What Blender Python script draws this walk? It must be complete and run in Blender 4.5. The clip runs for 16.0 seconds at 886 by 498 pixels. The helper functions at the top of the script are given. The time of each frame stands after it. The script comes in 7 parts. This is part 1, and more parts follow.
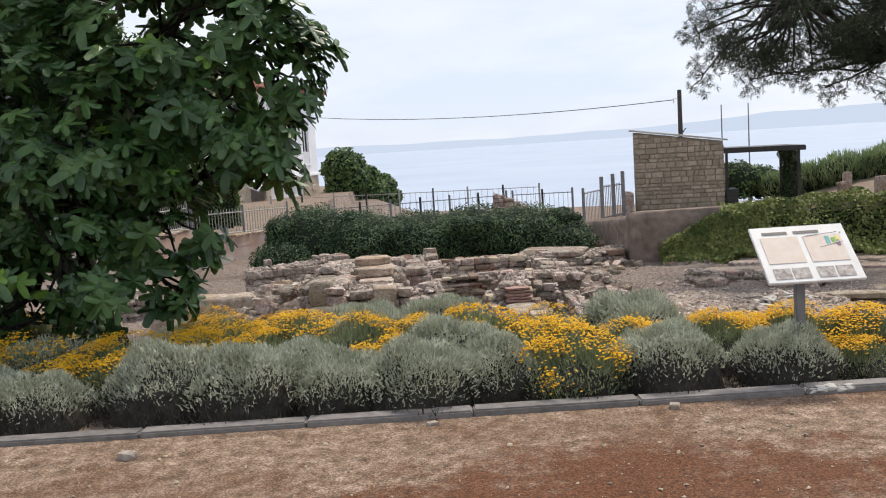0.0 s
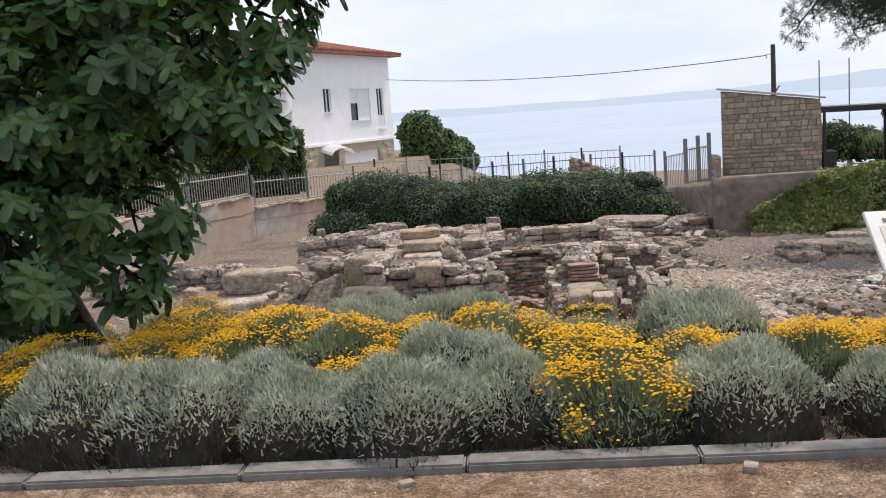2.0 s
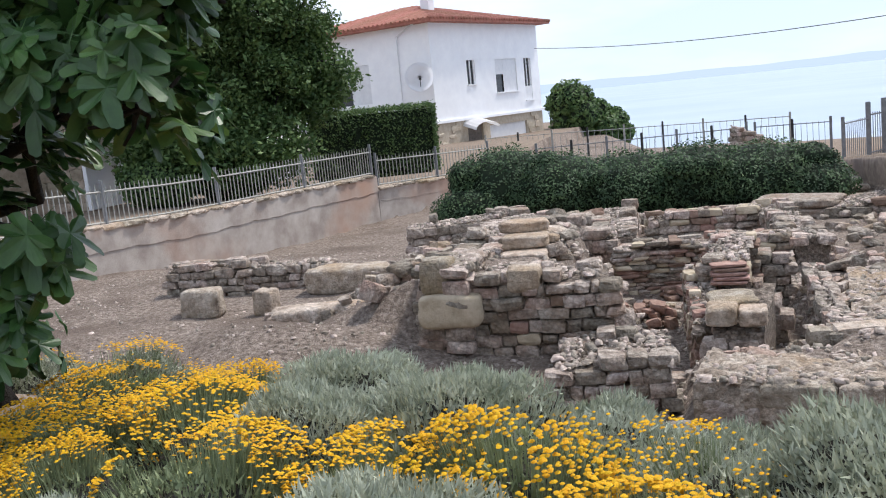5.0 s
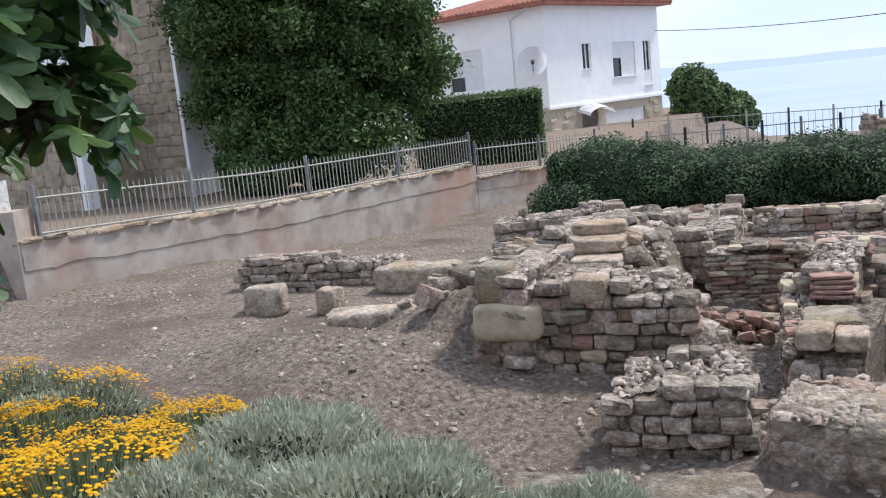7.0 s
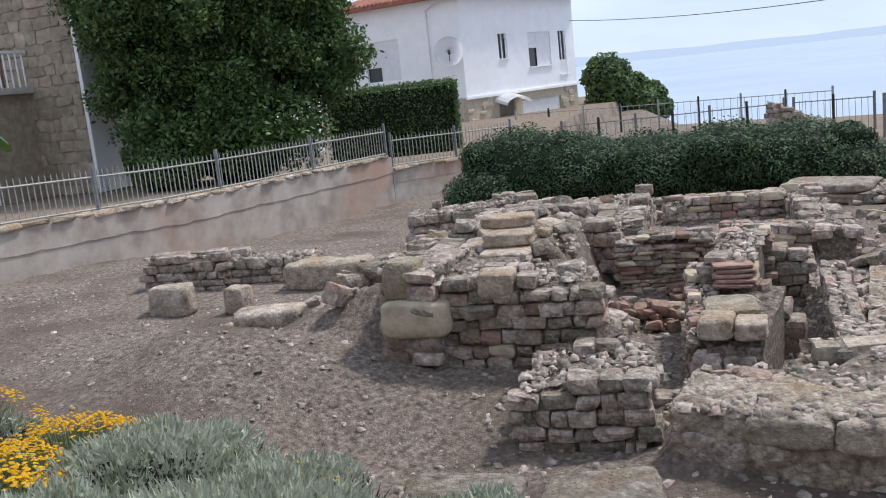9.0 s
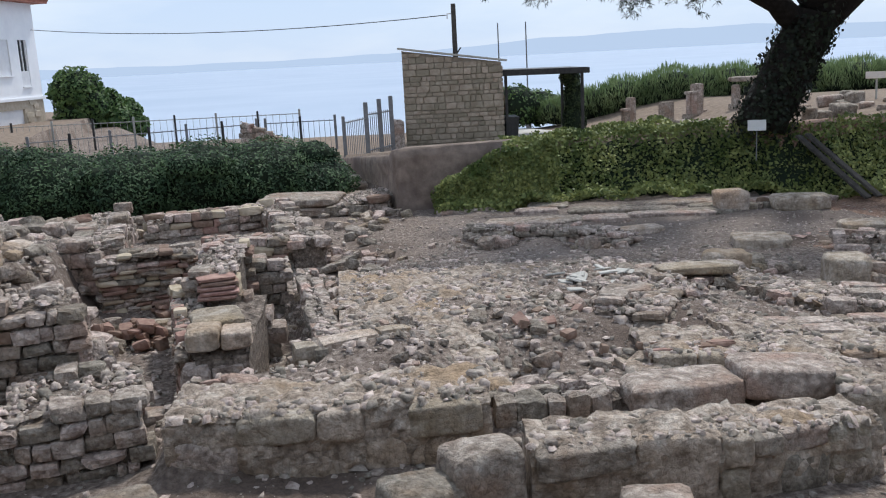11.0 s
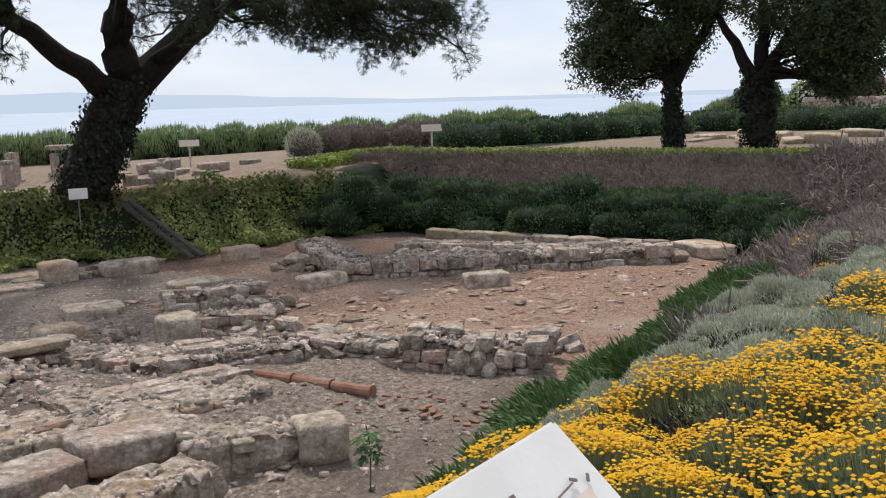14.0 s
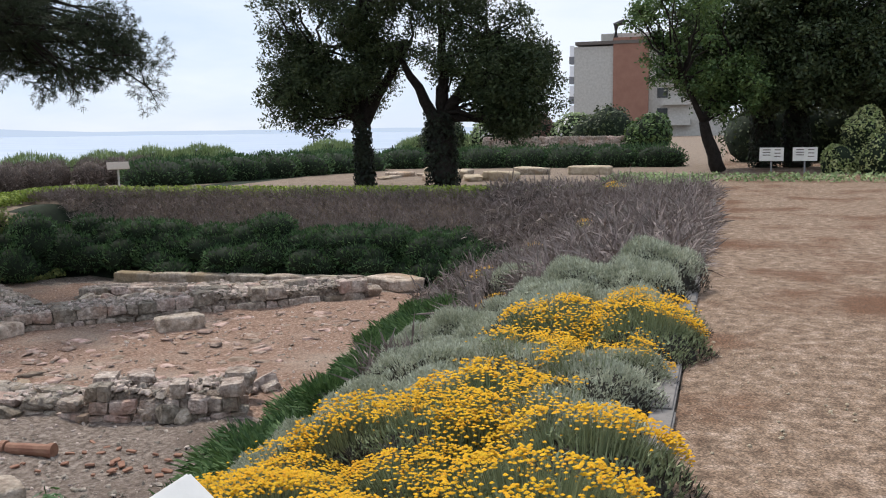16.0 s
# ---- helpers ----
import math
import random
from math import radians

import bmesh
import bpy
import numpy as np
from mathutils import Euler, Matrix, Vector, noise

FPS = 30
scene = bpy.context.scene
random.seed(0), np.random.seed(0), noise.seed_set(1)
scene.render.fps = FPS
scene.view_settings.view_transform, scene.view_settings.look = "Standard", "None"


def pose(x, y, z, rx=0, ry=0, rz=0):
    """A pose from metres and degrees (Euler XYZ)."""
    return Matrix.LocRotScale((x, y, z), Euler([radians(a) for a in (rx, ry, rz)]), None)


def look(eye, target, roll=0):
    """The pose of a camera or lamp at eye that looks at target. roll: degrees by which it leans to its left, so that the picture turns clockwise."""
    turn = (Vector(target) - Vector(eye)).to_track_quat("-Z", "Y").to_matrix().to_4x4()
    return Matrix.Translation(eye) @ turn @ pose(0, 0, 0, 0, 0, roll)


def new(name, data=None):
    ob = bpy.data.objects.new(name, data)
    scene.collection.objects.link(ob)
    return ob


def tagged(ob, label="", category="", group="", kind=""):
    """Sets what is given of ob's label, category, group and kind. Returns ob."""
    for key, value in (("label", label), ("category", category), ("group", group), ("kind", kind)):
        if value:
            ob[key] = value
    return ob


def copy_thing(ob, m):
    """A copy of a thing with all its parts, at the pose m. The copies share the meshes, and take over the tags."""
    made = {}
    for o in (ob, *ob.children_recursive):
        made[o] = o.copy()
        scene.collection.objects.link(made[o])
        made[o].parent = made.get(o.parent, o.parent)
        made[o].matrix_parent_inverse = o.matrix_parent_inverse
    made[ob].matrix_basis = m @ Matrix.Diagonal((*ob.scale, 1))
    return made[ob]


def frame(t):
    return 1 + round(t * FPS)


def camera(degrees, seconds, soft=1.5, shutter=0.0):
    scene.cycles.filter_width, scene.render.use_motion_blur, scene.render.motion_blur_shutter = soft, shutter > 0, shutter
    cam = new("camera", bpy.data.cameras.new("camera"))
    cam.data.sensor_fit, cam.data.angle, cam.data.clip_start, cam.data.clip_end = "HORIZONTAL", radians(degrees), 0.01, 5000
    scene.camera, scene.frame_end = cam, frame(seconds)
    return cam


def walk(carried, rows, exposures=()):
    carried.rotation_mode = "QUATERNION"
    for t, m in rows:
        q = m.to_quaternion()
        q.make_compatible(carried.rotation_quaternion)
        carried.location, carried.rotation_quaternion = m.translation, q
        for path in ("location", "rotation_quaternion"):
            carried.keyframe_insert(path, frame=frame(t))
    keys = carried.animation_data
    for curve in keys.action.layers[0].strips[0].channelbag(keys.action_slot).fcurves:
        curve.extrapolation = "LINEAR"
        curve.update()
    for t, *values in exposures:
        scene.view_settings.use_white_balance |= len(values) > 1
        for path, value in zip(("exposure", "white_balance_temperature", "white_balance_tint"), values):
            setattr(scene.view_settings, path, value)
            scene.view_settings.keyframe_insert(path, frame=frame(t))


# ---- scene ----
cam = camera(51.3, 16.0, soft=1.1)
PATH = [
    (0, (1.035, 0.294, 1.619), (1.05, 2.282, 1.4), -3.6),
    (0.5, (1.147, 0.749, 1.576), (1.096, 2.736, 1.347), -3.6),
    (1, (1.248, 1.105, 1.559), (1.151, 3.088, 1.316), -3.6),
    (1.5, (1.373, 1.503, 1.546), (1.238, 3.481, 1.284), -3.9),
    (2, (1.494, 1.862, 1.542), (1.323, 3.834, 1.257), -4.1),
    (2.5, (1.615, 2.169, 1.53), (1.405, 4.134, 1.224), -4.6),
    (3, (1.767, 2.542, 1.512), (1.514, 4.5, 1.189), -5.2),
    (5.3, (2.008, 4.685, 1.409), (1.447, 6.579, 1.094), -5.6),
    (5.5, (2.069, 4.795, 1.422), (1.478, 6.679, 1.105), -5.5),
    (6, (2.173, 5.076, 1.405), (1.519, 6.939, 1.091), -5.6),
    (6.5, (2.267, 5.326, 1.397), (1.554, 7.168, 1.082), -5.7),
    (7, (2.329, 5.486, 1.415), (1.565, 7.306, 1.095), -5.9),
    (7.5, (2.391, 5.641, 1.419), (1.578, 7.439, 1.097), -6.2),
    (8, (2.437, 5.687, 1.436), (1.584, 7.467, 1.111), -6.5),
    (8.2, (2.451, 5.676, 1.451), (1.608, 7.46, 1.123), -6.6),
    (10.3, (2.436, 5.596, 1.417), (2.542, 7.552, 1.011), -3.8),
    (10.5, (2.458, 5.579, 1.406), (2.667, 7.526, 1.0), -3.6),
    (11, (2.457, 5.539, 1.42), (2.925, 7.441, 1.014), -3.0),
    (11.5, (2.493, 5.602, 1.394), (3.207, 7.428, 1.001), -2.5),
    (12, (2.57, 5.704, 1.364), (3.508, 7.43, 0.988), -2.3),
    (12.5, (2.657, 5.759, 1.356), (3.793, 7.365, 0.995), -2.2),
    (13, (2.698, 5.705, 1.345), (4.01, 7.175, 1.002), -2.1),
    (13.5, (2.709, 5.685, 1.35), (4.177, 7.003, 1.02), -1.9),
    (14, (2.624, 5.61, 1.394), (4.224, 6.767, 1.075), -1.6),
    (14.5, (2.578, 5.545, 1.42), (4.283, 6.545, 1.114), -1.4),
    (15, (2.554, 5.495, 1.441), (4.339, 6.347, 1.149), -1.2),
    (15.5, (2.519, 5.442, 1.462), (4.366, 6.158, 1.187), -1.1),
    (16, (2.51, 5.428, 1.47), (4.404, 6.017, 1.213), -0.8),
]
walk(cam, [(t, look(eye, target, roll)) for t, eye, target, roll in PATH],
     exposures=((0, 0.08, 6950, 12), (3, 0.14, 6950, 12), (5.5, 0.28, 6250, 10), (8, 0.15, 6250, 10), (10.5, -0.1, 6100, 8), (12, -0.12, 6400, 10), (14, -0.02, 6850, 11), (16, 0.05, 6600, 10)))
# ---- light ----
world = bpy.data.worlds.new("world")
scene.world = world
world.use_nodes = True
wn, wl = world.node_tree.nodes, world.node_tree.links
wn.clear()
SUN_EL, SUN_AZ = radians(57), radians(40)
sky = wn.new("ShaderNodeTexSky")
sky.sky_type, sky.sun_disc, sky.sun_elevation, sky.sun_rotation = "NISHITA", False, SUN_EL, SUN_AZ
sky.air_density, sky.dust_density, sky.ozone_density = 1.0, 0.15, 2.0
tc, mp = wn.new("ShaderNodeTexCoord"), wn.new("ShaderNodeMapping")
mp.inputs["Scale"].default_value = (1.3, 1.3, 5.0)
cl = wn.new("ShaderNodeTexNoise")
cl.inputs["Scale"].default_value, cl.inputs["Detail"].default_value, cl.inputs["Roughness"].default_value = 1.6, 7, 0.55
cr = wn.new("ShaderNodeValToRGB")
cr.color_ramp.elements[0].position, cr.color_ramp.elements[0].color = 0.4, (5.9, 6.9, 8.7, 1)
cr.color_ramp.elements[1].position, cr.color_ramp.elements[1].color = 0.62, (7.6, 8.15, 9.1, 1)
mx = wn.new("ShaderNodeMix")
mx.data_type = "RGBA"
mx.inputs["Factor"].default_value = 0.88
bg, out = wn.new("ShaderNodeBackground"), wn.new("ShaderNodeOutputWorld")
bg.inputs["Strength"].default_value = 0.118
wl.new(tc.outputs["Generated"], mp.inputs["Vector"])
wl.new(mp.outputs["Vector"], cl.inputs["Vector"])
wl.new(cl.outputs["Fac"], cr.inputs["Fac"])
wl.new(cr.outputs["Color"], mx.inputs["B"])
wl.new(sky.outputs["Color"], mx.inputs["A"])
wl.new(mx.outputs["Result"], bg.inputs["Color"])
wl.new(bg.outputs["Background"], out.inputs["Surface"])
sun = new("sun", bpy.data.lights.new("sun", "SUN"))
sun.data.energy, sun.data.angle, sun.data.color = 3.3, radians(7), (1.0, 0.94, 0.86)
sun.matrix_world = look((0, 0, 0), (-math.sin(SUN_AZ) * math.cos(SUN_EL), -math.cos(SUN_AZ) * math.cos(SUN_EL), -math.sin(SUN_EL)))

# ---- materials ----


def mat(name, cols, scale=4.0, rough=0.85, bump=0.3, bscale=None, metal=0.0, rnd=0.0, island=0.0, spec=0.3, stain=None, sscale=0.6, trans=0.0, bdist=0.02, stops=None, peb=None, patch=None):
    """Noise-mottled surface: cols are two or three colours; stain is a colour in large soft patches."""
    m = bpy.data.materials.new(name)
    m.use_nodes = True
    n, l = m.node_tree.nodes, m.node_tree.links
    p = n["Principled BSDF"]
    p.inputs["Roughness"].default_value, p.inputs["Metallic"].default_value, p.inputs["Specular IOR Level"].default_value = rough, metal, spec
    geo = n.new("ShaderNodeNewGeometry")
    no = n.new("ShaderNodeTexNoise")
    no.inputs["Scale"].default_value, no.inputs["Detail"].default_value, no.inputs["Roughness"].default_value = scale, 6, 0.62
    l.new(geo.outputs["Position"], no.inputs["Vector"])
    ra = n.new("ShaderNodeValToRGB")
    cols = [tuple(c) + (1,) for c in cols]
    pos = stops or ([0.35, 0.65] if len(cols) == 2 else [0.32, 0.5, 0.68])
    while len(ra.color_ramp.elements) < len(cols):
        ra.color_ramp.elements.new(0.5)
    for e, c, q in zip(ra.color_ramp.elements, cols, pos):
        e.color, e.position = c, q
    l.new(no.outputs["Fac"], ra.inputs["Fac"])
    col = ra.outputs["Color"]
    if stain:
        n2 = n.new("ShaderNodeTexNoise")
        n2.inputs["Scale"].default_value, n2.inputs["Detail"].default_value = sscale, 5
        l.new(geo.outputs["Position"], n2.inputs["Vector"])
        r2 = n.new("ShaderNodeValToRGB")
        r2.color_ramp.elements[0].position, r2.color_ramp.elements[1].position = 0.5, 0.66
        l.new(n2.outputs["Fac"], r2.inputs["Fac"])
        mm = n.new("ShaderNodeMix")
        mm.data_type = "RGBA"
        mm.inputs["B"].default_value = tuple(stain) + (1,)
        l.new(r2.outputs["Color"], mm.inputs["Factor"])
        l.new(col, mm.inputs["A"])
        col = mm.outputs["Result"]
    if patch:
        (px, py), (sx, sy), pcol = patch
        sb = n.new("ShaderNodeVectorMath")
        sb.operation = "SUBTRACT"
        sb.inputs[1].default_value = (px, py, 0)
        ml = n.new("ShaderNodeVectorMath")
        ml.operation = "MULTIPLY"
        ml.inputs[1].default_value = (1 / sx, 1 / sy, 0)
        le = n.new("ShaderNodeVectorMath")
        le.operation = "LENGTH"
        l.new(geo.outputs["Position"], sb.inputs[0])
        l.new(sb.outputs["Vector"], ml.inputs[0])
        l.new(ml.outputs["Vector"], le.inputs[0])
        n3 = n.new("ShaderNodeTexNoise")
        n3.inputs["Scale"].default_value, n3.inputs["Detail"].default_value, n3.inputs["Roughness"].default_value = 2.4, 10, 0.78
        l.new(geo.outputs["Position"], n3.inputs["Vector"])
        sm = n.new("ShaderNodeMath")
        sm.operation = "MULTIPLY_ADD"
        sm.inputs[1].default_value = 3.6
        l.new(n3.outputs["Fac"], sm.inputs[0])
        l.new(le.outputs["Value"], sm.inputs[2])
        pr = n.new("ShaderNodeMapRange")
        pr.inputs["From Min"].default_value, pr.inputs["From Max"].default_value = 2.2, 2.75
        pr.inputs["To Min"].default_value, pr.inputs["To Max"].default_value = 0.9, 0.0
        l.new(sm.outputs["Value"], pr.inputs["Value"])
        mp_ = n.new("ShaderNodeMix")
        mp_.data_type = "RGBA"
        mp_.inputs["B"].default_value = tuple(pcol) + (1,)
        l.new(pr.outputs["Result"], mp_.inputs["Factor"])
        l.new(col, mp_.inputs["A"])
        col = mp_.outputs["Result"]
    grit = None
    if peb:
        vo = n.new("ShaderNodeTexVoronoi")
        vo.inputs["Scale"].default_value, vo.inputs["Randomness"].default_value = peb[0], 1.0
        wv = n.new("ShaderNodeVectorMath")
        wv.operation = "MULTIPLY_ADD"
        wv.inputs[1].default_value = (0.35 / peb[0],) * 3
        l.new(no.outputs["Color"], wv.inputs[0])
        l.new(geo.outputs["Position"], wv.inputs[2])
        l.new(wv.outputs["Vector"], vo.inputs["Vector"])
        sp = n.new("ShaderNodeSeparateColor")
        l.new(vo.outputs["Color"], sp.inputs["Color"])
        pm = n.new("ShaderNodeMapRange")
        pm.inputs["To Min"].default_value, pm.inputs["To Max"].default_value = 1 - peb[1], 1 + peb[1]
        l.new(sp.outputs["Red"], pm.inputs["Value"])
        gm = n.new("ShaderNodeMapRange")
        gm.inputs["From Min"].default_value, gm.inputs["From Max"].default_value = 0.35, 0.75
        gm.inputs["To Min"].default_value, gm.inputs["To Max"].default_value = 1.0, 1 - peb[1]
        l.new(vo.outputs["Distance"], gm.inputs["Value"])
        mu = n.new("ShaderNodeMath")
        mu.operation = "MULTIPLY"
        l.new(pm.outputs["Result"], mu.inputs[0])
        l.new(gm.outputs["Result"], mu.inputs[1])
        hp_ = n.new("ShaderNodeHueSaturation")
        l.new(mu.outputs["Value"], hp_.inputs["Value"])
        l.new(col, hp_.inputs["Color"])
        col = hp_.outputs["Color"]
        grit = gm.outputs["Result"]
    for amount, src in ((rnd, "obj"), (island, "isl")):
        if amount:
            o = n.new("ShaderNodeObjectInfo") if src == "obj" else geo
            val = o.outputs["Random" if src == "obj" else "Random Per Island"]
            mr = n.new("ShaderNodeMapRange")
            mr.inputs["To Min"].default_value, mr.inputs["To Max"].default_value = 1 - amount, 1 + amount
            l.new(val, mr.inputs["Value"])
            hs = n.new("ShaderNodeHueSaturation")
            l.new(mr.outputs["Result"], hs.inputs["Value"])
            mh = n.new("ShaderNodeMapRange")
            mh.inputs["To Min"].default_value, mh.inputs["To Max"].default_value = 0.5 + amount * 0.05, 0.5 - amount * 0.05
            l.new(val, mh.inputs["Value"])
            l.new(mh.outputs["Result"], hs.inputs["Hue"])
            l.new(col, hs.inputs["Color"])
            col = hs.outputs["Color"]
    l.new(col, p.inputs["Base Color"])
    if bump:
        nb = n.new("ShaderNodeTexNoise")
        nb.inputs["Scale"].default_value, nb.inputs["Detail"].default_value, nb.inputs["Roughness"].default_value = bscale or scale * 4, 5, 0.65
        l.new(geo.outputs["Position"], nb.inputs["Vector"])
        bp = n.new("ShaderNodeBump")
        bp.inputs["Strength"].default_value, bp.inputs["Distance"].default_value = bump, bdist
        if grit:
            ad = n.new("ShaderNodeMath")
            ad.operation = "MULTIPLY_ADD"
            ad.inputs[1].default_value = 0.8
            l.new(grit, ad.inputs[0])
            l.new(nb.outputs["Fac"], ad.inputs[2])
            l.new(ad.outputs["Value"], bp.inputs["Height"])
        else:
            l.new(nb.outputs["Fac"], bp.inputs["Height"])
        l.new(bp.outputs["Normal"], p.inputs["Normal"])
    if trans:
        tr = n.new("ShaderNodeBsdfTranslucent")
        l.new(col, tr.inputs["Color"])
        ms = n.new("ShaderNodeMixShader")
        ms.inputs["Fac"].default_value = trans
        l.new(p.outputs["BSDF"], ms.inputs[1])
        l.new(tr.outputs["BSDF"], ms.inputs[2])
        l.new(ms.outputs["Shader"], n["Material Output"].inputs["Surface"])
    return m


M_GRAVEL = mat("gravel", [(0.135, 0.088, 0.058), (0.25, 0.172, 0.118), (0.40, 0.30, 0.23)], 9, 0.95, 0.5, 160, stain=(0.15, 0.075, 0.04), sscale=0.8, bdist=0.006, peb=(95, 0.42), patch=((1.9, 4.35), (1.9, 0.8), (0.13, 0.048, 0.019)))
M_SOIL = mat("soil", [(0.16, 0.12, 0.09), (0.26, 0.20, 0.15)], 5, 0.95, 0.6, 30)
M_DIG = mat("excavated_earth", [(0.085, 0.062, 0.05), (0.235, 0.185, 0.152), (0.42, 0.355, 0.305)], 16, 0.95, 1.0, 55, stain=(0.15, 0.112, 0.09), sscale=0.55, bdist=0.03, peb=(30, 0.14), stops=(0.3, 0.5, 0.72))
M_PINK = mat("trodden_red_earth", [(0.155, 0.088, 0.062), (0.27, 0.172, 0.124), (0.38, 0.272, 0.212)], 18, 0.95, 0.9, 40, stain=(0.315, 0.237, 0.185), sscale=0.8, peb=(40, 0.2))
M_BROWNSHADE = mat("pine_shaded_brown_earth", [(0.13, 0.10, 0.085), (0.205, 0.165, 0.14), (0.30, 0.255, 0.225)], 14, 0.95, 0.7, 40, stain=(0.14, 0.11, 0.095), sscale=0.5, peb=(60, 0.2))
M_STONE = mat("weathered_stone", [(0.19, 0.148, 0.12), (0.405, 0.338, 0.283), (0.60, 0.52, 0.45)], 9, 0.92, 1.0, 30, rnd=0.36, stain=(0.36, 0.26, 0.2), sscale=2.2, bdist=0.04, peb=(24, 0.18))
M_RUBBLE = mat("rubble_stone", [(0.23, 0.185, 0.155), (0.48, 0.415, 0.36)], 14, 0.92, 0.7, 40, island=0.45, bdist=0.02)
M_ASHLAR = mat("pale_cut_stone", [(0.22, 0.17, 0.125), (0.47, 0.39, 0.31), (0.63, 0.55, 0.47)], 6, 0.9, 1.0, 30, rnd=0.2, stain=(0.42, 0.31, 0.205), sscale=1.1, bdist=0.04, peb=(26, 0.14))
M_TAN = mat("yellow_tan_stone", [(0.36, 0.29, 0.20), (0.53, 0.445, 0.335)], 6, 0.9, 0.7, 22, rnd=0.1)
M_MORTAR = mat("earth_mortar", [(0.15, 0.115, 0.092), (0.34, 0.28, 0.23)], 14, 0.95, 1.0, 26, bdist=0.05, peb=(22, 0.3))
M_CONGLO = mat("eroded_lime_masonry", [(0.18, 0.135, 0.10), (0.43, 0.35, 0.28), (0.61, 0.53, 0.45)], 7, 0.93, 1.0, 30, stain=(0.40, 0.29, 0.19), sscale=1.0, bdist=0.04, peb=(22, 0.2))
M_BRICK = mat("ancient_brick", [(0.21, 0.125, 0.095), (0.34, 0.235, 0.185)], 9, 0.9, 0.6, 30, rnd=0.25, island=0.2)
M_KERB = mat("concrete_kerb", [(0.137, 0.128, 0.119), (0.221, 0.205, 0.194)], 12, 0.85, 0.4, 60, rnd=0.08, bdist=0.004)
M_PLASTER = mat("cement_render", [(0.31, 0.26, 0.23), (0.43, 0.375, 0.335), (0.52, 0.47, 0.43)], 1.6, 0.9, 0.5, 22, stain=(0.42, 0.27, 0.20), sscale=0.3, bdist=0.012)
M_WHITE = mat("white_render", [(0.82, 0.82, 0.84), (0.88, 0.88, 0.89)], 1.5, 0.8, 0.15, 30, bdist=0.005)
M_ROOF = mat("roof_tile", [(0.28, 0.105, 0.075), (0.40, 0.18, 0.13)], 3, 0.8, 0.3, 20, island=0.2)
M_HUTSTONE = mat("hut_facing_stone", [(0.27, 0.22, 0.165), (0.41, 0.35, 0.275)], 5, 0.9, 0.5, 20, rnd=0.22, island=0.22)
M_HUTMORTAR = mat("hut_mortar", [(0.25, 0.21, 0.165), (0.34, 0.29, 0.235)], 8, 0.95, 0.4, 30)
M_BEIGE = mat("beige_house_stone", [(0.39, 0.327, 0.252), (0.499, 0.433, 0.348)], 5, 0.9, 0.5, 14, rnd=0.12)
M_METAL = mat("grey_painted_metal", [(0.17, 0.175, 0.185), (0.25, 0.255, 0.265)], 8, 0.55, 0.1, 50, metal=0.2)
M_FENCE = mat("pale_iron_fence", [(0.30, 0.30, 0.28), (0.42, 0.41, 0.38)], 12, 0.6, 0.2, 60, metal=0.2)
M_DARKMETAL = mat("dark_metal", [(0.03, 0.03, 0.032), (0.06, 0.058, 0.055)], 8, 0.5, 0.1, 50, metal=0.3)
M_WOOD = mat("grey_weathered_wood", [(0.10, 0.085, 0.075), (0.19, 0.165, 0.145)], 10, 0.85, 0.4, 40)
M_POLE = mat("dark_pole_wood", [(0.045, 0.04, 0.037), (0.09, 0.08, 0.07)], 8, 0.85, 0.3, 40)
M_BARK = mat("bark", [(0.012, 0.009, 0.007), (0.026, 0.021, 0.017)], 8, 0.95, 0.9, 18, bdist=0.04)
M_PAVE = mat("pale_paving", [(0.42, 0.40, 0.36), (0.52, 0.50, 0.46)], 3, 0.9, 0.3, 30)
M_GLASSD = mat("dark_window_glass", [(0.02, 0.022, 0.025), (0.035, 0.037, 0.04)], 2, 0.15, 0, spec=0.5)
M_SHUT = mat("roller_shutter", [(0.66, 0.66, 0.68), (0.74, 0.74, 0.75)], 3, 0.6, 0.1, 30)
M_TERRA = mat("terracotta_pipe", [(0.224, 0.107, 0.071), (0.32, 0.176, 0.119)], 9, 0.8, 0.4, 40)
M_SIGN = mat("white_sign_face", [(0.66, 0.65, 0.62), (0.75, 0.74, 0.71)], 6, 0.4, 0.05, 40, spec=0.5)
M_INK = mat("faded_dark_print", [(0.12, 0.10, 0.09), (0.18, 0.155, 0.14)], 20, 0.5, 0)
M_TINT = mat("faded_beige_print", [(0.62, 0.52, 0.44), (0.67, 0.58, 0.50)], 20, 0.5, 0)
M_PHOTO = mat("faded_photo_print", [(0.22, 0.19, 0.17), (0.50, 0.46, 0.42)], 30, 0.5, 0)
M_GREENP = mat("green_print", [(0.16, 0.34, 0.06), (0.20, 0.38, 0.08)], 20, 0.4, 0)
M_TEAL = mat("teal_print", [(0.12, 0.36, 0.34), (0.16, 0.42, 0.40)], 20, 0.4, 0)
M_YELP = mat("yellow_print", [(0.66, 0.62, 0.10), (0.72, 0.68, 0.14)], 20, 0.4, 0)
M_PURP = mat("purple_print", [(0.16, 0.09, 0.14), (0.20, 0.12, 0.17)], 20, 0.4, 0)
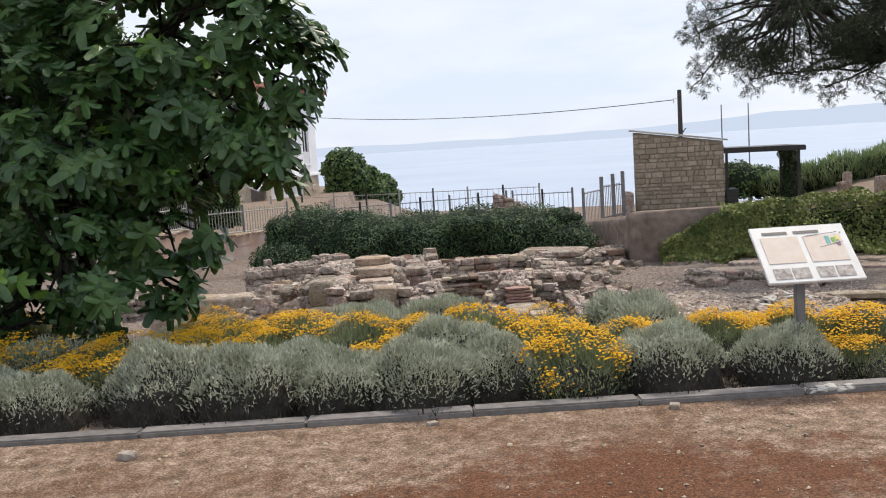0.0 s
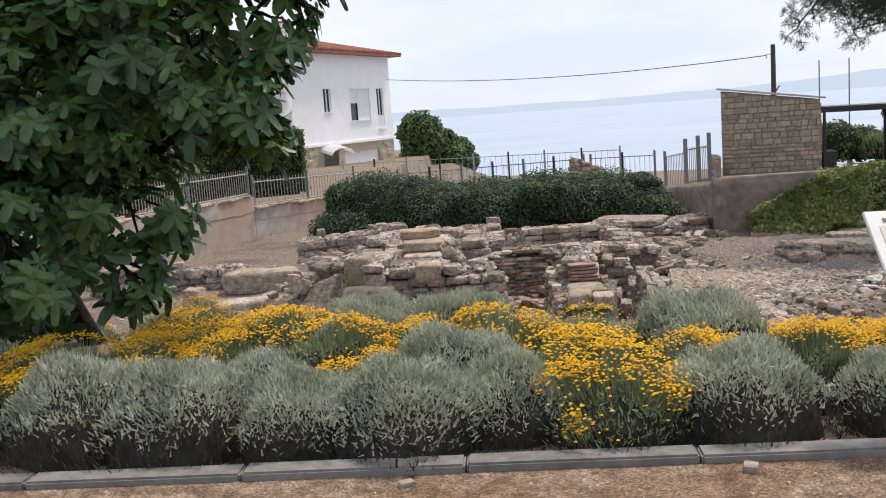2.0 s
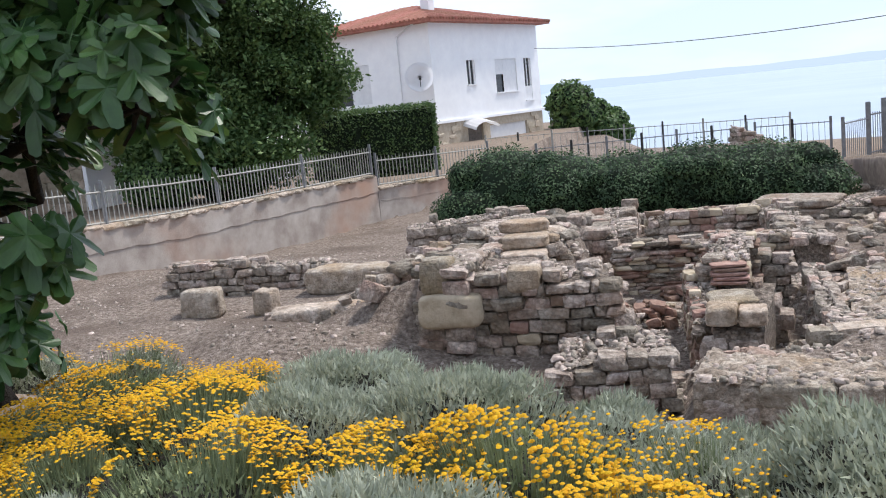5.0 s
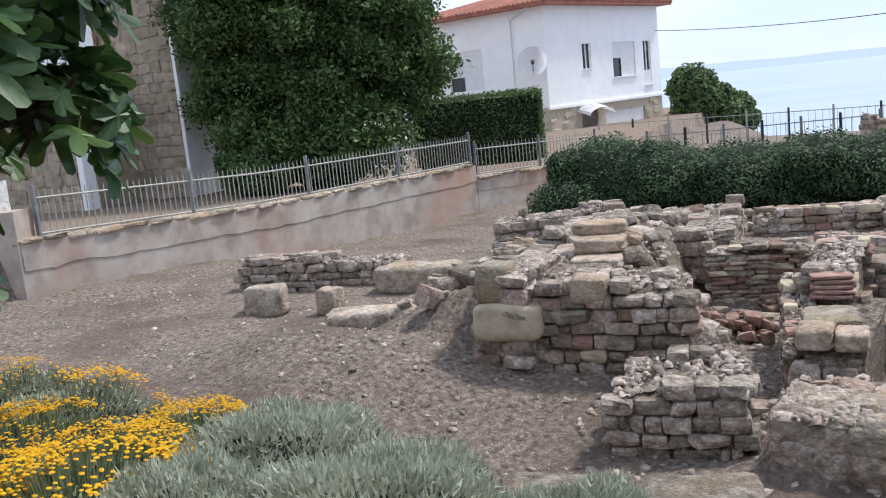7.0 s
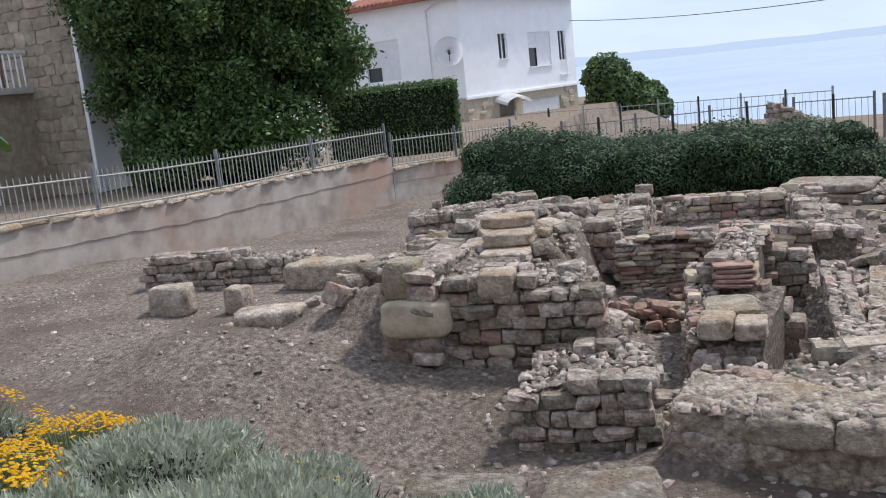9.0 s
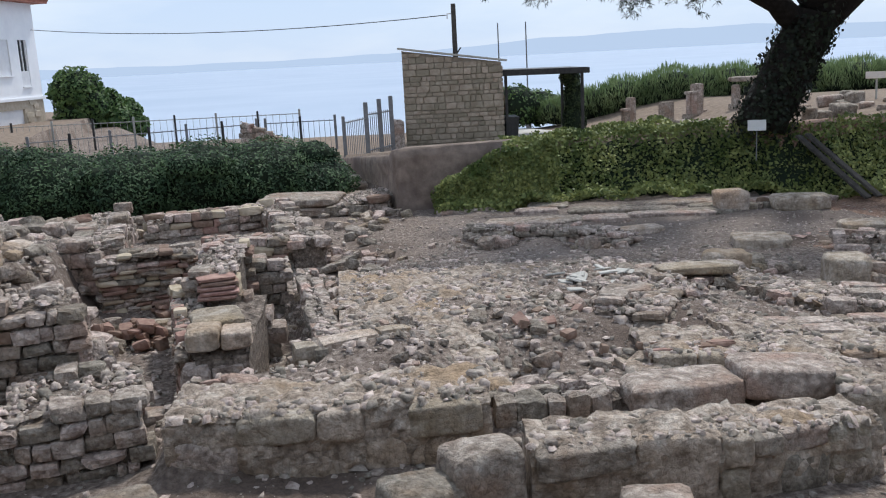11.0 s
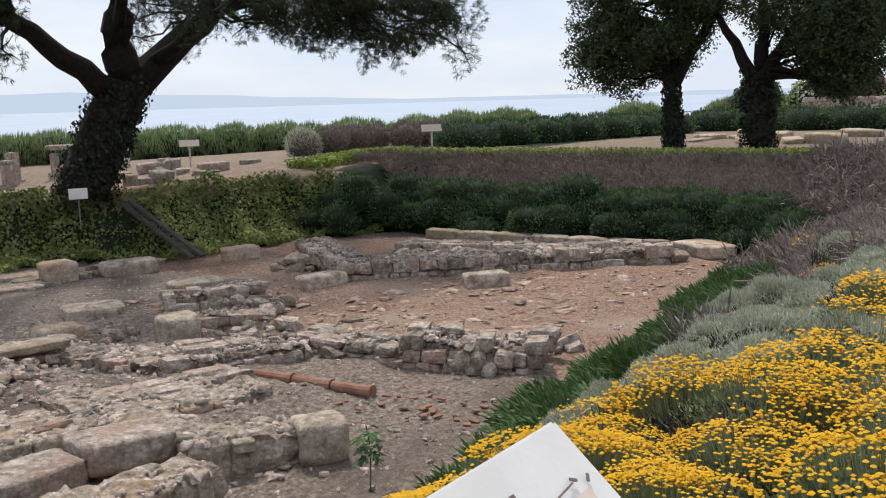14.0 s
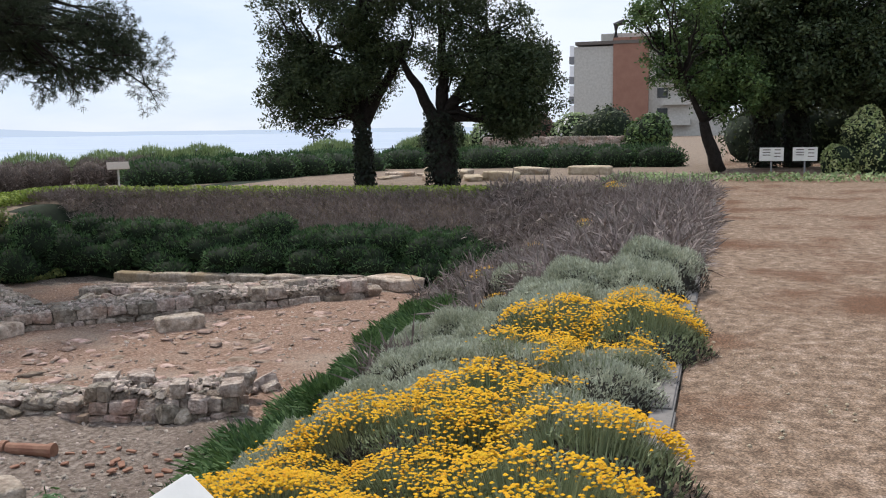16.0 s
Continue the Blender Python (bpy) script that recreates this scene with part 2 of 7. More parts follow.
# plants
M_SANT = mat("silver_santolina_leaf", [(0.30, 0.325, 0.235), (0.50, 0.525, 0.42)], 6, 0.8, 0, island=0.25, trans=0.28)
M_SANTG = mat("green_santolina_leaf", [(0.17, 0.205, 0.10), (0.30, 0.345, 0.20)], 6, 0.8, 0, island=0.3, trans=0.15)
# inner twigs and the shade between them, as one near-black colour
M_SANTCORE = mat("shrub_shaded_inner_twigs", [(0.022, 0.021, 0.017), (0.048, 0.045, 0.035)], 14, 0.95, 0.8, 40)
M_FLOWER = mat("yellow_button_flower", [(0.56, 0.28, 0.005), (0.70, 0.41, 0.009)], 12, 0.8, 0.3, 200, island=0.14, trans=0.1)
M_DRY = mat("dry_grey_twig", [(0.15, 0.118, 0.104), (0.32, 0.27, 0.245)], 8, 0.9, 0, island=0.3)
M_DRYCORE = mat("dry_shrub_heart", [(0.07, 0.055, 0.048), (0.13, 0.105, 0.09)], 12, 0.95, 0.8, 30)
M_JUN = mat("dark_juniper", [(0.027, 0.062, 0.027), (0.106, 0.195, 0.075)], 3, 0.7, 0, island=0.35, trans=0.1)
# near-black colour standing in for the shade deep inside foliage
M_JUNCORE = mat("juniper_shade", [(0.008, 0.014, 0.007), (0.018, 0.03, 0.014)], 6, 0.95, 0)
M_IVY = mat("ivy_leaf", [(0.085, 0.125, 0.03), (0.29, 0.32, 0.11)], 1.2, 0.6, 0, island=0.4, trans=0.15)
M_VARI = mat("variegated_leaf", [(0.20, 0.27, 0.08), (0.50, 0.52, 0.26)], 6, 0.7, 0, island=0.3, trans=0.2)
M_LIME = mat("lime_groundcover", [(0.151, 0.223, 0.029), (0.281, 0.345, 0.067)], 3, 0.7, 0, island=0.3, trans=0.2)
M_FIG = mat("fig_leaf", [(0.028, 0.072, 0.02), (0.075, 0.16, 0.042)], 5, 0.42, 0.3, 60, island=0.35, rnd=0.3, spec=0.5, trans=0.16, bdist=0.004)
M_FIGNEW = mat("young_fig_leaf", [(0.14, 0.28, 0.035), (0.20, 0.36, 0.06)], 5, 0.45, 0.3, 60, island=0.2, rnd=0.2, spec=0.5, trans=0.35, bdist=0.004)
M_LEAF = mat("broad_leaf", [(0.045, 0.09, 0.028), (0.12, 0.19, 0.06)], 2, 0.6, 0, island=0.35, trans=0.2)
M_OAK = mat("evergreen_oak_leaf", [(0.025, 0.042, 0.018), (0.07, 0.097, 0.038)], 2, 0.6, 0, island=0.35, trans=0.15)
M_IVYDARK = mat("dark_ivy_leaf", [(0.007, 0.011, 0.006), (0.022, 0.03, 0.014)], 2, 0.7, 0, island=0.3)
M_PINE = mat("pine_needle", [(0.015, 0.027, 0.012), (0.042, 0.057, 0.028)], 2, 0.7, 0, island=0.35, trans=0.15)
M_TAMA = mat("feathery_hedge_leaf", [(0.15, 0.22, 0.09), (0.31, 0.39, 0.19)], 1.5, 0.75, 0, island=0.3, trans=0.15)
M_BLOOM = mat("white_oleander_flower", [(0.60, 0.58, 0.56), (0.72, 0.70, 0.68)], 5, 0.7, 0)
M_REDBUSH = mat("russet_leaf", [(0.09, 0.05, 0.04), (0.17, 0.10, 0.075)], 3, 0.8, 0, island=0.3, trans=0.15)

# ---- builders ----


def link(name, verts, faces, m, parent=None, label="", smooth=False):
    me = bpy.data.meshes.new(name)
    me.from_pydata([tuple(map(float, v)) for v in verts], [], [tuple(map(int, f)) for f in faces])
    for k in (m if isinstance(m, (list, tuple)) else [m]):
        me.materials.append(k)
    if smooth:
        me.polygons.foreach_set("use_smooth", [True] * len(me.polygons))
    me.update()
    ob = new(name, me)
    if parent:
        ob.parent = parent
    if label:
        ob["label"] = label
    return ob


def part(name, bm, m, parent=None, label="", smooth=False):
    """A bmesh as one mesh object under a thing or a part."""
    me = bpy.data.meshes.new(name)
    bm.to_mesh(me)
    bm.free()
    me.materials.append(m)
    if smooth:
        me.polygons.foreach_set("use_smooth", [True] * len(me.polygons))
    ob = new(name, me)
    if parent:
        ob.parent = parent
    if label:
        ob["label"] = label
    return ob


def thing(name, at, label, category, group="", kind=""):
    ob = new(name)
    ob.location = at
    ob.empty_display_size = 0.2
    return tagged(ob, label, category, group, kind)


def box(bm, size, at=(0, 0, 0), rz=0.0, bevel=0.0, rx=0.0, ry=0.0):
    r = bmesh.ops.create_cube(bm, size=1.0, matrix=pose(*at, rx, ry, rz) @ Matrix.Diagonal((*size, 1)))
    if bevel:
        ed = list({e for v in r["verts"] for e in v.link_edges})
        bmesh.ops.bevel(bm, geom=ed, offset=bevel, segments=2, affect="EDGES", clamp_overlap=True)
    return bm


def boxed(name, size, at, m, parent, rz=0.0, bevel=0.01, label="", rx=0.0, ry=0.0):
    return part(name, box(bmesh.new(), size, at, rz, bevel, rx, ry), m, parent, label)


def tube(bm, pts, radii, sides=8):
    """A tapered limb along points."""
    rings = []
    pts = [Vector(p) for p in pts]
    for i, p in enumerate(pts):
        d = (pts[min(i + 1, len(pts) - 1)] - pts[max(i - 1, 0)]).normalized()
        q = d.to_track_quat("Z", "Y")
        rings.append([bm.verts.new(p + q @ Vector((math.cos(2 * math.pi * k / sides) * radii[i], math.sin(2 * math.pi * k / sides) * radii[i], 0))) for k in range(sides)])
    for a, b in zip(rings, rings[1:]):
        for k in range(sides):
            bm.faces.new((a[k], a[(k + 1) % sides], b[(k + 1) % sides], b[k]))
    bm.faces.new(rings[0][::-1])
    bm.faces.new(rings[-1])
    return bm


def unit(v):
    return v / np.maximum(np.linalg.norm(v, axis=-1, keepdims=True), 1e-9)


def blades(rng, at, way, length, width, curl=0.0):
    """Leaf blades as diamonds: base points, directions, lengths and widths."""
    n = len(at)
    side = unit(np.cross(way, rng.normal(size=(n, 3))))
    length, width = np.broadcast_to(length, n)[:, None], np.broadcast_to(width, n)[:, None]
    mid = at + way * length * 0.5
    tip = at + way * length + np.array([0, 0, -1.0]) * length * curl
    v = np.stack([at, mid + side * width / 2, tip, mid - side * width / 2], 1).reshape(-1, 3)
    f = np.arange(4 * n).reshape(n, 4)
    return v, f


def leaves(rng, at, normal, size, aspect=0.6):
    """Leaf plates: diamonds lying across their normals."""
    n = len(at)
    a = unit(np.cross(normal, rng.normal(size=(n, 3))))
    b = np.cross(normal, a)
    s = np.broadcast_to(size, n)[:, None]
    v = np.stack([at - a * s / 2, at + b * s * aspect / 2, at + a * s / 2, at - b * s * aspect / 2], 1).reshape(-1, 3)
    return v, np.arange(4 * n).reshape(n, 4)


def mesh_np(name, v, f, m, parent=None, label="", smooth=False):
    me = bpy.data.meshes.new(name)
    n, k = f.shape
    me.vertices.add(len(v))
    me.vertices.foreach_set("co", np.asarray(v, dtype=np.float32).ravel())
    me.loops.add(n * k)
    me.loops.foreach_set("vertex_index", f.astype(np.int32).ravel())
    me.polygons.add(n)
    me.polygons.foreach_set("loop_start", (np.arange(n) * k).astype(np.int32))
    me.materials.append(m)
    me.update(calc_edges=True)
    me.validate()
    if smooth:
        me.polygons.foreach_set("use_smooth", [True] * len(me.polygons))
    ob = new(name, me)
    if parent:
        ob.parent = parent
    if label:
        ob["label"] = label
    return ob


def lumpy(bm, r, at=(0, 0, 0), scale=(1, 1, 1), sub=3, amp=0.15, freq=1.5, seed=0.0):
    res = bmesh.ops.create_icosphere(bm, subdivisions=sub, radius=1.0)
    for v in res["verts"]:
        d = 1 + amp * noise.noise(v.co * freq + Vector((seed, seed * 1.7, -seed)))
        v.co = Vector((v.co.x * scale[0], v.co.y * scale[1], v.co.z * scale[2])) * r * d + Vector(at)
    return bm


# rough stones that many walls share
def worn(seed, name, power, amp, jit):
    """A stone one metre across: a rounded box with an uneven, chipped skin."""
    bm = bmesh.new()
    bmesh.ops.create_cube(bm, size=1.0)
    bmesh.ops.subdivide_edges(bm, edges=list(bm.edges), cuts=2, use_grid_fill=True)
    q_ = random.Random(seed)
    skew = [Vector((q_.uniform(-1, 1), q_.uniform(-1, 1), q_.uniform(-1, 1))) * jit for _ in range(8)]
    for v in bm.verts:
        q = v.co * 2
        u = (abs(q.x) ** power + abs(q.y) ** power + abs(q.z) ** power) ** (1 / power)
        w = Vector()
        for c in range(8):
            k = Vector((1 if c & 1 else -1, 1 if c & 2 else -1, 1 if c & 4 else -1))
            w += skew[c] * (1 + k.x * q.x) * (1 + k.y * q.y) * (1 + k.z * q.z) / 8
        v.co = q / u * 0.52 + w + noise.noise_vector(q * 1.9 + Vector((seed, seed * 0.7, 1))) * amp
    me = bpy.data.meshes.new(name)
    bm.to_mesh(me)
    bm.free()
    return me


def boulder(seed):
    """A squared block one metre across with broken arrises and a pitted skin."""
    bm = bmesh.new()
    bmesh.ops.create_cube(bm, size=1.0)
    bmesh.ops.subdivide_edges(bm, edges=list(bm.edges), cuts=7, use_grid_fill=True)
    o = Vector((seed * 1.3, seed * 0.7, seed * 2.1))
    for v in bm.verts:
        q = v.co * 2
        p = 7 + 5 * noise.noise(q * 0.9 + o)
        u = (abs(q.x) ** p + abs(q.y) ** p + abs(q.z) ** p) ** (1 / p)
        w = noise.noise_vector(q * 0.8 + o) * 0.05 + noise.noise_vector(q * 2.4 + o) * 0.028 + noise.noise_vector(q * 6 + o) * 0.014
        v.co = q / u * 0.51 + w
    me = bpy.data.meshes.new("boulder")
    bm.to_mesh(me)
    bm.free()
    me.polygons.foreach_set("use_smooth", [True] * len(me.polygons))
    return me


BIG = [boulder(120 + k) for k in range(7)]
STONES = [worn(40 + k, "stone", 6.0, 0.07, 0.13) for k in range(12)]
BLOCKS = [worn(80 + k, "block", 9.0, 0.035, 0.05) for k in range(8)]
SHARED = {}


def shared(me, m):
    key = (me.name, m.name)
    if key not in SHARED:
        c = me.copy()
        c.materials.append(m)
        SHARED[key] = c
    return SHARED[key]


def piece(name, me, m, parent, at, size, rot=(0, 0, 0)):
    ob = new(name, shared(me, m))
    ob.parent = parent
    ob.matrix_basis = pose(*at, *rot) @ Matrix.Diagonal((*size, 1))
    return ob


def rubble_mesh(rng, at, size):
    """Many small stones as one mesh: jittered octahedra cut flat."""
    base = np.array([[-1, -1, -.6], [1, -1, -.6], [1, 1, -.6], [-1, 1, -.6], [-.8, -.8, .6], [.8, -.8, .6], [.8, .8, .6], [-.8, .8, .6]])
    tri = np.array([[0, 1, 5], [0, 5, 4], [1, 2, 6], [1, 6, 5], [2, 3, 7], [2, 7, 6], [3, 0, 4], [3, 4, 7], [4, 5, 6], [4, 6, 7]])
    n = len(at)
    v = base[None] + rng.uniform(-.55, .55, (n, 8, 3)) * np.array([1, 1, 0.75])
    v *= rng.uniform(0.4, 1.0, (n, 1, 3)) * np.asarray(size)[:, None, None] * np.array([1, 0.85, 0.75])
    a = rng.uniform(0, 6.28, n)
    c, s = np.cos(a)[:, None], np.sin(a)[:, None]
    w = np.stack([v[..., 0] * c - v[..., 1] * s, v[..., 0] * s + v[..., 1] * c, v[..., 2]], -1) + at[:, None]
    f = (tri[None] + 8 * np.arange(n)[:, None, None]).reshape(-1, 3)
    return w.reshape(-1, 3), f
# ---- ground ----


def smooth(t):
    t = np.clip(t, 0.0, 1.0)
    return t * t * (3 - 2 * t)


def foot(x):
    """Where the planted slope meets the dig."""
    return np.interp(x, [-30, -9, -4, 0, 4, 8, 11, 16, 20], [13.2, 12.6, 11.7, 10.9, 10.1, 9.8, 10.2, 10.7, 11.0])


IVY = ([6.3, 10.2, 12.9, 14.9, 18.2, 19.6], [24.6, 24.0, 23.4, 21.3, 20.9, 19.6])


def terrace(x, y):
    """Level of the ground beyond the dig."""
    north = np.interp(y, [23, 37, 46], [-0.3, -1.66, -2.0])
    east = np.interp(y, [6, 22, 40], [0.0, -0.1, -0.8])
    return north + (east - north) * smooth((x - 17) / 6)


def rw_x(y):
    """Line of the retaining wall."""
    return np.interp(y, [10, 17.2, 30.55, 36], [-12.0, -10.3, -7.02, -4.55])


def zg(x, y):
    x, y = np.asarray(x, float), np.asarray(y, float)
    floor_z = -1.62 - 0.12 * smooth((y - 16) / 6) - 0.15 * smooth((y - 24) / 4)
    floor_z = floor_z + 0.42 * smooth((-0.2 - x) / 2.5) * smooth((24 - y) / 4)
    f = foot(x)
    c = np.interp(x, [-9, -3, 0, 1, 2, 3.5, 6, 8, 12, 20], [9.3, 9.0, 8.15, 7.6, 7.05, 6.6, 6.3, 6.2, 6.0, 6.0])
    s = np.clip((y - c) / (f - c), 0, 1)
    pit = floor_z * (0.2 * s + 0.8 * smooth(s))
    # mound of rubble between the walls
    m = smooth((x + 3.6 + 0.1 * (y - 14)) / 1.6) * smooth((0.75 - x) / 0.5) * smooth((y - 13.95) / 0.5) * smooth((23 - y) / 1.6)
    pit = pit + m * (np.interp(y, [14, 22], [-0.42, -0.95]) - pit) * smooth((x + 3.2) / 2.6)
    m = smooth((y - 12.2) / 1.6) * smooth((1.25 - x) / 0.7) * smooth((14.3 - y) / 0.3) * smooth((x + 5.5) / 3)
    pit = pit + m * (0.24 + 0.1 * smooth((0.6 - x) / 2))
    # platform behind the near wall, and the hollows between the walls
    m = smooth((x - 1.7) / 0.4) * smooth((5.0 - x) / 1.0) * smooth((y - 12.2) / 0.4) * smooth((14.1 - y) / 0.4)
    pit = pit + m * 0.36
    m = smooth((x - 3.2) / 0.3) * smooth((9.5 - x) / 2.5) * smooth((y - 13.2) / 1.2) * smooth((19 - y) / 3)
    pit = pit + m * 0.28
    m = smooth((x - 2.3) / 4.0) * smooth((12 - x) / 4) * smooth((y - 11.6) / 0.8) * smooth((15 - y) / 1.5)
    pit = pit + m * 0.12
    m = smooth((x - 0.85) / 0.3) * smooth((3.35 - x) / 0.2) * smooth((y - 14.0) / 0.3) * smooth((18.2 - y) / 0.4)
    pit = pit + m * (-1.85 - pit)
    m = smooth((x - 4.6) / 0.4) * smooth((7.3 - x) / 0.5) * smooth((y - 10.95) / 0.15) * smooth((11.95 - y) / 0.2)
    pit = pit + m * (-1.8 - pit)
    # banks round the dig
    te = terrace(x, y)
    iy = np.interp(x, *IVY)
    bank = smooth((y - iy) / 1.3) * smooth((x - 6.1) / 0.25)
    e = x + 0.5 * np.clip(9.5 - y, 0, 3)
    bank = np.maximum(bank, 0.56 * smooth((e - 19.7) / 1.1) + 0.44 * smooth((e - 20.7) / 1.5))
    z = np.where(y > 5.9, pit + (te - pit) * bank, 0.0)
    # higher gardens behind the retaining wall
    left = smooth((rw_x(y) - 0.12 - x) / 0.1) * smooth((y - 9) / 8)
    z = z + left * (np.interp(y, [17, 30, 31, 37, 50, 70], [-0.42, -0.75, -1.15, -1.4, -0.9, -1.2]) - z)
    z = np.where(y <= 5.9, 0.0, z) - 0.012
    # far ground falls to the sea
    shore = np.interp(x, [-40, -6, 0, 14, 40, 60, 140], [90, 84, 52, 48, 32, 34, 60])
    z = z - 9.0 * smooth((y - shore) / 22)
    return z


def rough(x, y):
    """Fine unevenness of the dug ground."""
    return np.array([0.06 * noise.noise(Vector((a * 1.1, b * 1.1, 3.0))) + 0.035 * noise.noise(Vector((a * 3.7, b * 3.7, 7.0))) for a, b in zip(x, y)])


xs = np.concatenate([np.linspace(-1500, -60, 10)[:-1], np.linspace(-60, -12, 25)[:-1], np.arange(-12, 22.0, 0.2), np.linspace(22, 70, 33), np.linspace(70, 1500, 12)[1:]])
ys = np.concatenate([np.linspace(-600, -8, 8)[:-1], np.linspace(-8, 5.8, 8)[:-1], np.arange(5.8, 31.0, 0.2), np.linspace(31, 90, 50), np.linspace(90, 130, 8)[1:]])
gx, gy = np.meshgrid(xs, ys)
gz = zg(gx, gy)
inner = (gx > -11) & (gx < 21) & (gy > 8.5) & (gy < 30)
gz[inner] += rough(gx[inner], gy[inner])
nx, ny = len(xs), len(ys)
idx = np.arange(nx * ny).reshape(ny, nx)
faces = np.stack([idx[:-1, :-1], idx[:-1, 1:], idx[1:, 1:], idx[1:, :-1]], -1).reshape(-1, 4)
ground = mesh_np("ground", np.stack([gx, gy, gz], -1).reshape(-1, 3), faces, M_DIG, smooth=True)
ground.data.materials.append(M_SOIL)
ground.data.materials.append(M_PINK)
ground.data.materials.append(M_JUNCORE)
ground.data.materials.append(M_BROWNSHADE)
cx, cy = ((gx[:-1, :-1] + gx[1:, 1:]) / 2).ravel(), ((gy[:-1, :-1] + gy[1:, 1:]) / 2).ravel()
wob = np.array([0.5 * noise.noise(Vector((a * 0.8, b * 0.8, 1.0))) for a, b in zip(cx, cy)])
mi = np.zeros(len(cx), int)
mi[(cy < foot(cx) - 0.35 + wob)] = 1
iyc = np.interp(cx, *IVY)
mi[((cy > iyc + 0.2) & (cx > 6.1)) | (cx > 20.2) | (cx < rw_x(cy) - 0.3)] = 1
# brown earth, coloured darker for the shade cast by the pine
mi[(cx > 6.6 + wob) & (cx < 13.8) & (cy > 18.2 + 1.5 * wob) & (cy < iyc + 0.4)] = 4
# ground under ivy and hedge takes the near-black foliage-shade colour
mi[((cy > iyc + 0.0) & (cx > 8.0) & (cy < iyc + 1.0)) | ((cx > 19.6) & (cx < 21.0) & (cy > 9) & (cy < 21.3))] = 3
mi[(cx > 11.2 + wob) & (cx < 19) & (cy > foot(cx) - 0.2) & (cy < 15.8 + wob - (cx - 15) * 0.5)] = 2
mi[(cx > 13.6) & (cx < 18.6) & (cy > 16.2 + wob) & (cy < iyc + wob * 0.5)] = 2
mi[(cx > 13.8) & (cx < 18.6) & (cy > iyc + 0.9) & (cy < iyc + 3.4)] = 2
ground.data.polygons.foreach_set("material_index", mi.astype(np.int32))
tagged(ground, "uneven grey-brown excavated earth with planted soil slopes", "ground", kind="structure")

# gravel path along the kerb, with the cross strip of bed at its end
pv, pf = [], []
pxs, pys = np.linspace(-40, 70, 111), np.linspace(-9, 5.66, 30)
for b in pys:
    for a in pxs:
        e = 0.02 * noise.noise(Vector((a * 0.9, b * 0.9, 0)))
        pv.append((a, b, 0.004 + 0.5 * e + 0.006))
for j in range(len(pys) - 1):
    for i in range(len(pxs) - 1):
        q = j * len(pxs) + i
        pf.append((q, q + 1, q + 1 + len(pxs), q + len(pxs)))
path = tagged(link("path", pv, pf, M_GRAVEL, smooth=True), "wide tan gravel path with rusty brown stains", "path", kind="structure")

sea_v = [(-4500, 55, -6.6), (4500, 20, -6.6), (4500, 4600, -6.6), (-4500, 4600, -6.6)]
M_SEA = mat("calm_sea", [(0.34, 0.41, 0.51), (0.40, 0.465, 0.56)], 0.02, 0.5, 0.0, spec=0.15)
tagged(link("water", sea_v, [(0, 1, 2, 3)], M_SEA), "calm pale blue sea reaching the horizon", "sea", kind="structure")

# far coast: two ridges, the haze put into a flat glowing blue
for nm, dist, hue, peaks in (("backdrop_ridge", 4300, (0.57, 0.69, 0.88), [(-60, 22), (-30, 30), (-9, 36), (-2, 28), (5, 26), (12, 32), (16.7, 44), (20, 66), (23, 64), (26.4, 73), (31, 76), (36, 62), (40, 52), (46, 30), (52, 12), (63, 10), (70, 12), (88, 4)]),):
    hm = bpy.data.materials.new("haze_glow_coast")
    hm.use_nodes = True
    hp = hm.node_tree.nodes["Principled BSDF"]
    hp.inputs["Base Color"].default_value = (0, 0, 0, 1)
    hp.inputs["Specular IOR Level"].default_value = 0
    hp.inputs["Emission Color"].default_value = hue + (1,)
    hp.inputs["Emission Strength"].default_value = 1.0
    hv, hf = [], []
    az = np.linspace(-60, 88, 220)
    hh = np.interp(az, [p[0] for p in peaks], [p[1] for p in peaks])
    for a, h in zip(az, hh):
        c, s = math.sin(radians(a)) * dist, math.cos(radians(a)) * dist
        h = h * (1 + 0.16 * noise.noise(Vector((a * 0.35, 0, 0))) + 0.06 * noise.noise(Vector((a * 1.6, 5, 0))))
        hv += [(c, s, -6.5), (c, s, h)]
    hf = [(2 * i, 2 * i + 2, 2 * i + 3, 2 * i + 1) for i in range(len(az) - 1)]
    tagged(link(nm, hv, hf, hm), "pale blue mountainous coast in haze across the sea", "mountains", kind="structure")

# kerb of one-metre concrete units
kerb = thing("kerb", (0, 5.73, 0), "grey concrete kerb of one-metre units along the gravel path", "kerb", kind="structure")
bm = bmesh.new()
box(bm, (0.993, 0.13, 0.34), (0, 0, 0), 0, 0.01)
kme = bpy.data.meshes.new("kerb_stone")
bm.to_mesh(kme)
bm.free()
rr = random.Random(5)
for k in range(-16, 24):
    piece("kerb_stone", kme, M_KERB, kerb, (0.195 + k + 0.5 - 0.0, rr.uniform(-0.006, 0.006), -0.122 + rr.uniform(-0.006, 0.004)), (1, 1, 1), (0, 0, rr.uniform(-0.4, 0.4)))

bm = bmesh.new()
for q in range(5):
    lumpy(bm, 1.0, (3.24 + 0.055 * q, -0.035 - 0.006 * (q % 2), 0.03 + 0.004 * (q % 3)), (0.05, 0.04, 0.022), 2, 0.3, 6.0, 60 + q)
part("mortar_patch", bm, M_PAVE, kerb, "pale crumbling mortar repair")

# retaining wall with coping and iron fence


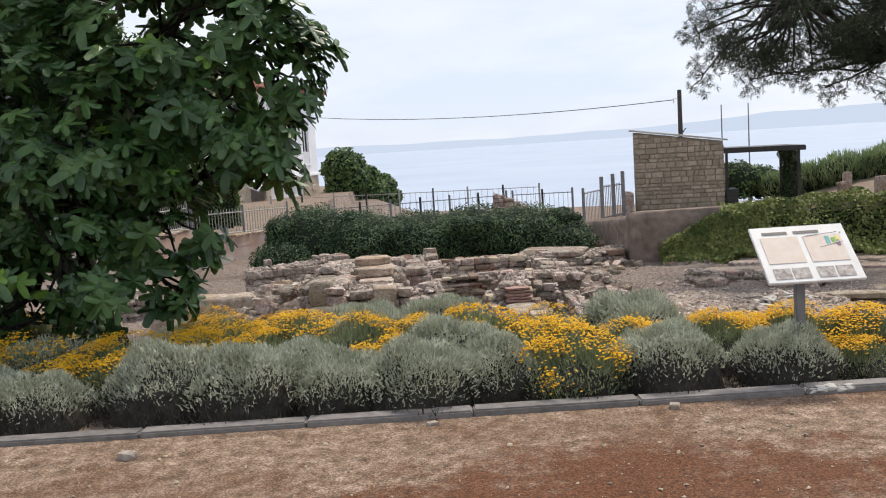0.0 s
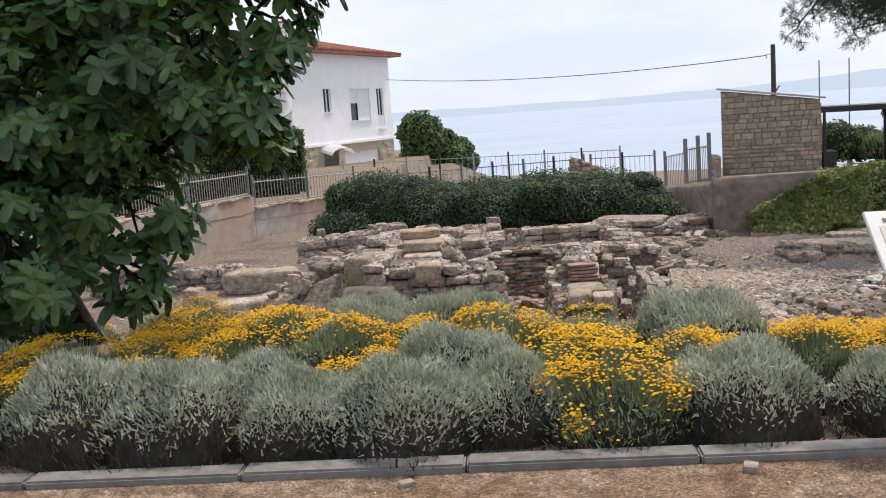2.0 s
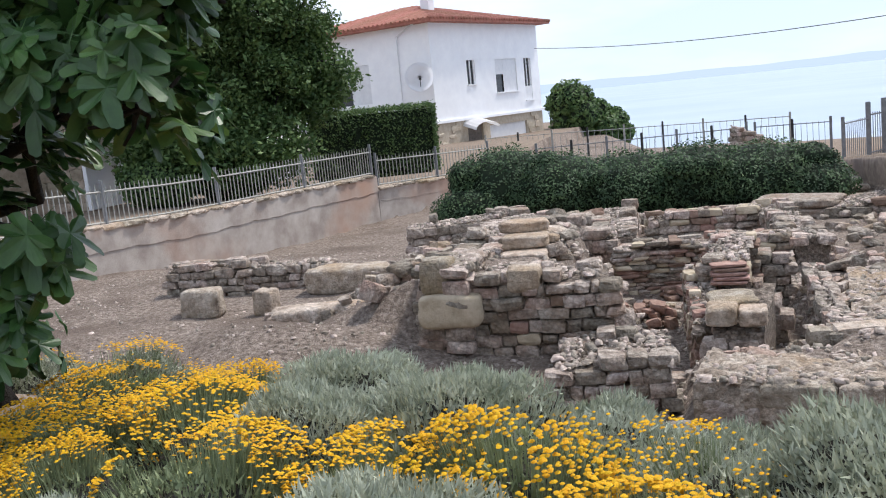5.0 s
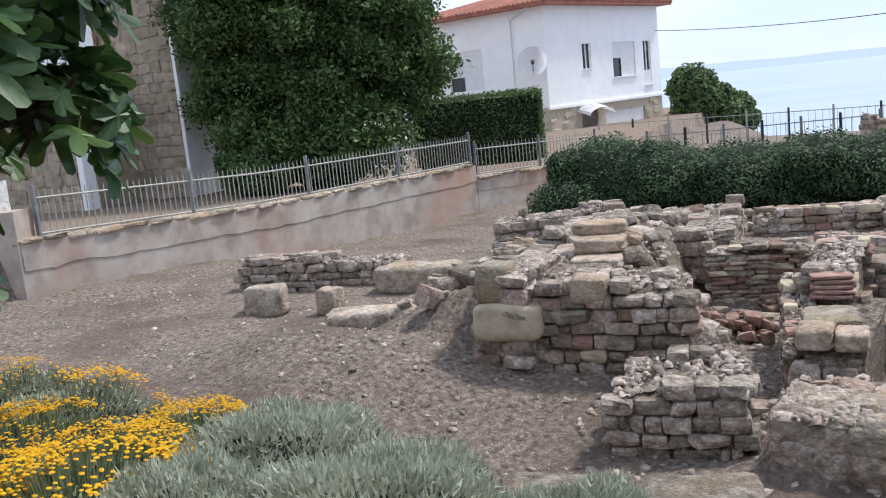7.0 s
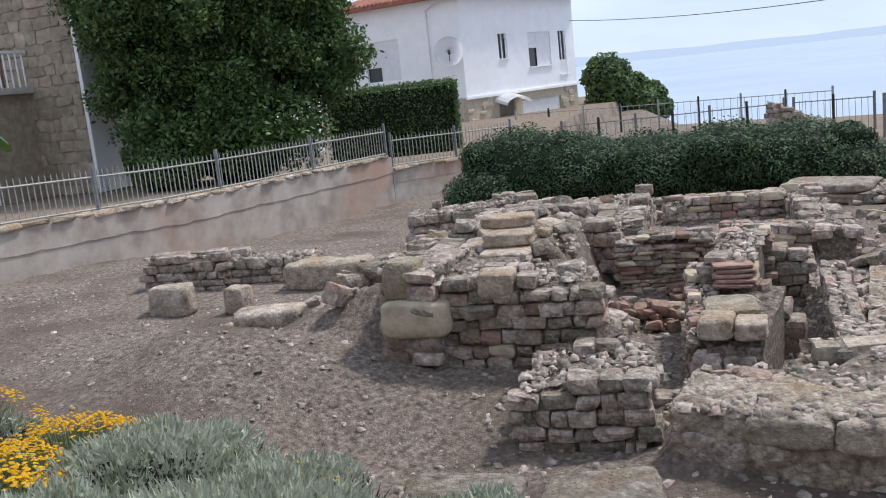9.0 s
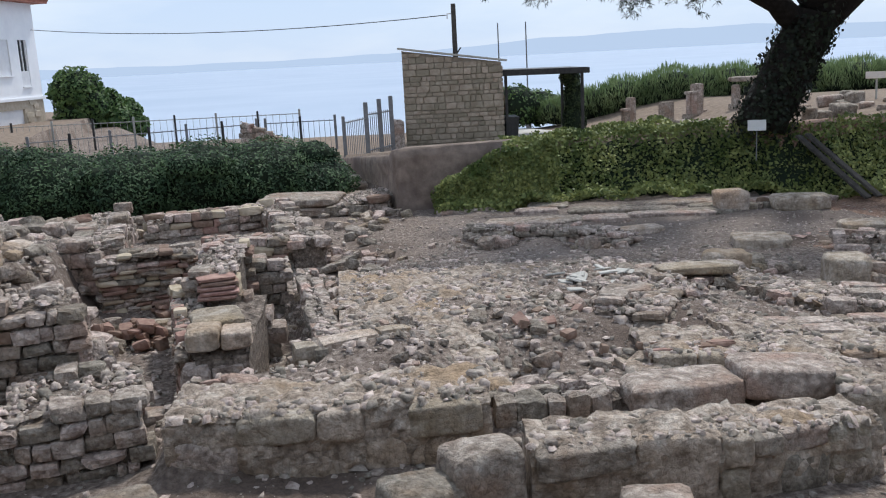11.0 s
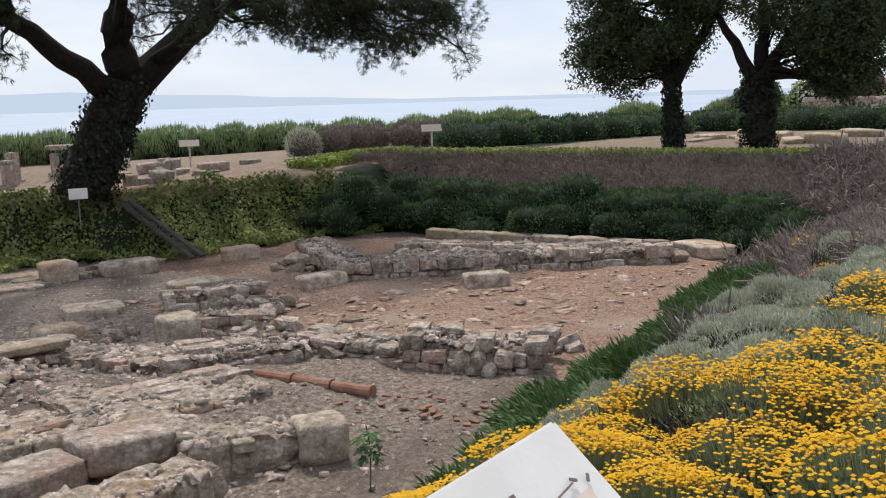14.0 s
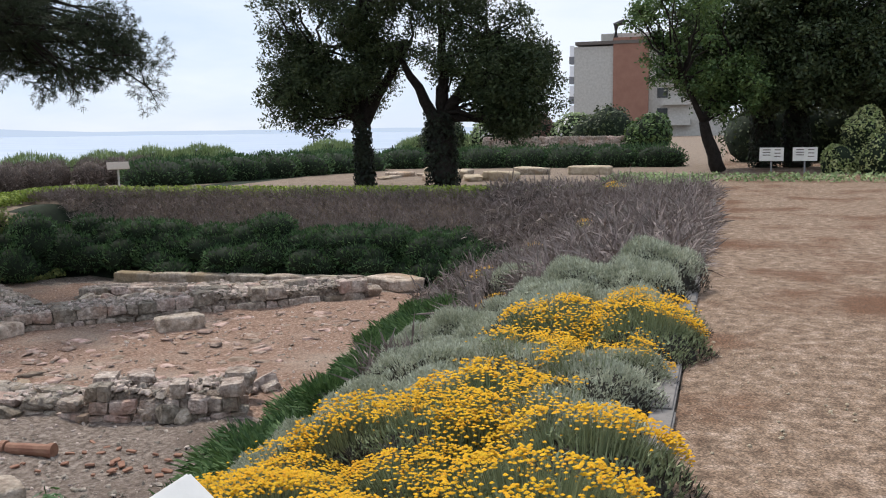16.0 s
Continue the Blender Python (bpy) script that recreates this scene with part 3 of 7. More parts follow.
def wall_run(name, pts, t, base, label):
    """An upright wall along (x, y, top) points, straight down to base."""
    v, f = [], []
    n = len(pts)
    for i, (x, y, z) in enumerate(pts):
        a, b = Vector(pts[max(i - 1, 0)][:2]), Vector(pts[min(i + 1, n - 1)][:2])
        d = (b - a).normalized()
        o = Vector((-d.y, d.x)) * t / 2
        v += [(x - o.x, y - o.y, base), (x + o.x, y + o.y, base), (x + o.x, y + o.y, z), (x - o.x, y - o.y, z)]
    for i in range(n - 1):
        a, b = 4 * i, 4 * i + 4
        f += [(a, b, b + 3, a + 3), (a + 1, a + 2, b + 2, b + 1), (a + 3, b + 3, b + 2, a + 2)]
    f += [(0, 3, 2, 1), (4 * n - 4, 4 * n - 3, 4 * n - 2, 4 * n - 1)]
    return link(name, v, f, M_PLASTER)


def along(y):
    return float(rw_x(y))


def rw_top(y):
    return float(np.interp(y, [14, 17.2, 22.8, 30.5], [-0.12, -0.26, -0.5, -0.56]) if y <= 30.52 else np.interp(y, [30.53, 36], [-0.92, -1.12]))


seg1 = [(along(y), y, rw_top(y)) for y in np.linspace(17.0, 30.5, 15)]
seg2 = [(along(y), y, rw_top(y)) for y in np.linspace(30.55, 35.9, 7)]
w1 = tagged(wall_run("wall_retaining", seg1, 0.28, -2.4, ""), "rendered retaining wall, stained pink and cracked, rough coping", "wall", kind="structure")
w2 = tagged(wall_run("wall_retaining_lower", seg2, 0.28, -2.6, ""), "lower run of tan rendered retaining wall", "wall", kind="structure")
rr = random.Random(9)
for wall, seg in ((w1, seg1), (w2, seg2)):
    y = seg[0][1]
    while y < seg[-1][1] - 0.3:
        ln = rr.uniform(0.35, 0.7)
        ym = y + ln / 2
        piece("coping_stone", rr.choice(STONES), M_ASHLAR, wall, (along(ym) + rr.uniform(-.02, .02), ym, rw_top(ym) + 0.015), (0.38, ln * 1.04, 0.1), (0, 0, -math.degrees(math.atan2(along(ym + .5) - along(ym - .5), 1))))
        y += ln
# rough stone end pier and small wall where the render stops
M_ROUGHCAST = mat("pale_roughcast", [(0.55, 0.54, 0.52), (0.72, 0.71, 0.69), (0.8, 0.79, 0.77)], 9, 0.95, 1.0, 16, bdist=0.05, stain=(0.45, 0.40, 0.35), sscale=1.2)


def slab(name, p0, p1, thick, zb, zt, m, label, step=0.12, amp=0.02, parent=None):
    """A rough-faced upright wall between two plan points."""
    a, b = Vector((*p0, 0)), Vector((*p1, 0))
    d = b - a
    nn_ = Vector((-d.y, d.x, 0)).normalized()
    nu, nz = max(2, int(d.length / step)), max(2, int((zt - zb) / step))
    v, f = [], []
    for side in (0, 1):
        for i in range(nu + 1):
            for j in range(nz + 1):
                q = a + d * (i / nu) + nn_ * thick * side
                z = zb + (zt - zb) * j / nz
                o = noise.noise(Vector((q.x * 5, q.y * 5, z * 5))) * amp
                up = noise.noise(Vector((q.x * 3, q.y * 3, 9))) * amp * (j == nz)
                v.append((q.x + nn_.x * o, q.y + nn_.y * o, z + up))
    w = nz + 1
    k = (nu + 1) * w
    for i in range(nu):
        for j in range(nz):
            q = i * w + j
            f += [(q, q + w, q + w + 1, q + 1), (k + q, k + q + 1, k + q + w + 1, k + q + w)]
        q = i * w + nz
        f.append((q, q + w, k + q + w, k + q))
    for q0 in (0, nu * w):
        f += [(q0 + j, q0 + j + 1, k + q0 + j + 1, k + q0 + j) for j in range(nz)]
    return link(name, v, f, m, parent, label)


tagged(slab("wall_roughcast", (-15.5, 16.4), (-10.62, 17.0), 0.4, -1.9, 0.8, M_ROUGHCAST, ""), "rough white-grey lime-plastered yard wall", "wall", kind="structure")
tagged(slab("wall_end_pier", (-10.62, 16.9), (-10.2, 16.98), 0.5, -1.9, 0.28, M_PLASTER, "", 0.1, 0.012), "smooth rendered pier ending the retaining wall", "pier", kind="structure")
# upper coat of render, ending in a jagged seam
for wall, seg, drop in ((w1, seg1, 0.5), (w2, seg2, 0.42)):
    v, f = [], []
    ys_ = np.linspace(seg[0][1] + 0.02, seg[-1][1] - 0.02, int((seg[-1][1] - seg[0][1]) / 0.09))
    for y in ys_:
        low = drop + 0.07 * noise.noise(Vector((0, y * 1.3, 2))) + 0.04 * noise.noise(Vector((0, y * 6, 5)))
        for off, dz in ((0.13, -low), (0.163, -low + 0.02), (0.156, -0.02), (0.13, -0.01)):
            v.append((along(y) + off, y, rw_top(y) + dz))
    for i in range(len(ys_) - 1):
        for j in range(3):
            q = 4 * i + j
            f.append((q, q + 4, q + 5, q + 1))
    link("upper_render_coat", v, f, M_PLASTER, wall, "cracked upper coat of cement render")


def fence_run(name, y0, y1, up, label, pitch=0.125, post=3.0):
    """Pale iron fence on the wall: posts, two rails, and pointed pickets."""
    n = max(1, round((y1 - y0) / post))
    th = thing(name, (along(y0), y0, rw_top(y0)), label, "fence", "garden fences")
    at0 = Vector((along(y0), y0, rw_top(y0)))
    for i in range(n + 1):
        y = y0 + (y1 - y0) * i / n
        p = Vector((along(y), y, rw_top(y))) - at0
        boxed("post", (0.07, 0.07, up + 0.1), (p.x, p.y, p.z + up / 2 + 0.05), M_METAL, th, bevel=0.006)
    for h in (0.1, up - 0.14):
        bm = bmesh.new()
        ys_ = np.linspace(y0, y1, 2 * n + 1)
        tube(bm, [Vector((along(y), y, rw_top(y) + h)) - at0 for y in ys_], [0.022] * len(ys_), 6)
        part("rail", bm, M_FENCE, th)
    bm = bmesh.new()
    tube(bm, [(0, 0, 0.03), (0, 0, up - 0.07), (0, 0, up)], [0.013, 0.013, 0.002], 5)
    me = bpy.data.meshes.new("picket")
    bm.to_mesh(me)
    bm.free()
    me.materials.append(M_FENCE)
    k = 0
    for y in np.arange(y0 + 0.1, y1 - 0.05, pitch):
        p = Vector((along(y), y, rw_top(y) + 0.02)) - at0
        ob = new("picket", me)
        ob.parent = th
        ob.location = p
    return th


fence_run("iron_fence", 17.5, 30.5, 0.86, "pale grey iron picket fence on the retaining wall")
fence_run("iron_fence", 30.7, 35.9, 0.95, "pale iron picket fence on the lower wall run", pitch=0.15)

# earth-faced wall below the hut terrace
tv, tf = [], []
line = [(6.25, 34.0), (6.2, 29.0), (6.2, 24.7), (7.4, 24.5), (8.0, 24.45), (8.5, 24.4)]
for i in range(60):
    s_ = i / 59 * (len(line) - 1)
    k = min(int(s_), len(line) - 2)
    x, y = [line[k][c] + (line[k + 1][c] - line[k][c]) * (s_ - k) for c in (0, 1)]
    top = float(terrace(x, y)) + 0.04 + (-0.12 if y > 25 else 0)
    for j in range(9):
        z = -2.2 + (top + 2.2) * j / 8
        off = 0.06 * noise.noise(Vector((x * 2, y * 2, z * 3)))
        tv.append((x + off, y - 0.1 + off, z))
    tv.append((x + 0.4, y + 0.4, top))
for i in range(59):
    for j in range(9):
        a = i * 10 + j
        tf.append((a, a + 10, a + 11, a + 1))
M_EARTHW = mat("earth_render", [(0.16, 0.12, 0.098), (0.31, 0.245, 0.20)], 3, 0.95, 0.6, 14, stain=(0.14, 0.11, 0.10), sscale=0.7, bdist=0.03)
tagged(link("wall_terrace", tv, tf, M_EARTHW, smooth=True), "brown earth-rendered wall under the hut terrace", "wall", kind="structure")

# ---- ruins ----


def ruin_wall(label, p0, p1, width, zb, zt, seed, stone=(0.34, 0.2), m=None, ragged=0.3, mixed=0.0, plastered=False, loose=True):
    """A broken masonry wall from p0 to p1 along its front edge, width to its left-hand side: a mortar core with stones set in it."""
    m = m or M_STONE
    rr = random.Random(seed)
    p0, p1 = Vector(p0), Vector(p1)
    d = p1 - p0
    ln = d.length
    ang = math.degrees(math.atan2(d.y, d.x))
    t0, t1 = zt if isinstance(zt, tuple) else (zt, zt)
    th = thing("ruined_wall", (p0.x, p0.y, zb), label, "ruined wall", "ruined walls")
    th.rotation_euler = (0, 0, radians(ang))
    # core
    nl, nw = max(3, int(ln / 0.065)), max(3, int(width / 0.075))
    nh = max(4, int(((max(t0, t1) - zb) / 0.07)))
    v, f = [], []
    ins = 0.03 if not plastered else 0.0
    cell = 3.2 if plastered else 6.0

    def top_at(s):
        return t0 + (t1 - t0) * s - zb + 0.5 * ragged * (noise.noise(Vector((s * ln * 1.4, seed * 3.1, 0))) - 0.15) * 0.5

    ring = []
    for i in range(nl + 1):
        s = i / nl
        row = []
        tt = top_at(s) - (0.05 if not plastered else 0.0)
        pts = [(ins, tt * k / nh, 0, -1) for k in range(nh)] + [(ins + (width - 2 * ins) * k / nw, tt, 1, 0) for k in range(nw + 1)] + [(width - ins, tt * (nh - 1 - k) / nh, 0, 1) for k in range(nh)]
        for a, (yy, zz, top, way) in enumerate(pts):
            x = ins + (ln - 2 * ins) * s
            q = Vector((x + seed * 7.3, yy, zz))
            dd, near = noise.voronoi(q * cell)
            d2, near2 = noise.voronoi(q * 11 + Vector((3, 1, 4)))
            o = 0.05 * (min((dd[1] - dd[0]) * 2.5, 1) - 0.6) * (1.0 if plastered else 0.6) + 0.022 * (min((d2[1] - d2[0]) * 2.5, 1) - 0.5) + 0.03 * noise.noise(near[0] * 5.1) + 0.03 * noise.noise(q * 2.3)
            edge = (nh - 1 - a) if a < nh else (a - nh if a < nh + nw / 2 else 9)
            chip = 0.045 * (edge <= 0) + 0.018 * (edge == 1)
            row.append(len(v))
            v.append((x + 0.02 * noise.noise(q * 6), yy + (o * way if not top else 0) + (chip if a <= nh else 0), zz - (0.15 if zz < 0.05 else 0) + (o if top else 0) - (chip if top else 0)))
        ring.append(row)
    for a, b in zip(ring, ring[1:]):
        for k in range(len(a) - 1):
            f.append((a[k], b[k], b[k + 1], a[k + 1]))
    f.append(tuple(ring[0]))
    f.append(tuple(ring[-1][::-1]))
    link("core", v, f, M_CONGLO if plastered else M_MORTAR, th)
    # stones: course by course on both faces and the ends, then the broken top
    sl, sh = stone
    sl, sh = sl * 0.8, sh * 0.9
    z = 0.0
    tall = max(top_at(k / 10) for k in range(11))
    rows = max(1, round(tall / sh))
    big = m is M_ASHLAR
    while True:
        h = tall / rows * rr.uniform(0.85, 1.15)
        for face in ((0,) if plastered == "front" else (0, 1)) if not plastered else ():
            x = rr.uniform(-0.1, 0.0)
            while x < ln - 0.05:
                l_ = sl * rr.uniform(0.4, 1.6)
                xm = x + l_ / 2
                if xm < ln + 0.05 and z + h * 0.6 < top_at(min(max(xm / ln, 0), 1)) + rr.uniform(-0.08, 0.08):
                    dp = min(0.3, width * 0.48)
                    mm = m
                    if mixed and rr.random() < mixed:
                        mm = M_BRICK if rr.random() < 0.6 else M_TAN
                    yy = dp / 2 - 0.02 if face == 0 else width - dp / 2 + 0.02
                    piece("stone", rr.choice(BLOCKS if big or rr.random() < 0.45 else STONES), mm, th, (xm, yy + rr.uniform(-.03, .03), z + h / 2), (l_ * 0.985, dp * rr.uniform(0.92, 1.1), h * rr.uniform(0.8, 1.04)), (rr.uniform(-4, 4), rr.uniform(-4, 4), rr.uniform(-4, 4)))
                x += l_
        z += h
        if z > tall - 0.3 * tall / rows:
            break
    if plastered:
        # big blocks showing through the face
        x = 0.02
        while x < ln - 0.2:
            l_ = min(sl * rr.uniform(0.6, 1.4), ln - x)
            tp = top_at(min((x + l_ / 2) / ln, 1))
            cut = rr.uniform(0.45, 0.65) * tp
            for z0, z1 in ((0.0, cut), (cut, tp - 0.02)) if rr.random() < 0.5 else ((0.0, tp - 0.02),):
                if rr.random() < 0.4:
                    continue
                piece("block", rr.choice(BIG), M_ASHLAR if rr.random() < 0.7 else M_STONE, th, (x + l_ / 2, 0.11 + rr.uniform(-0.03, 0.03), (z0 + z1) / 2), (l_ * 0.97, 0.26, (z1 - z0) * rr.uniform(0.9, 1.02)), (rr.uniform(-5, 5), rr.uniform(-4, 4), rr.uniform(-5, 5)))
            x += l_
    # loose stones of the top
    n = int(ln * width * 330)
    g = np.random.default_rng(seed)
    xx, yy = g.uniform(0, ln, n), g.uniform(0.02, width - 0.02, n)
    zz = np.array([top_at(a / ln) for a in xx]) - 0.015
    at = np.stack([xx, yy, zz], 1)
    size = 0.01 + 0.06 * g.random(n) ** 3.0
    vv, ff = rubble_mesh(g, at, size)
    if loose:
        o = mesh_np("top_rubble", vv, ff, M_RUBBLE, th)
        o["kind"] = "stuff"
    return th


def block(label, at, size, rz=0.0, m=None, tilt=(0, 0), seed=0, name="stone_block"):
    """A squared block lying free."""
    rr = random.Random(seed + int(at[0] * 100))
    ob = new(name, shared(rr.choice(BIG if max(size) > 0.35 else BLOCKS), m or M_ASHLAR))
    ob.matrix_basis = pose(at[0], at[1], at[2] + size[2] / 2, tilt[0], tilt[1], rz) @ Matrix.Diagonal((*size, 1))
    return tagged(ob, label, "stone block", "loose stone blocks")


LW = "broken rubble-stone wall of grey and tan fieldstone"
# near wall with the big squared block, mound behind it
ruin_wall("high broken fieldstone wall with one large tan block", (-0.9, 13.9), (1.12, 13.98), 0.7, -1.5, (-0.44, -0.52), 11, (0.27, 0.145), ragged=0.12, mixed=0.06)
ruin_wall("stepped end of a broken fieldstone wall", (1.1, 14.05), (1.42, 14.5), 0.6, -1.6, (-0.8, -1.1), 12, (0.26, 0.16), mixed=0.12)
ruin_wall("jagged side of a fieldstone wall", (-1.0, 16.6), (-0.95, 13.9), 0.6, -1.3, (-0.55, -0.3), 13, (0.32, 0.18))
ruin_wall(LW, (-1.3, 22.2), (-1.15, 17.2), 0.8, -1.4, (-0.9, -0.5), 14, (0.4, 0.2))
ruin_wall(LW, (-3.3, 21.6), (-1.2, 22.3), 0.8, -1.5, (-0.95, -0.85), 15, (0.45, 0.2))
ruin_wall(LW, (0.3, 22.6), (0.45, 18.6), 0.7, -1.5, (-0.95, -0.8), 16, (0.4, 0.2))
ruin_wall(LW, (-1.1, 18.9), (0.9, 18.5), 0.5, -1.5, (-0.72, -0.85), 17, (0.42, 0.22))
block("large squared tan block built into the wall", (-0.58, 13.95, -0.99), (0.68, 0.4, 0.36), 2, M_TAN)
block("squared grey block on top of the wall", (-0.73, 14.06, -0.64), (0.34, 0.4, 0.38), 4)
block("squared grey block on top of the wall", (0.22, 14.08, -0.66), (0.36, 0.36, 0.26), 2)
block("flat ashlar step block", (0.02, 15.3, -0.62), (0.56, 0.4, 0.17), 8)
block("flat ashlar step block", (0.0, 15.6, -0.45), (0.56, 0.4, 0.16), 4)
block("flat ashlar step block", (-0.05, 15.9, -0.29), (0.6, 0.35, 0.14), 8)
# low wall by the retaining wall
ruin_wall("low straight fieldstone wall", (-6.1, 17.3), (-3.5, 17.55), 0.45, -1.3, (-0.72, -0.82), 18, (0.3, 0.14))
block("long pale squared block on the earth", (-2.55, 14.95, -1.22), (1.15, 0.42, 0.3), 14)
block("long squared block beside the low wall", (-3.0, 17.3, -1.25), (1.25, 0.5, 0.4), 6)
block("upright squared block on earth", (-4.7, 15.9, -1.25), (0.55, 0.35, 0.42), 8)
block("small squared block on earth", (-3.75, 15.95, -1.25), (0.3, 0.3, 0.36), -8)
# front stub and long near wall
ruin_wall("low stub of layered fieldstone wall", (0.66, 12.62), (1.74, 12.68), 1.2, -1.66, (-1.1, -1.06), 19, (0.26, 0.13))
ruin_wall("low thick wall of large mortared blocks", (1.9, 12.36), (4.32, 11.85), 0.75, -1.66, (-1.13, -1.08), 20, (0.55, 0.34), ragged=0.12, m=M_ASHLAR, plastered=True)
ruin_wall("near wall of large mortared blocks", (4.3, 10.9), (5.75, 10.6), 0.5, -1.66, (-1.12, -1.08), 21, (0.75, 0.5), ragged=0.12, m=M_ASHLAR, plastered=True)
ruin_wall("near wall of large mortared blocks", (5.75, 10.66), (6.9, 10.72), 0.5, -1.66, (-1.14, -1.2), 22, (0.5, 0.34), ragged=0.16, m=M_ASHLAR, plastered=True)
ruin_wall("thick corner of mortared blocks", (7.1, 11.45), (7.95, 11.0), 0.5, -1.66, (-1.3, -1.33), 23, (0.34, 0.22), ragged=0.16, m=M_ASHLAR, plastered=True)
block("large square corner block", (8.16, 10.98, -1.66), (0.44, 0.42, 0.38), -30)
ruin_wall("low mortared ridge of broken wall", (7.8, 11.9), (7.85, 14.0), 0.6, -1.7, (-1.38, -1.34), 71, (0.34, 0.2), ragged=0.22, plastered=True)
ruin_wall("layered fieldstone stump among the ruins", (6.75, 13.75), (7.35, 14.6), 0.75, -1.7, (-1.22, -1.2), 72, (0.3, 0.1), ragged=0.2)
ruin_wall("low mortared ridge of broken wall", (9.35, 13.85), (8.75, 16.0), 0.55, -1.7, (-1.4, -1.36), 73, (0.34, 0.2), ragged=0.22, plastered=True)
ruin_wall("low mortared ridge of broken wall", (6.0, 12.75), (7.3, 12.85), 0.5, -1.7, (-1.42, -1.4), 74, (0.3, 0.2), ragged=0.2, plastered=True)
block("large grey boulder block", (3.55, 10.95, -1.66), (0.5, 0.42, 0.42), 12, M_STONE, (4, 3))
block("squared block of the wall end", (4.0, 11.05, -1.66), (0.5, 0.4, 0.56), 8, M_STONE)
block("pale boulder at the foot of the slope", (1.6, 10.9, -1.5), (0.75, 0.5, 0.42), 5, M_STONE, (6, -5))
block("flat grey boulder below the slope", (0.6, 11.2, -1.5), (0.8, 0.4, 0.26), 3, M_STONE)
block("grey boulder by the yellow flowers", (3.6, 10.2, -1.45), (0.32, 0.3, 0.3), 25, M_STONE)
block("grey boulder by the yellow flowers", (4.75, 10.0, -1.45), (0.42, 0.34, 0.36), -20, M_STONE)
block("grey boulder by the yellow flowers", (2.3, 10.75, -1.5), (0.34, 0.3, 0.34), 40, M_STONE)
# broad eroded lime-and-rubble platforms between the walls
ruin_wall("broad eroded platform of lime mortar and rubble", (3.3, 12.75), (4.75, 12.55), 4.7, -1.8, (-1.27, -1.33), 81, (0.4, 0.3), ragged=0.1, plastered=True)
ruin_wall("low eroded platform of lime mortar and rubble", (4.75, 14.9), (6.2, 14.6), 2.4, -1.8, (-1.32, -1.38), 82, (0.4, 0.3), ragged=0.16, plastered=True)
ruin_wall("low eroded platform of lime mortar and rubble", (6.2, 12.95), (8.9, 12.3), 1.1, -1.75, (-1.36, -1.42), 83, (0.4, 0.3), ragged=0.18, plastered=True)
# covered drain: slabs over a dark gap
ruin_wall("row of grey blocks along an open drain", (4.5, 12.28), (5.6, 12.2), 0.4, -1.66, (-1.38, -1.34), 24, (0.36, 0.26), ragged=0.1)
block("large grey slab over the drain", (6.1, 12.22, -1.56), (0.95, 0.5, 0.26), -4, M_STONE)
block("large grey slab over the drain", (7.0, 12.1, -1.52), (0.85, 0.55, 0.28), -9, M_STONE, (0, 4))
# brick pillar and its neighbours
ruin_wall("narrow pillar wall of pale blocks and red brick", (2.09, 13.95), (2.64, 13.87), 2.2, -1.86, (-1.08, -1.1), 25, (0.3, 0.2), mixed=0.03, ragged=0.04, loose=False)
block("flat cap block of the pillar wall", (2.23, 14.15, -1.12), (0.3, 0.4, 0.2), -6)
block("flat cap block of the pillar wall", (2.53, 14.1, -1.12), (0.28, 0.36, 0.17), -3)
block("flat cap block of the pillar wall", (2.36, 14.75, -1.1), (0.5, 0.6, 0.14), 4)
ruin_wall("raised back of the pillar wall with red brick courses", (2.1, 16.0), (2.62, 15.95), 1.9, -1.86, (-0.82, -0.8), 26, (0.26, 0.11), mixed=0.45, ragged=0.1)
for k in range(5):
    block("flat red brick in the pillar wall", (2.38 + 0.03 * (k % 2), 15.86 + 0.02 * k, -1.08 + 0.05 * k), (0.42, 0.26, 0.042), 3 * k - 6, M_BRICK, name="ancient_brick")
ruin_wall("burnt red brick edge of a sunken furnace", (0.9, 18.2), (2.05, 18.3), 0.5, -1.85, (-0.98, -0.95), 27, (0.3, 0.07), m=M_STONE, mixed=0.55, ragged=0.12)
ruin_wall("crumbling red earth and brick side", (1.85, 16.9), (1.95, 14.6), 0.3, -1.85, (-1.0, -1.2), 28, (0.24, 0.1), mixed=0.5)
ruin_wall("short wall closing the channel", (2.6, 17.75), (3.3, 17.7), 0.5, -1.86, (-1.1, -1.12), 29, (0.3, 0.16))
ruin_wall("low block wall beside the channel", (3.1, 13.98), (4.05, 14.15), 0.4, -1.8, (-1.22, -1.2), 30, (0.5, 0.26), ragged=0.08, m=M_ASHLAR)
ruin_wall(LW, (3.4, 17.6), (3.28, 14.1), 0.25, -1.86, (-1.22, -1.2), 31, (0.4, 0.2), ragged=0.1)
ruin_wall(LW, (2.2, 19.9), (3.4, 19.6), 0.5, -1.75, (-1.15, -1.1), 32, (0.3, 0.14), mixed=0.3)
ruin_wall(LW, (3.35, 24.4), (3.5, 19.6), 0.6, -1.85, (-1.3, -1.2), 33, (0.4, 0.18), mixed=0.1)
ruin_wall("red earth and rubble bank", (1.2, 23.6), (3.4, 23.9), 0.5, -1.85, (-1.3, -1.25), 34, (0.35, 0.15), mixed=0.35)
ruin_wall(LW, (-0.9, 25.4), (2.4, 25.2), 0.5, -1.95, (-1.5, -1.5), 35, (0.4, 0.18))
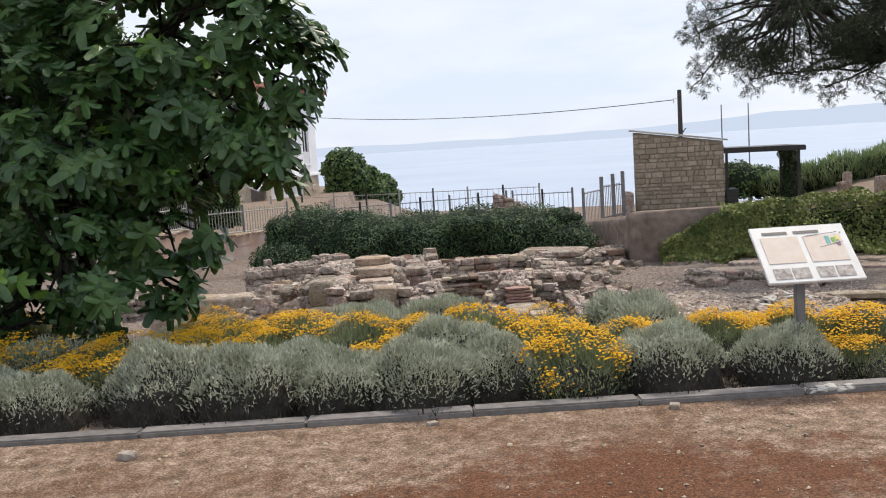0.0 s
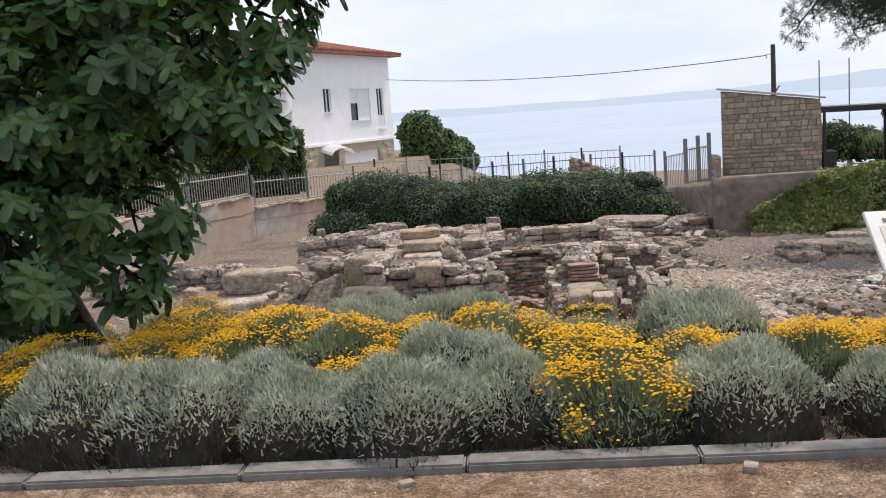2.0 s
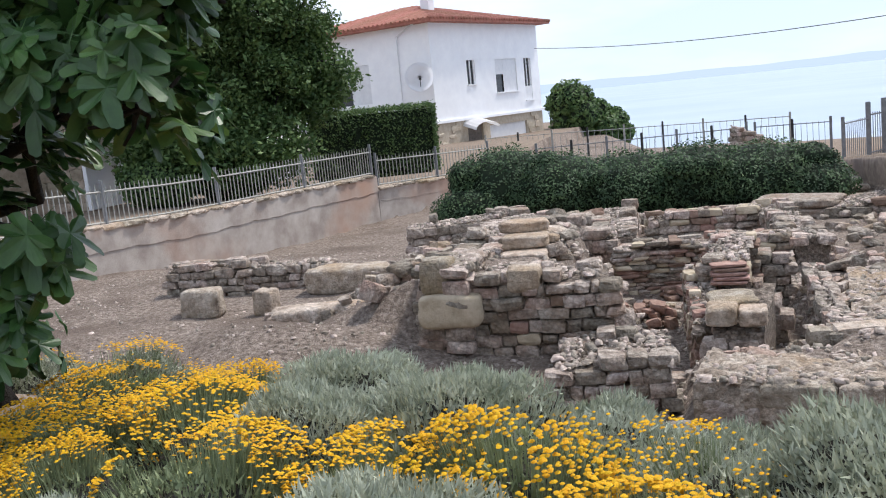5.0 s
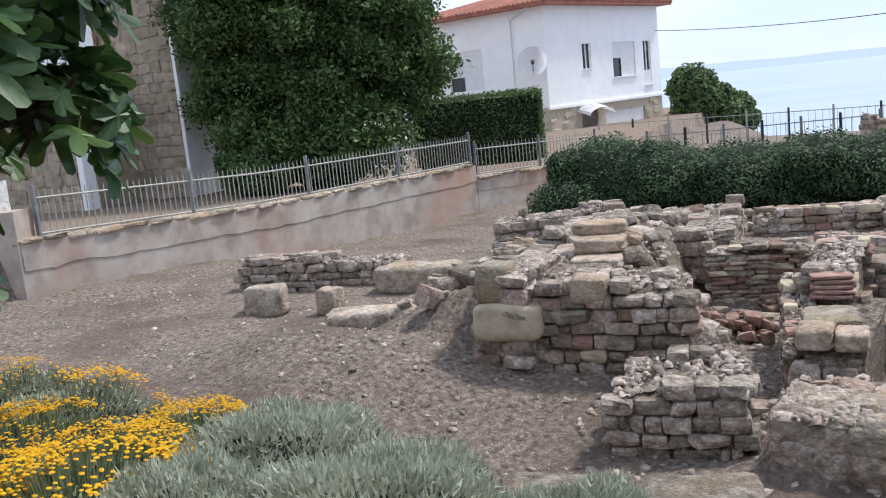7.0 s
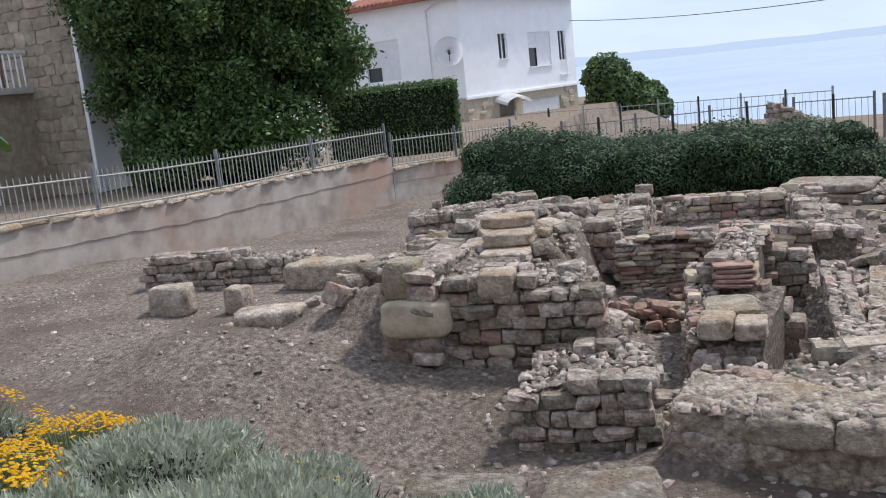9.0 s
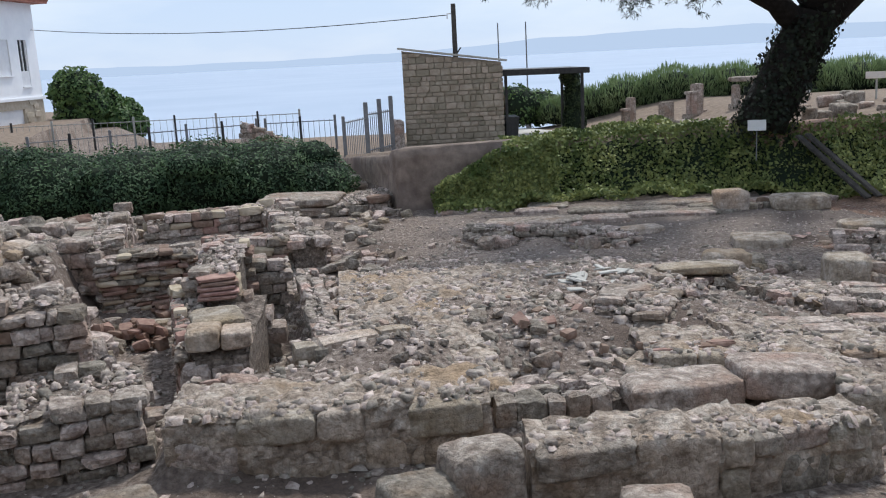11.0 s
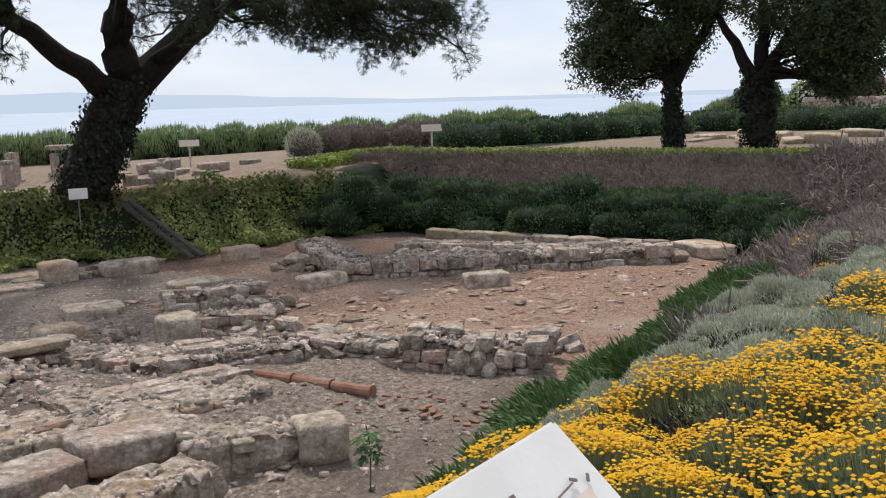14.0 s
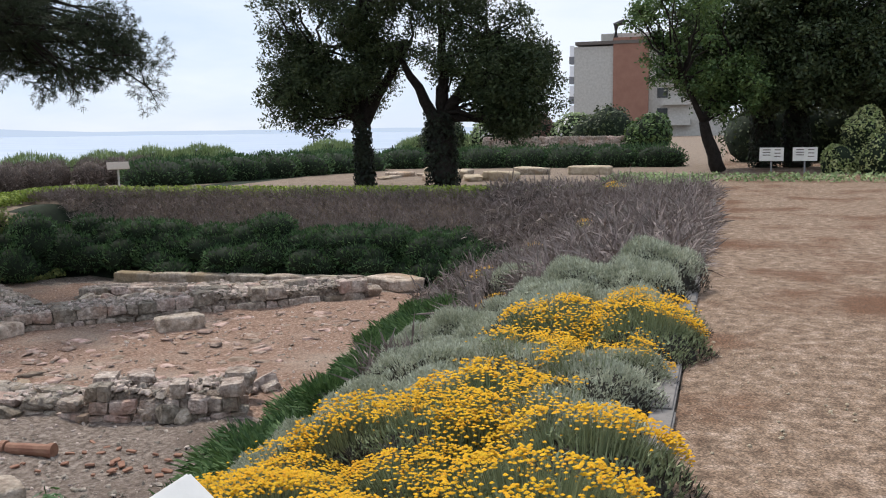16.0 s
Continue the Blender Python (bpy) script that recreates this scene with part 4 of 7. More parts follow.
# stack of large slabs before the dark bush
for k, (dx, wx, h) in enumerate([(0, 2.2, 0.22), (0.05, 2.0, 0.2), (0.1, 1.7, 0.2)]):
    block("stack of broad grey slabs", (4.2 + dx, 25.8, -1.98 + 0.2 * k), (wx, 1.2, h), -25, M_STONE)
block("square slab beside the slab stack", (3.25, 26.0, -1.95), (0.7, 0.7, 0.42), -20, M_STONE)
# rows further in
ruin_wall("low layered stone row", (6.6, 20.7), (7.9, 20.2), 0.5, -1.76, (-1.5, -1.5), 36, (0.3, 0.09))
ruin_wall("low layered stone row", (7.9, 20.3), (8.7, 18.9), 0.5, -1.76, (-1.5, -1.5), 37, (0.3, 0.09))
ruin_wall("round pile of thin layered stones", (6.7, 14.6), (7.7, 14.6), 0.8, -1.6, (-1.25, -1.22), 38, (0.26, 0.07), ragged=0.2)
ruin_wall(LW, (7.3, 15.9), (8.7, 15.5), 0.55, -1.65, (-1.3, -1.32), 39, (0.34, 0.16))
block("long cut bench block", (8.1, 15.5, -1.32), (0.95, 0.35, 0.1), -14)
block("cut block with flat top", (9.0, 16.3, -1.65), (0.6, 0.4, 0.36), -14)
ruin_wall(LW, (8.5, 14.6), (9.9, 13.8), 0.5, -1.62, (-1.36, -1.38), 40, (0.34, 0.14))
ruin_wall("thick rubble wall above the clay pipe", (8.75, 13.75), (10.3, 13.15), 0.55, -1.62, (-1.32, -1.38), 41, (0.34, 0.15))
ruin_wall(LW, (7.3, 13.3), (8.9, 12.9), 0.45, -1.62, (-1.4, -1.42), 42, (0.4, 0.15))
block("pale cubic block among rubble", (10.0, 15.2, -1.68), (0.5, 0.5, 0.44), -20)
ruin_wall(LW, (10.3, 15.3), (11.2, 14.8), 0.45, -1.68, (-1.35, -1.4), 43, (0.34, 0.18))
ruin_wall(LW, (11.2, 16.9), (12.4, 16.2), 0.5, -1.7, (-1.4, -1.35), 44, (0.4, 0.2))
block("flat square grey slab", (10.6, 17.95, -1.74), (0.85, 0.7, 0.22), -25)
block("flat thin slab on the earth", (9.6, 20.1, -1.78), (0.8, 0.4, 0.14), 5)
block("pale greenish flat slab", (12.9, 18.4, -1.76), (0.9, 0.55, 0.18), -22)
block("broad pale slab near the planks", (13.3, 20.8, -1.78), (1.0, 0.6, 0.3), -20)
block("broad pale slab near the planks", (12.1, 21.3, -1.78), (0.6, 0.6, 0.42), -12)
block("small square block on red earth", (15.3, 19.9, -1.8), (0.75, 0.45, 0.36), -22)
block("squared block at the room's corner", (13.75, 16.2, -1.72), (0.85, 0.4, 0.3), -16)
# the room with red earth floor
ruin_wall("low rubble wall of the red-floored room", (10.5, 13.6), (10.6, 12.0), 0.6, -1.66, (-1.42, -1.45), 45, (0.36, 0.14))
ruin_wall("fieldstone corner wall of the red-floored room", (10.62, 12.0), (11.2, 10.5), 0.7, -1.72, (-1.3, -1.32), 46, (0.26, 0.14))
ruin_wall("row of fieldstones edging the red-floored room", (14.1, 16.2), (16.2, 14.2), 0.8, -1.74, (-1.3, -1.34), 47, (0.4, 0.26), ragged=0.3)
ruin_wall("row of fieldstones edging the red-floored room", (16.2, 14.2), (18.4, 11.8), 0.8, -1.74, (-1.34, -1.38), 48, (0.42, 0.26), ragged=0.3)
ruin_wall("heaped fieldstone wall", (15.9, 18.9), (14.5, 16.7), 0.7, -1.78, (-1.3, -1.35), 49, (0.38, 0.2), ragged=0.35)
ruin_wall("rubble band below the kerb blocks", (17.0, 17.2), (19.0, 12.4), 0.5, -1.74, (-1.45, -1.45), 50, (0.4, 0.15), ragged=0.2)
block("pale squared block lying on the red floor", (15.05, 13.75, -1.7), (0.75, 0.36, 0.3), -38)
for k in range(7):
    block("long pale kerb block at the hedge foot", (19.25 + 0.07 * k, 17.6 - 0.86 * k, -1.72), (0.84, 0.34, 0.26), -85)
block("broad pale slab at the end of the kerb row", (19.5, 11.7, -1.66), (0.7, 1.1, 0.26), -30)

# heaps of tumbled stones


def heap(label, x, y, rx, ry, n, s0, s1, seed, m=None, h=0.12):
    """Tumbled stones lying on the ground in an oval."""
    rr = random.Random(seed)
    th = thing("stone_heap", (x, y, float(zg(x, y))), label, "stone heap", "heaps of tumbled stones")
    for _ in range(n):
        a, q = rr.uniform(0, 6.28), math.sqrt(rr.random())
        dx, dy = math.cos(a) * q * rx, math.sin(a) * q * ry
        s = s0 + (s1 - s0) * rr.random() ** 2
        zz = float(zg(x + dx, y + dy)) - float(zg(x, y)) + h * (1 - q) * rr.random() + s * 0.2
        mm = m or (M_STONE if rr.random() < 0.8 else M_ASHLAR)
        if not m and rr.random() < 0.015:
            mm = M_BRICK
        piece("stone", rr.choice(STONES), mm, th, (dx, dy, zz), (s * rr.uniform(0.8, 1.6), s * rr.uniform(0.7, 1.1), s * rr.uniform(0.45, 0.8)), (rr.uniform(-18, 18), rr.uniform(-18, 18), rr.uniform(0, 180)))
    return th


HEAPS = [(-1.7, 15.2, 0.8, 0.9, 40, .4), (-1.9, 16.8, 0.8, 1.0, 36, .25), (-0.3, 16.8, 0.8, 1.1, 42, .1), (-0.2, 19.6, 0.9, 1.2, 36, .1), (-0.4, 21.4, 1.2, 0.8, 30, .1), (-2.2, 20.6, 0.8, 1.2, 26, .1), (0.7, 15.6, 0.45, 0.9, 30, .1), (0.75, 17.2, 0.4, 0.9, 26, .1),
         (1.45, 17.6, 0.4, 0.4, 14, .15), (2.6, 13.1, 0.9, 0.45, 26, .05), (3.6, 13.0, 0.8, 0.6, 24, .05), (3.9, 15.4, 0.6, 0.9, 30, .05), (3.7, 17.0, 0.5, 1.2, 34, .1), (5.1, 13.4, 0.8, 0.7, 34, .05), (5.6, 14.8, 0.9, 0.6, 36, .08), (7.4, 14.9, 0.6, 0.5, 14, .1),
         (8.2, 15.2, 0.9, 0.5, 36, .1), (6.6, 13.3, 0.8, 0.4, 16, .04), (9.3, 14.4, 0.9, 0.5, 40, .12), (10.6, 14.6, 0.8, 0.5, 36, .15), (9.6, 16.4, 0.7, 0.4, 18, .05), (11.8, 15.8, 0.7, 0.6, 34, .2), (10.9, 13.2, 0.5, 0.7, 26, .15),
         (11.2, 11.8, 0.5, 0.9, 34, .12), (11.8, 10.9, 0.6, 0.4, 18, .1), (15.2, 17.6, 0.8, 1.0, 46, .25), (16.6, 15.6, 1.0, 0.9, 44, .12), (17.8, 14.0, 0.9, 1.0, 40, .1), (18.6, 12.6, 0.7, 0.8, 32, .1), (17.4, 16.4, 0.8, 0.9, 30, .1), (6.9, 20.4, 1.0, 0.5, 26, .05), (8.4, 19.3, 0.6, 0.7, 22, .05), (4.5, 19.2, 0.9, 1.6, 44, .08),
         (4.6, 22.3, 0.8, 1.4, 36, .08), (2.7, 21.4, 0.8, 1.2, 34, .12), (1.0, 20.4, 0.6, 1.0, 28, .1), (5.2, 25.4, 0.9, 0.9, 40, .25), (5.6, 24.0, 0.7, 0.6, 28, .12), (1.6, 24.6, 1.4, 0.5, 30, .15), (-1.2, 24.6, 1.2, 0.6, 22, .1), (-3.2, 15.3, 0.7, 0.4, 10, .05), (12.6, 21.6, 0.9, 0.5, 18, .05)]
for k, (x, y, a, b, c, h) in enumerate(HEAPS):
    fine = 2.3 < x < 9 and 12.4 < y < 17.5
    heap("heap of tumbled grey fieldstones among the walls", x, y, a, b, int(c * (0.8 if fine else 1)), 0.05, 0.17 if fine else 0.28, 600 + k, h=h)

for x, y, rx_h, ry_h, c, h in ((1.35, 17.3, 0.5, 0.55, 46, 0.3), (1.75, 17.9, 0.3, 0.3, 20, 0.25), (2.9, 20.6, 0.6, 0.5, 26, 0.1)):
    heap("heap of burnt red brick rubble in the furnace", x, y, rx_h, ry_h, c, 0.05, 0.2, 680 + c, m=M_BRICK, h=h)

# loose rubble over the dig
g = np.random.default_rng(77)
n = 120000
rx_, ry_ = g.uniform(-9, 19, n), g.uniform(9.5, 26, n)
keep = (ry_ > foot(rx_) - 0.2) & (rx_ > rw_x(ry_) + 0.4) & (ry_ < np.interp(rx_, *IVY) - 0.1)
dens = np.array([noise.noise(Vector((a * 0.5, b * 0.5, 9.0))) for a, b in zip(rx_, ry_)])
core = np.exp(-(((rx_ - 4.5) / 5) ** 2 + ((ry_ - 15.5) / 5) ** 2))
keep &= g.uniform(size=n) < 0.16 + 0.8 * core + 0.45 * dens
rx_, ry_ = rx_[keep], ry_[keep]
size = 0.007 + (0.03 + 0.05 * np.exp(-(((rx_ - 5) / 5) ** 2 + ((ry_ - 15.5) / 5) ** 2))) * g.random(len(rx_)) ** 4
at = np.stack([rx_, ry_, zg(rx_, ry_) + rough(rx_, ry_) + size * 0.15], 1)
v, f = rubble_mesh(g, at, size)
tagged(mesh_np("rubble", v, f, M_RUBBLE), "scattered small grey rubble stones over the dig", "rubble", kind="stuff")
# thin flat shards trodden into the red floor
M_SHARD = mat("flat_pink_shards", [(0.25, 0.165, 0.125), (0.44, 0.335, 0.28)], 10, 0.95, 0.6, 40, island=0.35)
n = 900
fx_, fy_ = g.uniform(11.4, 18.4, n), g.uniform(11.2, 18.5, n)
keep = (fy_ < 16.0 - (fx_ - 14) * 0.9 + 1.2 * np.sin(fx_ * 1.7)) & (fy_ > foot(fx_) + 0.1)
fx_, fy_ = fx_[keep], fy_[keep]
at = np.stack([fx_, fy_, zg(fx_, fy_) + rough(fx_, fy_)], 1)
v, f = rubble_mesh(g, at, 0.03 + 0.13 * g.random(len(at)) ** 2)
v[:, 2] = np.repeat(at[:, 2], 8) + (v[:, 2] - np.repeat(at[:, 2], 8)) * 0.25 + 0.006
tagged(mesh_np("floor_shards", v, f, M_SHARD), "flat pinkish stone shards trodden into the red floor", "shards", kind="stuff")
# small pebbles on the gravel path
n = 3600
px_, py_ = g.uniform(-5, 9, n), g.uniform(0.5, 5.6, n)
size = 0.003 + 0.012 * g.random(n) ** 4
v, f = rubble_mesh(g, np.stack([px_, py_, 0.012 + size * 0.2], 1), size)
tagged(mesh_np("pebbles", v, f, M_TAN), "small pale pebbles on the gravel", "pebbles", kind="stuff")
for x, y, s in ((-0.75, 5.3, 0.045), (0.95, 5.55, 0.03), (2.38, 5.58, 0.035), (-1.9, 5.35, 0.03), (1.55, 3.4, 0.05), (0.1, 4.4, 0.025)):
    block("small pale stone on the gravel", (x, y, 0.0), (s * 2.2, s * 1.6, s), 30 * x, M_RUBBLE, name="loose_stone")
# ---- plants ----


def dome_points(g, n, r, h, inner=0.72, low=0.05):
    """Points and outward directions in the skin of a dome."""
    d = unit(np.stack([g.normal(size=n), g.normal(size=n), np.abs(g.normal(size=n)) * 0.9 + low], 1))
    k = g.uniform(inner, 1.0, n)[:, None]
    bumps = 1 + 0.13 * np.sin(5 * d[:, :1] + 3 * d[:, 1:2]) * np.cos(4 * d[:, 1:2] - 2 * d[:, :1])
    return d * k * bumps * np.array([r, r, h]), d


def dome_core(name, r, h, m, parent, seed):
    # solid dark dome: the shade inside the plant put into its colour
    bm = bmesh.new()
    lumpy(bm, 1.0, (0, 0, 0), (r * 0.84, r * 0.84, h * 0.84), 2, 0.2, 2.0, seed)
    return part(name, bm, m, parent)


def sprigs(g, at, way, length, width):
    """Fine leaf sprigs, one pointed triangle each."""
    n = len(at)
    side = unit(np.cross(way, g.normal(size=(n, 3)))) * np.broadcast_to(width, n)[:, None] / 2
    v = np.stack([at - side, at + side, at + way * np.broadcast_to(length, n)[:, None]], 1).reshape(-1, 3)
    return v, np.arange(3 * n).reshape(n, 3)


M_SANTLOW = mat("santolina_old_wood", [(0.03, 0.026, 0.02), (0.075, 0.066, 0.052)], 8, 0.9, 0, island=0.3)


def flower_heads(g, at, r):
    """Button flowers: small six-sided domes."""
    ring = np.array([[math.cos(a), math.sin(a), 0.0] for a in np.arange(6) * math.pi / 3])
    base = np.concatenate([ring, [[0, 0, 0.75]]])
    tri = [[k, (k + 1) % 6, 6] for k in range(6)]
    n = len(at)
    v = base[None] * np.asarray(r)[:, None, None] * (1 + g.uniform(-.1, .1, (n, 7, 3))) + at[:, None]
    f = (np.array(tri)[None] + 7 * np.arange(n)[:, None, None]).reshape(-1, 3)
    return v.reshape(-1, 3), f


def shrub(seed, r, h, leaf, n, heads, label, group, flat=0.5):
    g = np.random.default_rng(seed)
    th = thing("santolina_shrub", (0, 0, -50), label, "shrub", group)
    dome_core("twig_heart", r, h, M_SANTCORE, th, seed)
    p, d = dome_points(g, n, r, h, 0.84, 0.42 if heads else 0.95)
    way = unit(d * 0.6 + np.array([0, 0, 0.6]) + g.normal(size=(n, 3)) * 0.45)
    v, f = sprigs(g, p, way, g.uniform(0.018, 0.046, n), g.uniform(0.008, 0.014, n))
    mesh_np("foliage", v, f, leaf, th)
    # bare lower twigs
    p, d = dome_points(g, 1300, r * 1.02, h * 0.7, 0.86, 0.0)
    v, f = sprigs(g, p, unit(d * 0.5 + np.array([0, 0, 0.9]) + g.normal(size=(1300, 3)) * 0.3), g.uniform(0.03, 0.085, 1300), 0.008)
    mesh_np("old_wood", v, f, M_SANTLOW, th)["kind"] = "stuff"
    if heads:
        # heads stand in loose clusters on straight stems
        nc = max(5, heads // 66)
        cd = unit(np.stack([g.normal(size=nc), g.normal(size=nc), np.abs(g.normal(size=nc)) + 0.75], 1))
        k = g.integers(0, nc, heads)
        hd = unit(cd[k] + g.normal(size=(heads, 3)) * 0.14)
        hd[:, 2] = np.abs(hd[:, 2])
        q = hd * np.array([r, r, h]) * 1.02
        q[:, 2] += 0.09 + 0.03 * np.sin(7.0 * k) + g.normal(size=heads) * 0.012
        v, f = flower_heads(g, q, g.uniform(0.0066, 0.0104, heads))
        mesh_np("flower_mass", v, f, M_FLOWER, th, "bright yellow button flowers")["kind"] = "stuff"
        s = hd * np.array([r, r, h]) * 0.8
        v, f = sprigs(g, s, unit(q - s), np.linalg.norm(q - s, axis=1), 0.006)
        mesh_np("stalk_mass", v, f, M_SANTG, th)["kind"] = "stuff"
    return th


GREY = [shrub(100 + k, 0.42, 0.40, M_SANT, 5600, 0, "rounded silver-grey santolina shrub on the slope", "silver shrubs") for k in range(3)]
GREYF = [shrub(110 + k, 0.42, 0.36, M_SANT, 4400, 260, "silver santolina shrub with sparse yellow buttons", "silver shrubs") for k in range(2)]
YEL = [shrub(120 + k, 0.44, 0.30, M_SANTG, 2600, 900, "green santolina shrub thick with yellow button flowers", "yellow-flowering shrubs") for k in range(4)]
DRYS = []
for k in range(3):
    g = np.random.default_rng(140 + k)
    th = thing("dry_shrub", (0, 0, -50), "dead grey lavender shrub of tangled bare twigs", "shrub", "dead shrubs")
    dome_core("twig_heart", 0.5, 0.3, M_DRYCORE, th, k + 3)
    p, d = dome_points(g, 900, 0.46, 0.28, 0.6)
    way = unit(d * 0.5 + g.normal(size=(900, 3)) * 0.8 + np.array([0, 0, 0.2]))
    v, f = blades(g, p, way, g.uniform(0.1, 0.32, 900), g.uniform(0.006, 0.014, 900), 0.1)
    p, d = dome_points(g, 130, 0.46, 0.28, 0.8)
    v2, f2 = blades(g, p, unit(d * 0.4 + g.normal(size=(130, 3)) * 0.7 + np.array([0, 0, 0.25])), g.uniform(0.25, 0.5, 130), 0.022, 0.15)
    v, f = np.concatenate([v, v2]), np.concatenate([f, f2 + len(v)])
    mesh_np("twig_tangle", v, f, M_DRY, th)
    DRYS.append(th)
M_JUNLIGHT = mat("creeping_juniper_leaf", [(0.045, 0.095, 0.03), (0.11, 0.185, 0.065)], 3, 0.7, 0, island=0.3, trans=0.15)
JUNS = []
for k in range(3):
    g = np.random.default_rng(150 + k)
    th = thing("creeping_juniper", (0, 0, -50), "low creeping juniper with feathery dark green sprays", "shrub", "creeping junipers")
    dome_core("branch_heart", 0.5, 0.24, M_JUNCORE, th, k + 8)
    p, d = dome_points(g, 1500, 0.5, 0.26, 0.7)
    way = unit(d * np.array([1, 1, .4]) + np.array([0.25, 0.3, 0.45]) + g.normal(size=(1500, 3)) * 0.3)
    v, f = blades(g, p, way, g.uniform(0.07, 0.18, 1500), g.uniform(0.014, 0.03, 1500), 0.05)
    mesh_np("spray_mass", v, f, M_JUNLIGHT, th)
    JUNS.append(th)
PROTOS = GREY + GREYF + YEL + DRYS + JUNS


def kind_at(x, y, rr):
    """What grows where in the long bed."""
    n = noise.noise(Vector((x * 0.75, y * 0.9, 4.0)))
    back = y - 5.9
    top = float(foot(x)) - 1.9
    if x > 11.2:
        if x < 17 and y > float(foot(x)) - 1.7:
            return JUNS
        if y > 7.2 and x < 12.8 and rr.random() < 0.5:
            return GREY
        return DRYS if rr.random() < 0.93 else GREYF
    if x > 9.2:
        if y > float(foot(x)) - 1.8:
            return JUNS
        return GREY if n > -0.15 else (GREYF if rr.random() < 0.6 else DRYS)
    if x > 7.4:
        if y > float(foot(x)) - 1.3:
            return JUNS if rr.random() < 0.85 else GREYF
        if back < 0.8:
            return YEL if n > -0.1 else GREYF
        return GREY
    if x > 3.6:
        if y > 8.6:
            return YEL if n > -0.1 else GREYF
        return YEL if n > -0.24 else GREYF
    # bed before the walker
    def within(cx_, cy_, ax_, ay_):
        return ((x - cx_) / ax_) ** 2 + ((y - cy_) / ay_) ** 2 + 0.5 * n < 1

    if within(-1.0, 7.5, 1.2, 0.8) or within(0.3, 6.7, 0.3, 0.5) or within(1.95, 6.45, 0.32, 0.5) or within(0.9, 7.2, 1.0, 0.35) or within(2.3, 6.8, 0.8, 0.28) or within(-0.5, 8.5, 0.8, 0.4):
        return YEL
    if within(-1.2, 11.6, 1.4, 0.7) or within(-4.8, 12.2, 1.5, 0.8) or within(-1.35, 6.75, 1.3, 0.55) or within(3.2, 6.9, 0.5, 0.5):
        return YEL
    if back < 0.5:
        return GREY
    if y > 7.4 and x > 0.9:
        return GREY if n < -0.12 else GREYF
    if y > 7.9:
        return YEL if n > 0.18 else (GREYF if n > -0.25 else GREY)
    if x < -2.2 and n > -0.05:
        return YEL
    return GREYF if n > 0.05 else GREY


rr = random.Random(31)
y = 6.04
row = 0
while y < 12.6:
    x = -9.0 + 0.3 * (row % 2)
    while x < 23.2:
        fx = float(foot(x))
        step = 0.58 if x < 9.5 else 0.72
        if y < fx - 0.55 and not (-2.8 < x < -1.4 and y > 7.6) and (y < 9.3 or x > 9.0 or x < -0.5 or y < fx - 1.2):
            kind = kind_at(x, y, rr)
            src = rr.choice(kind)
            a, b = x + rr.uniform(-.12, .12), y + rr.uniform(-.1, .1) + (0.16 if row == 0 and x < 4.5 else 0)
            s = rr.uniform(0.82, 1.18) * (1.06 if kind is GREY else 1.0)
            if row == 0:
                s *= 0.95
            sz = s * rr.uniform(0.9, 1.12)
            if kind in (YEL, GREYF) and y > 7.2:
                sz *= 0.85
            if 3.6 < x < 10:
                sz *= 0.82
            zz = float(zg(a, b))
            copy_thing(src, pose(a, b, zz - 0.03, rr.uniform(-5, 5) - 8 * (y > 7), rr.uniform(-5, 5), rr.uniform(0, 360)) @ Matrix.Diagonal((s, s, sz, 1)))
        x += step
    y += 0.56
    row += 1
for o in PROTOS:
    for c in list(o.children_recursive) + [o]:
        bpy.data.objects.remove(c)


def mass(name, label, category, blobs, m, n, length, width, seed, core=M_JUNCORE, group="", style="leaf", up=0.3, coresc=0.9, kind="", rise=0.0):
    """A hedge or bush: dark hearts, near-black as painted inner shade, with a skin of small leaves over lumpy blobs,
    each (centre, radii).
    """
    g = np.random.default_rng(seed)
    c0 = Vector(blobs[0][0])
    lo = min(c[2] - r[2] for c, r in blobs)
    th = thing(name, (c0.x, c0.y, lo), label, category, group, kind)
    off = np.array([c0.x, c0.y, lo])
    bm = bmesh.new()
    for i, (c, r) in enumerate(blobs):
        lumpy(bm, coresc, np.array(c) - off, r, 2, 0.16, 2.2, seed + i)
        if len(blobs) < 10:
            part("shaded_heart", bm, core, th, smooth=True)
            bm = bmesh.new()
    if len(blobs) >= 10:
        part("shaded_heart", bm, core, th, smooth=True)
    else:
        bm.free()
    area = np.array([r[0] * r[1] + r[1] * r[2] + r[0] * r[2] for c, r in blobs])
    ks = g.choice(len(blobs), n, p=area / area.sum())
    C, R = np.array([c for c, r in blobs])[ks], np.array([r for c, r in blobs])[ks]
    d = unit(g.normal(size=(n, 3)))
    lump = np.array([noise.noise(Vector(q)) for q in (C + d * R) * 1.7])
    p = C + d * R * (0.93 + 0.2 * lump + g.uniform(-0.1, 0.08, n))[:, None]
    keep = np.ones(n, bool)
    for i, (c, r) in enumerate(blobs):
        keep &= (ks == i) | ((((p - np.array(c)) / np.array(r)) ** 2).sum(1) > 0.72)
    p, d, n = p[keep] - off, d[keep], int(keep.sum())
    if style == "leaf":
        v, f = leaves(g, p, unit(d + g.normal(size=(n, 3)) * 0.6 + np.array([0, 0, up])), g.uniform(length * 0.6, length * 1.3, n), width)
    else:
        way = unit(d * 0.8 + np.array([0, 0, up]) + g.normal(size=(n, 3)) * 0.4)
        v, f = blades(g, p, way, g.uniform(length * 0.6, length * 1.3, n), width)
    mesh_np("foliage", v, f, m, th)
    return th


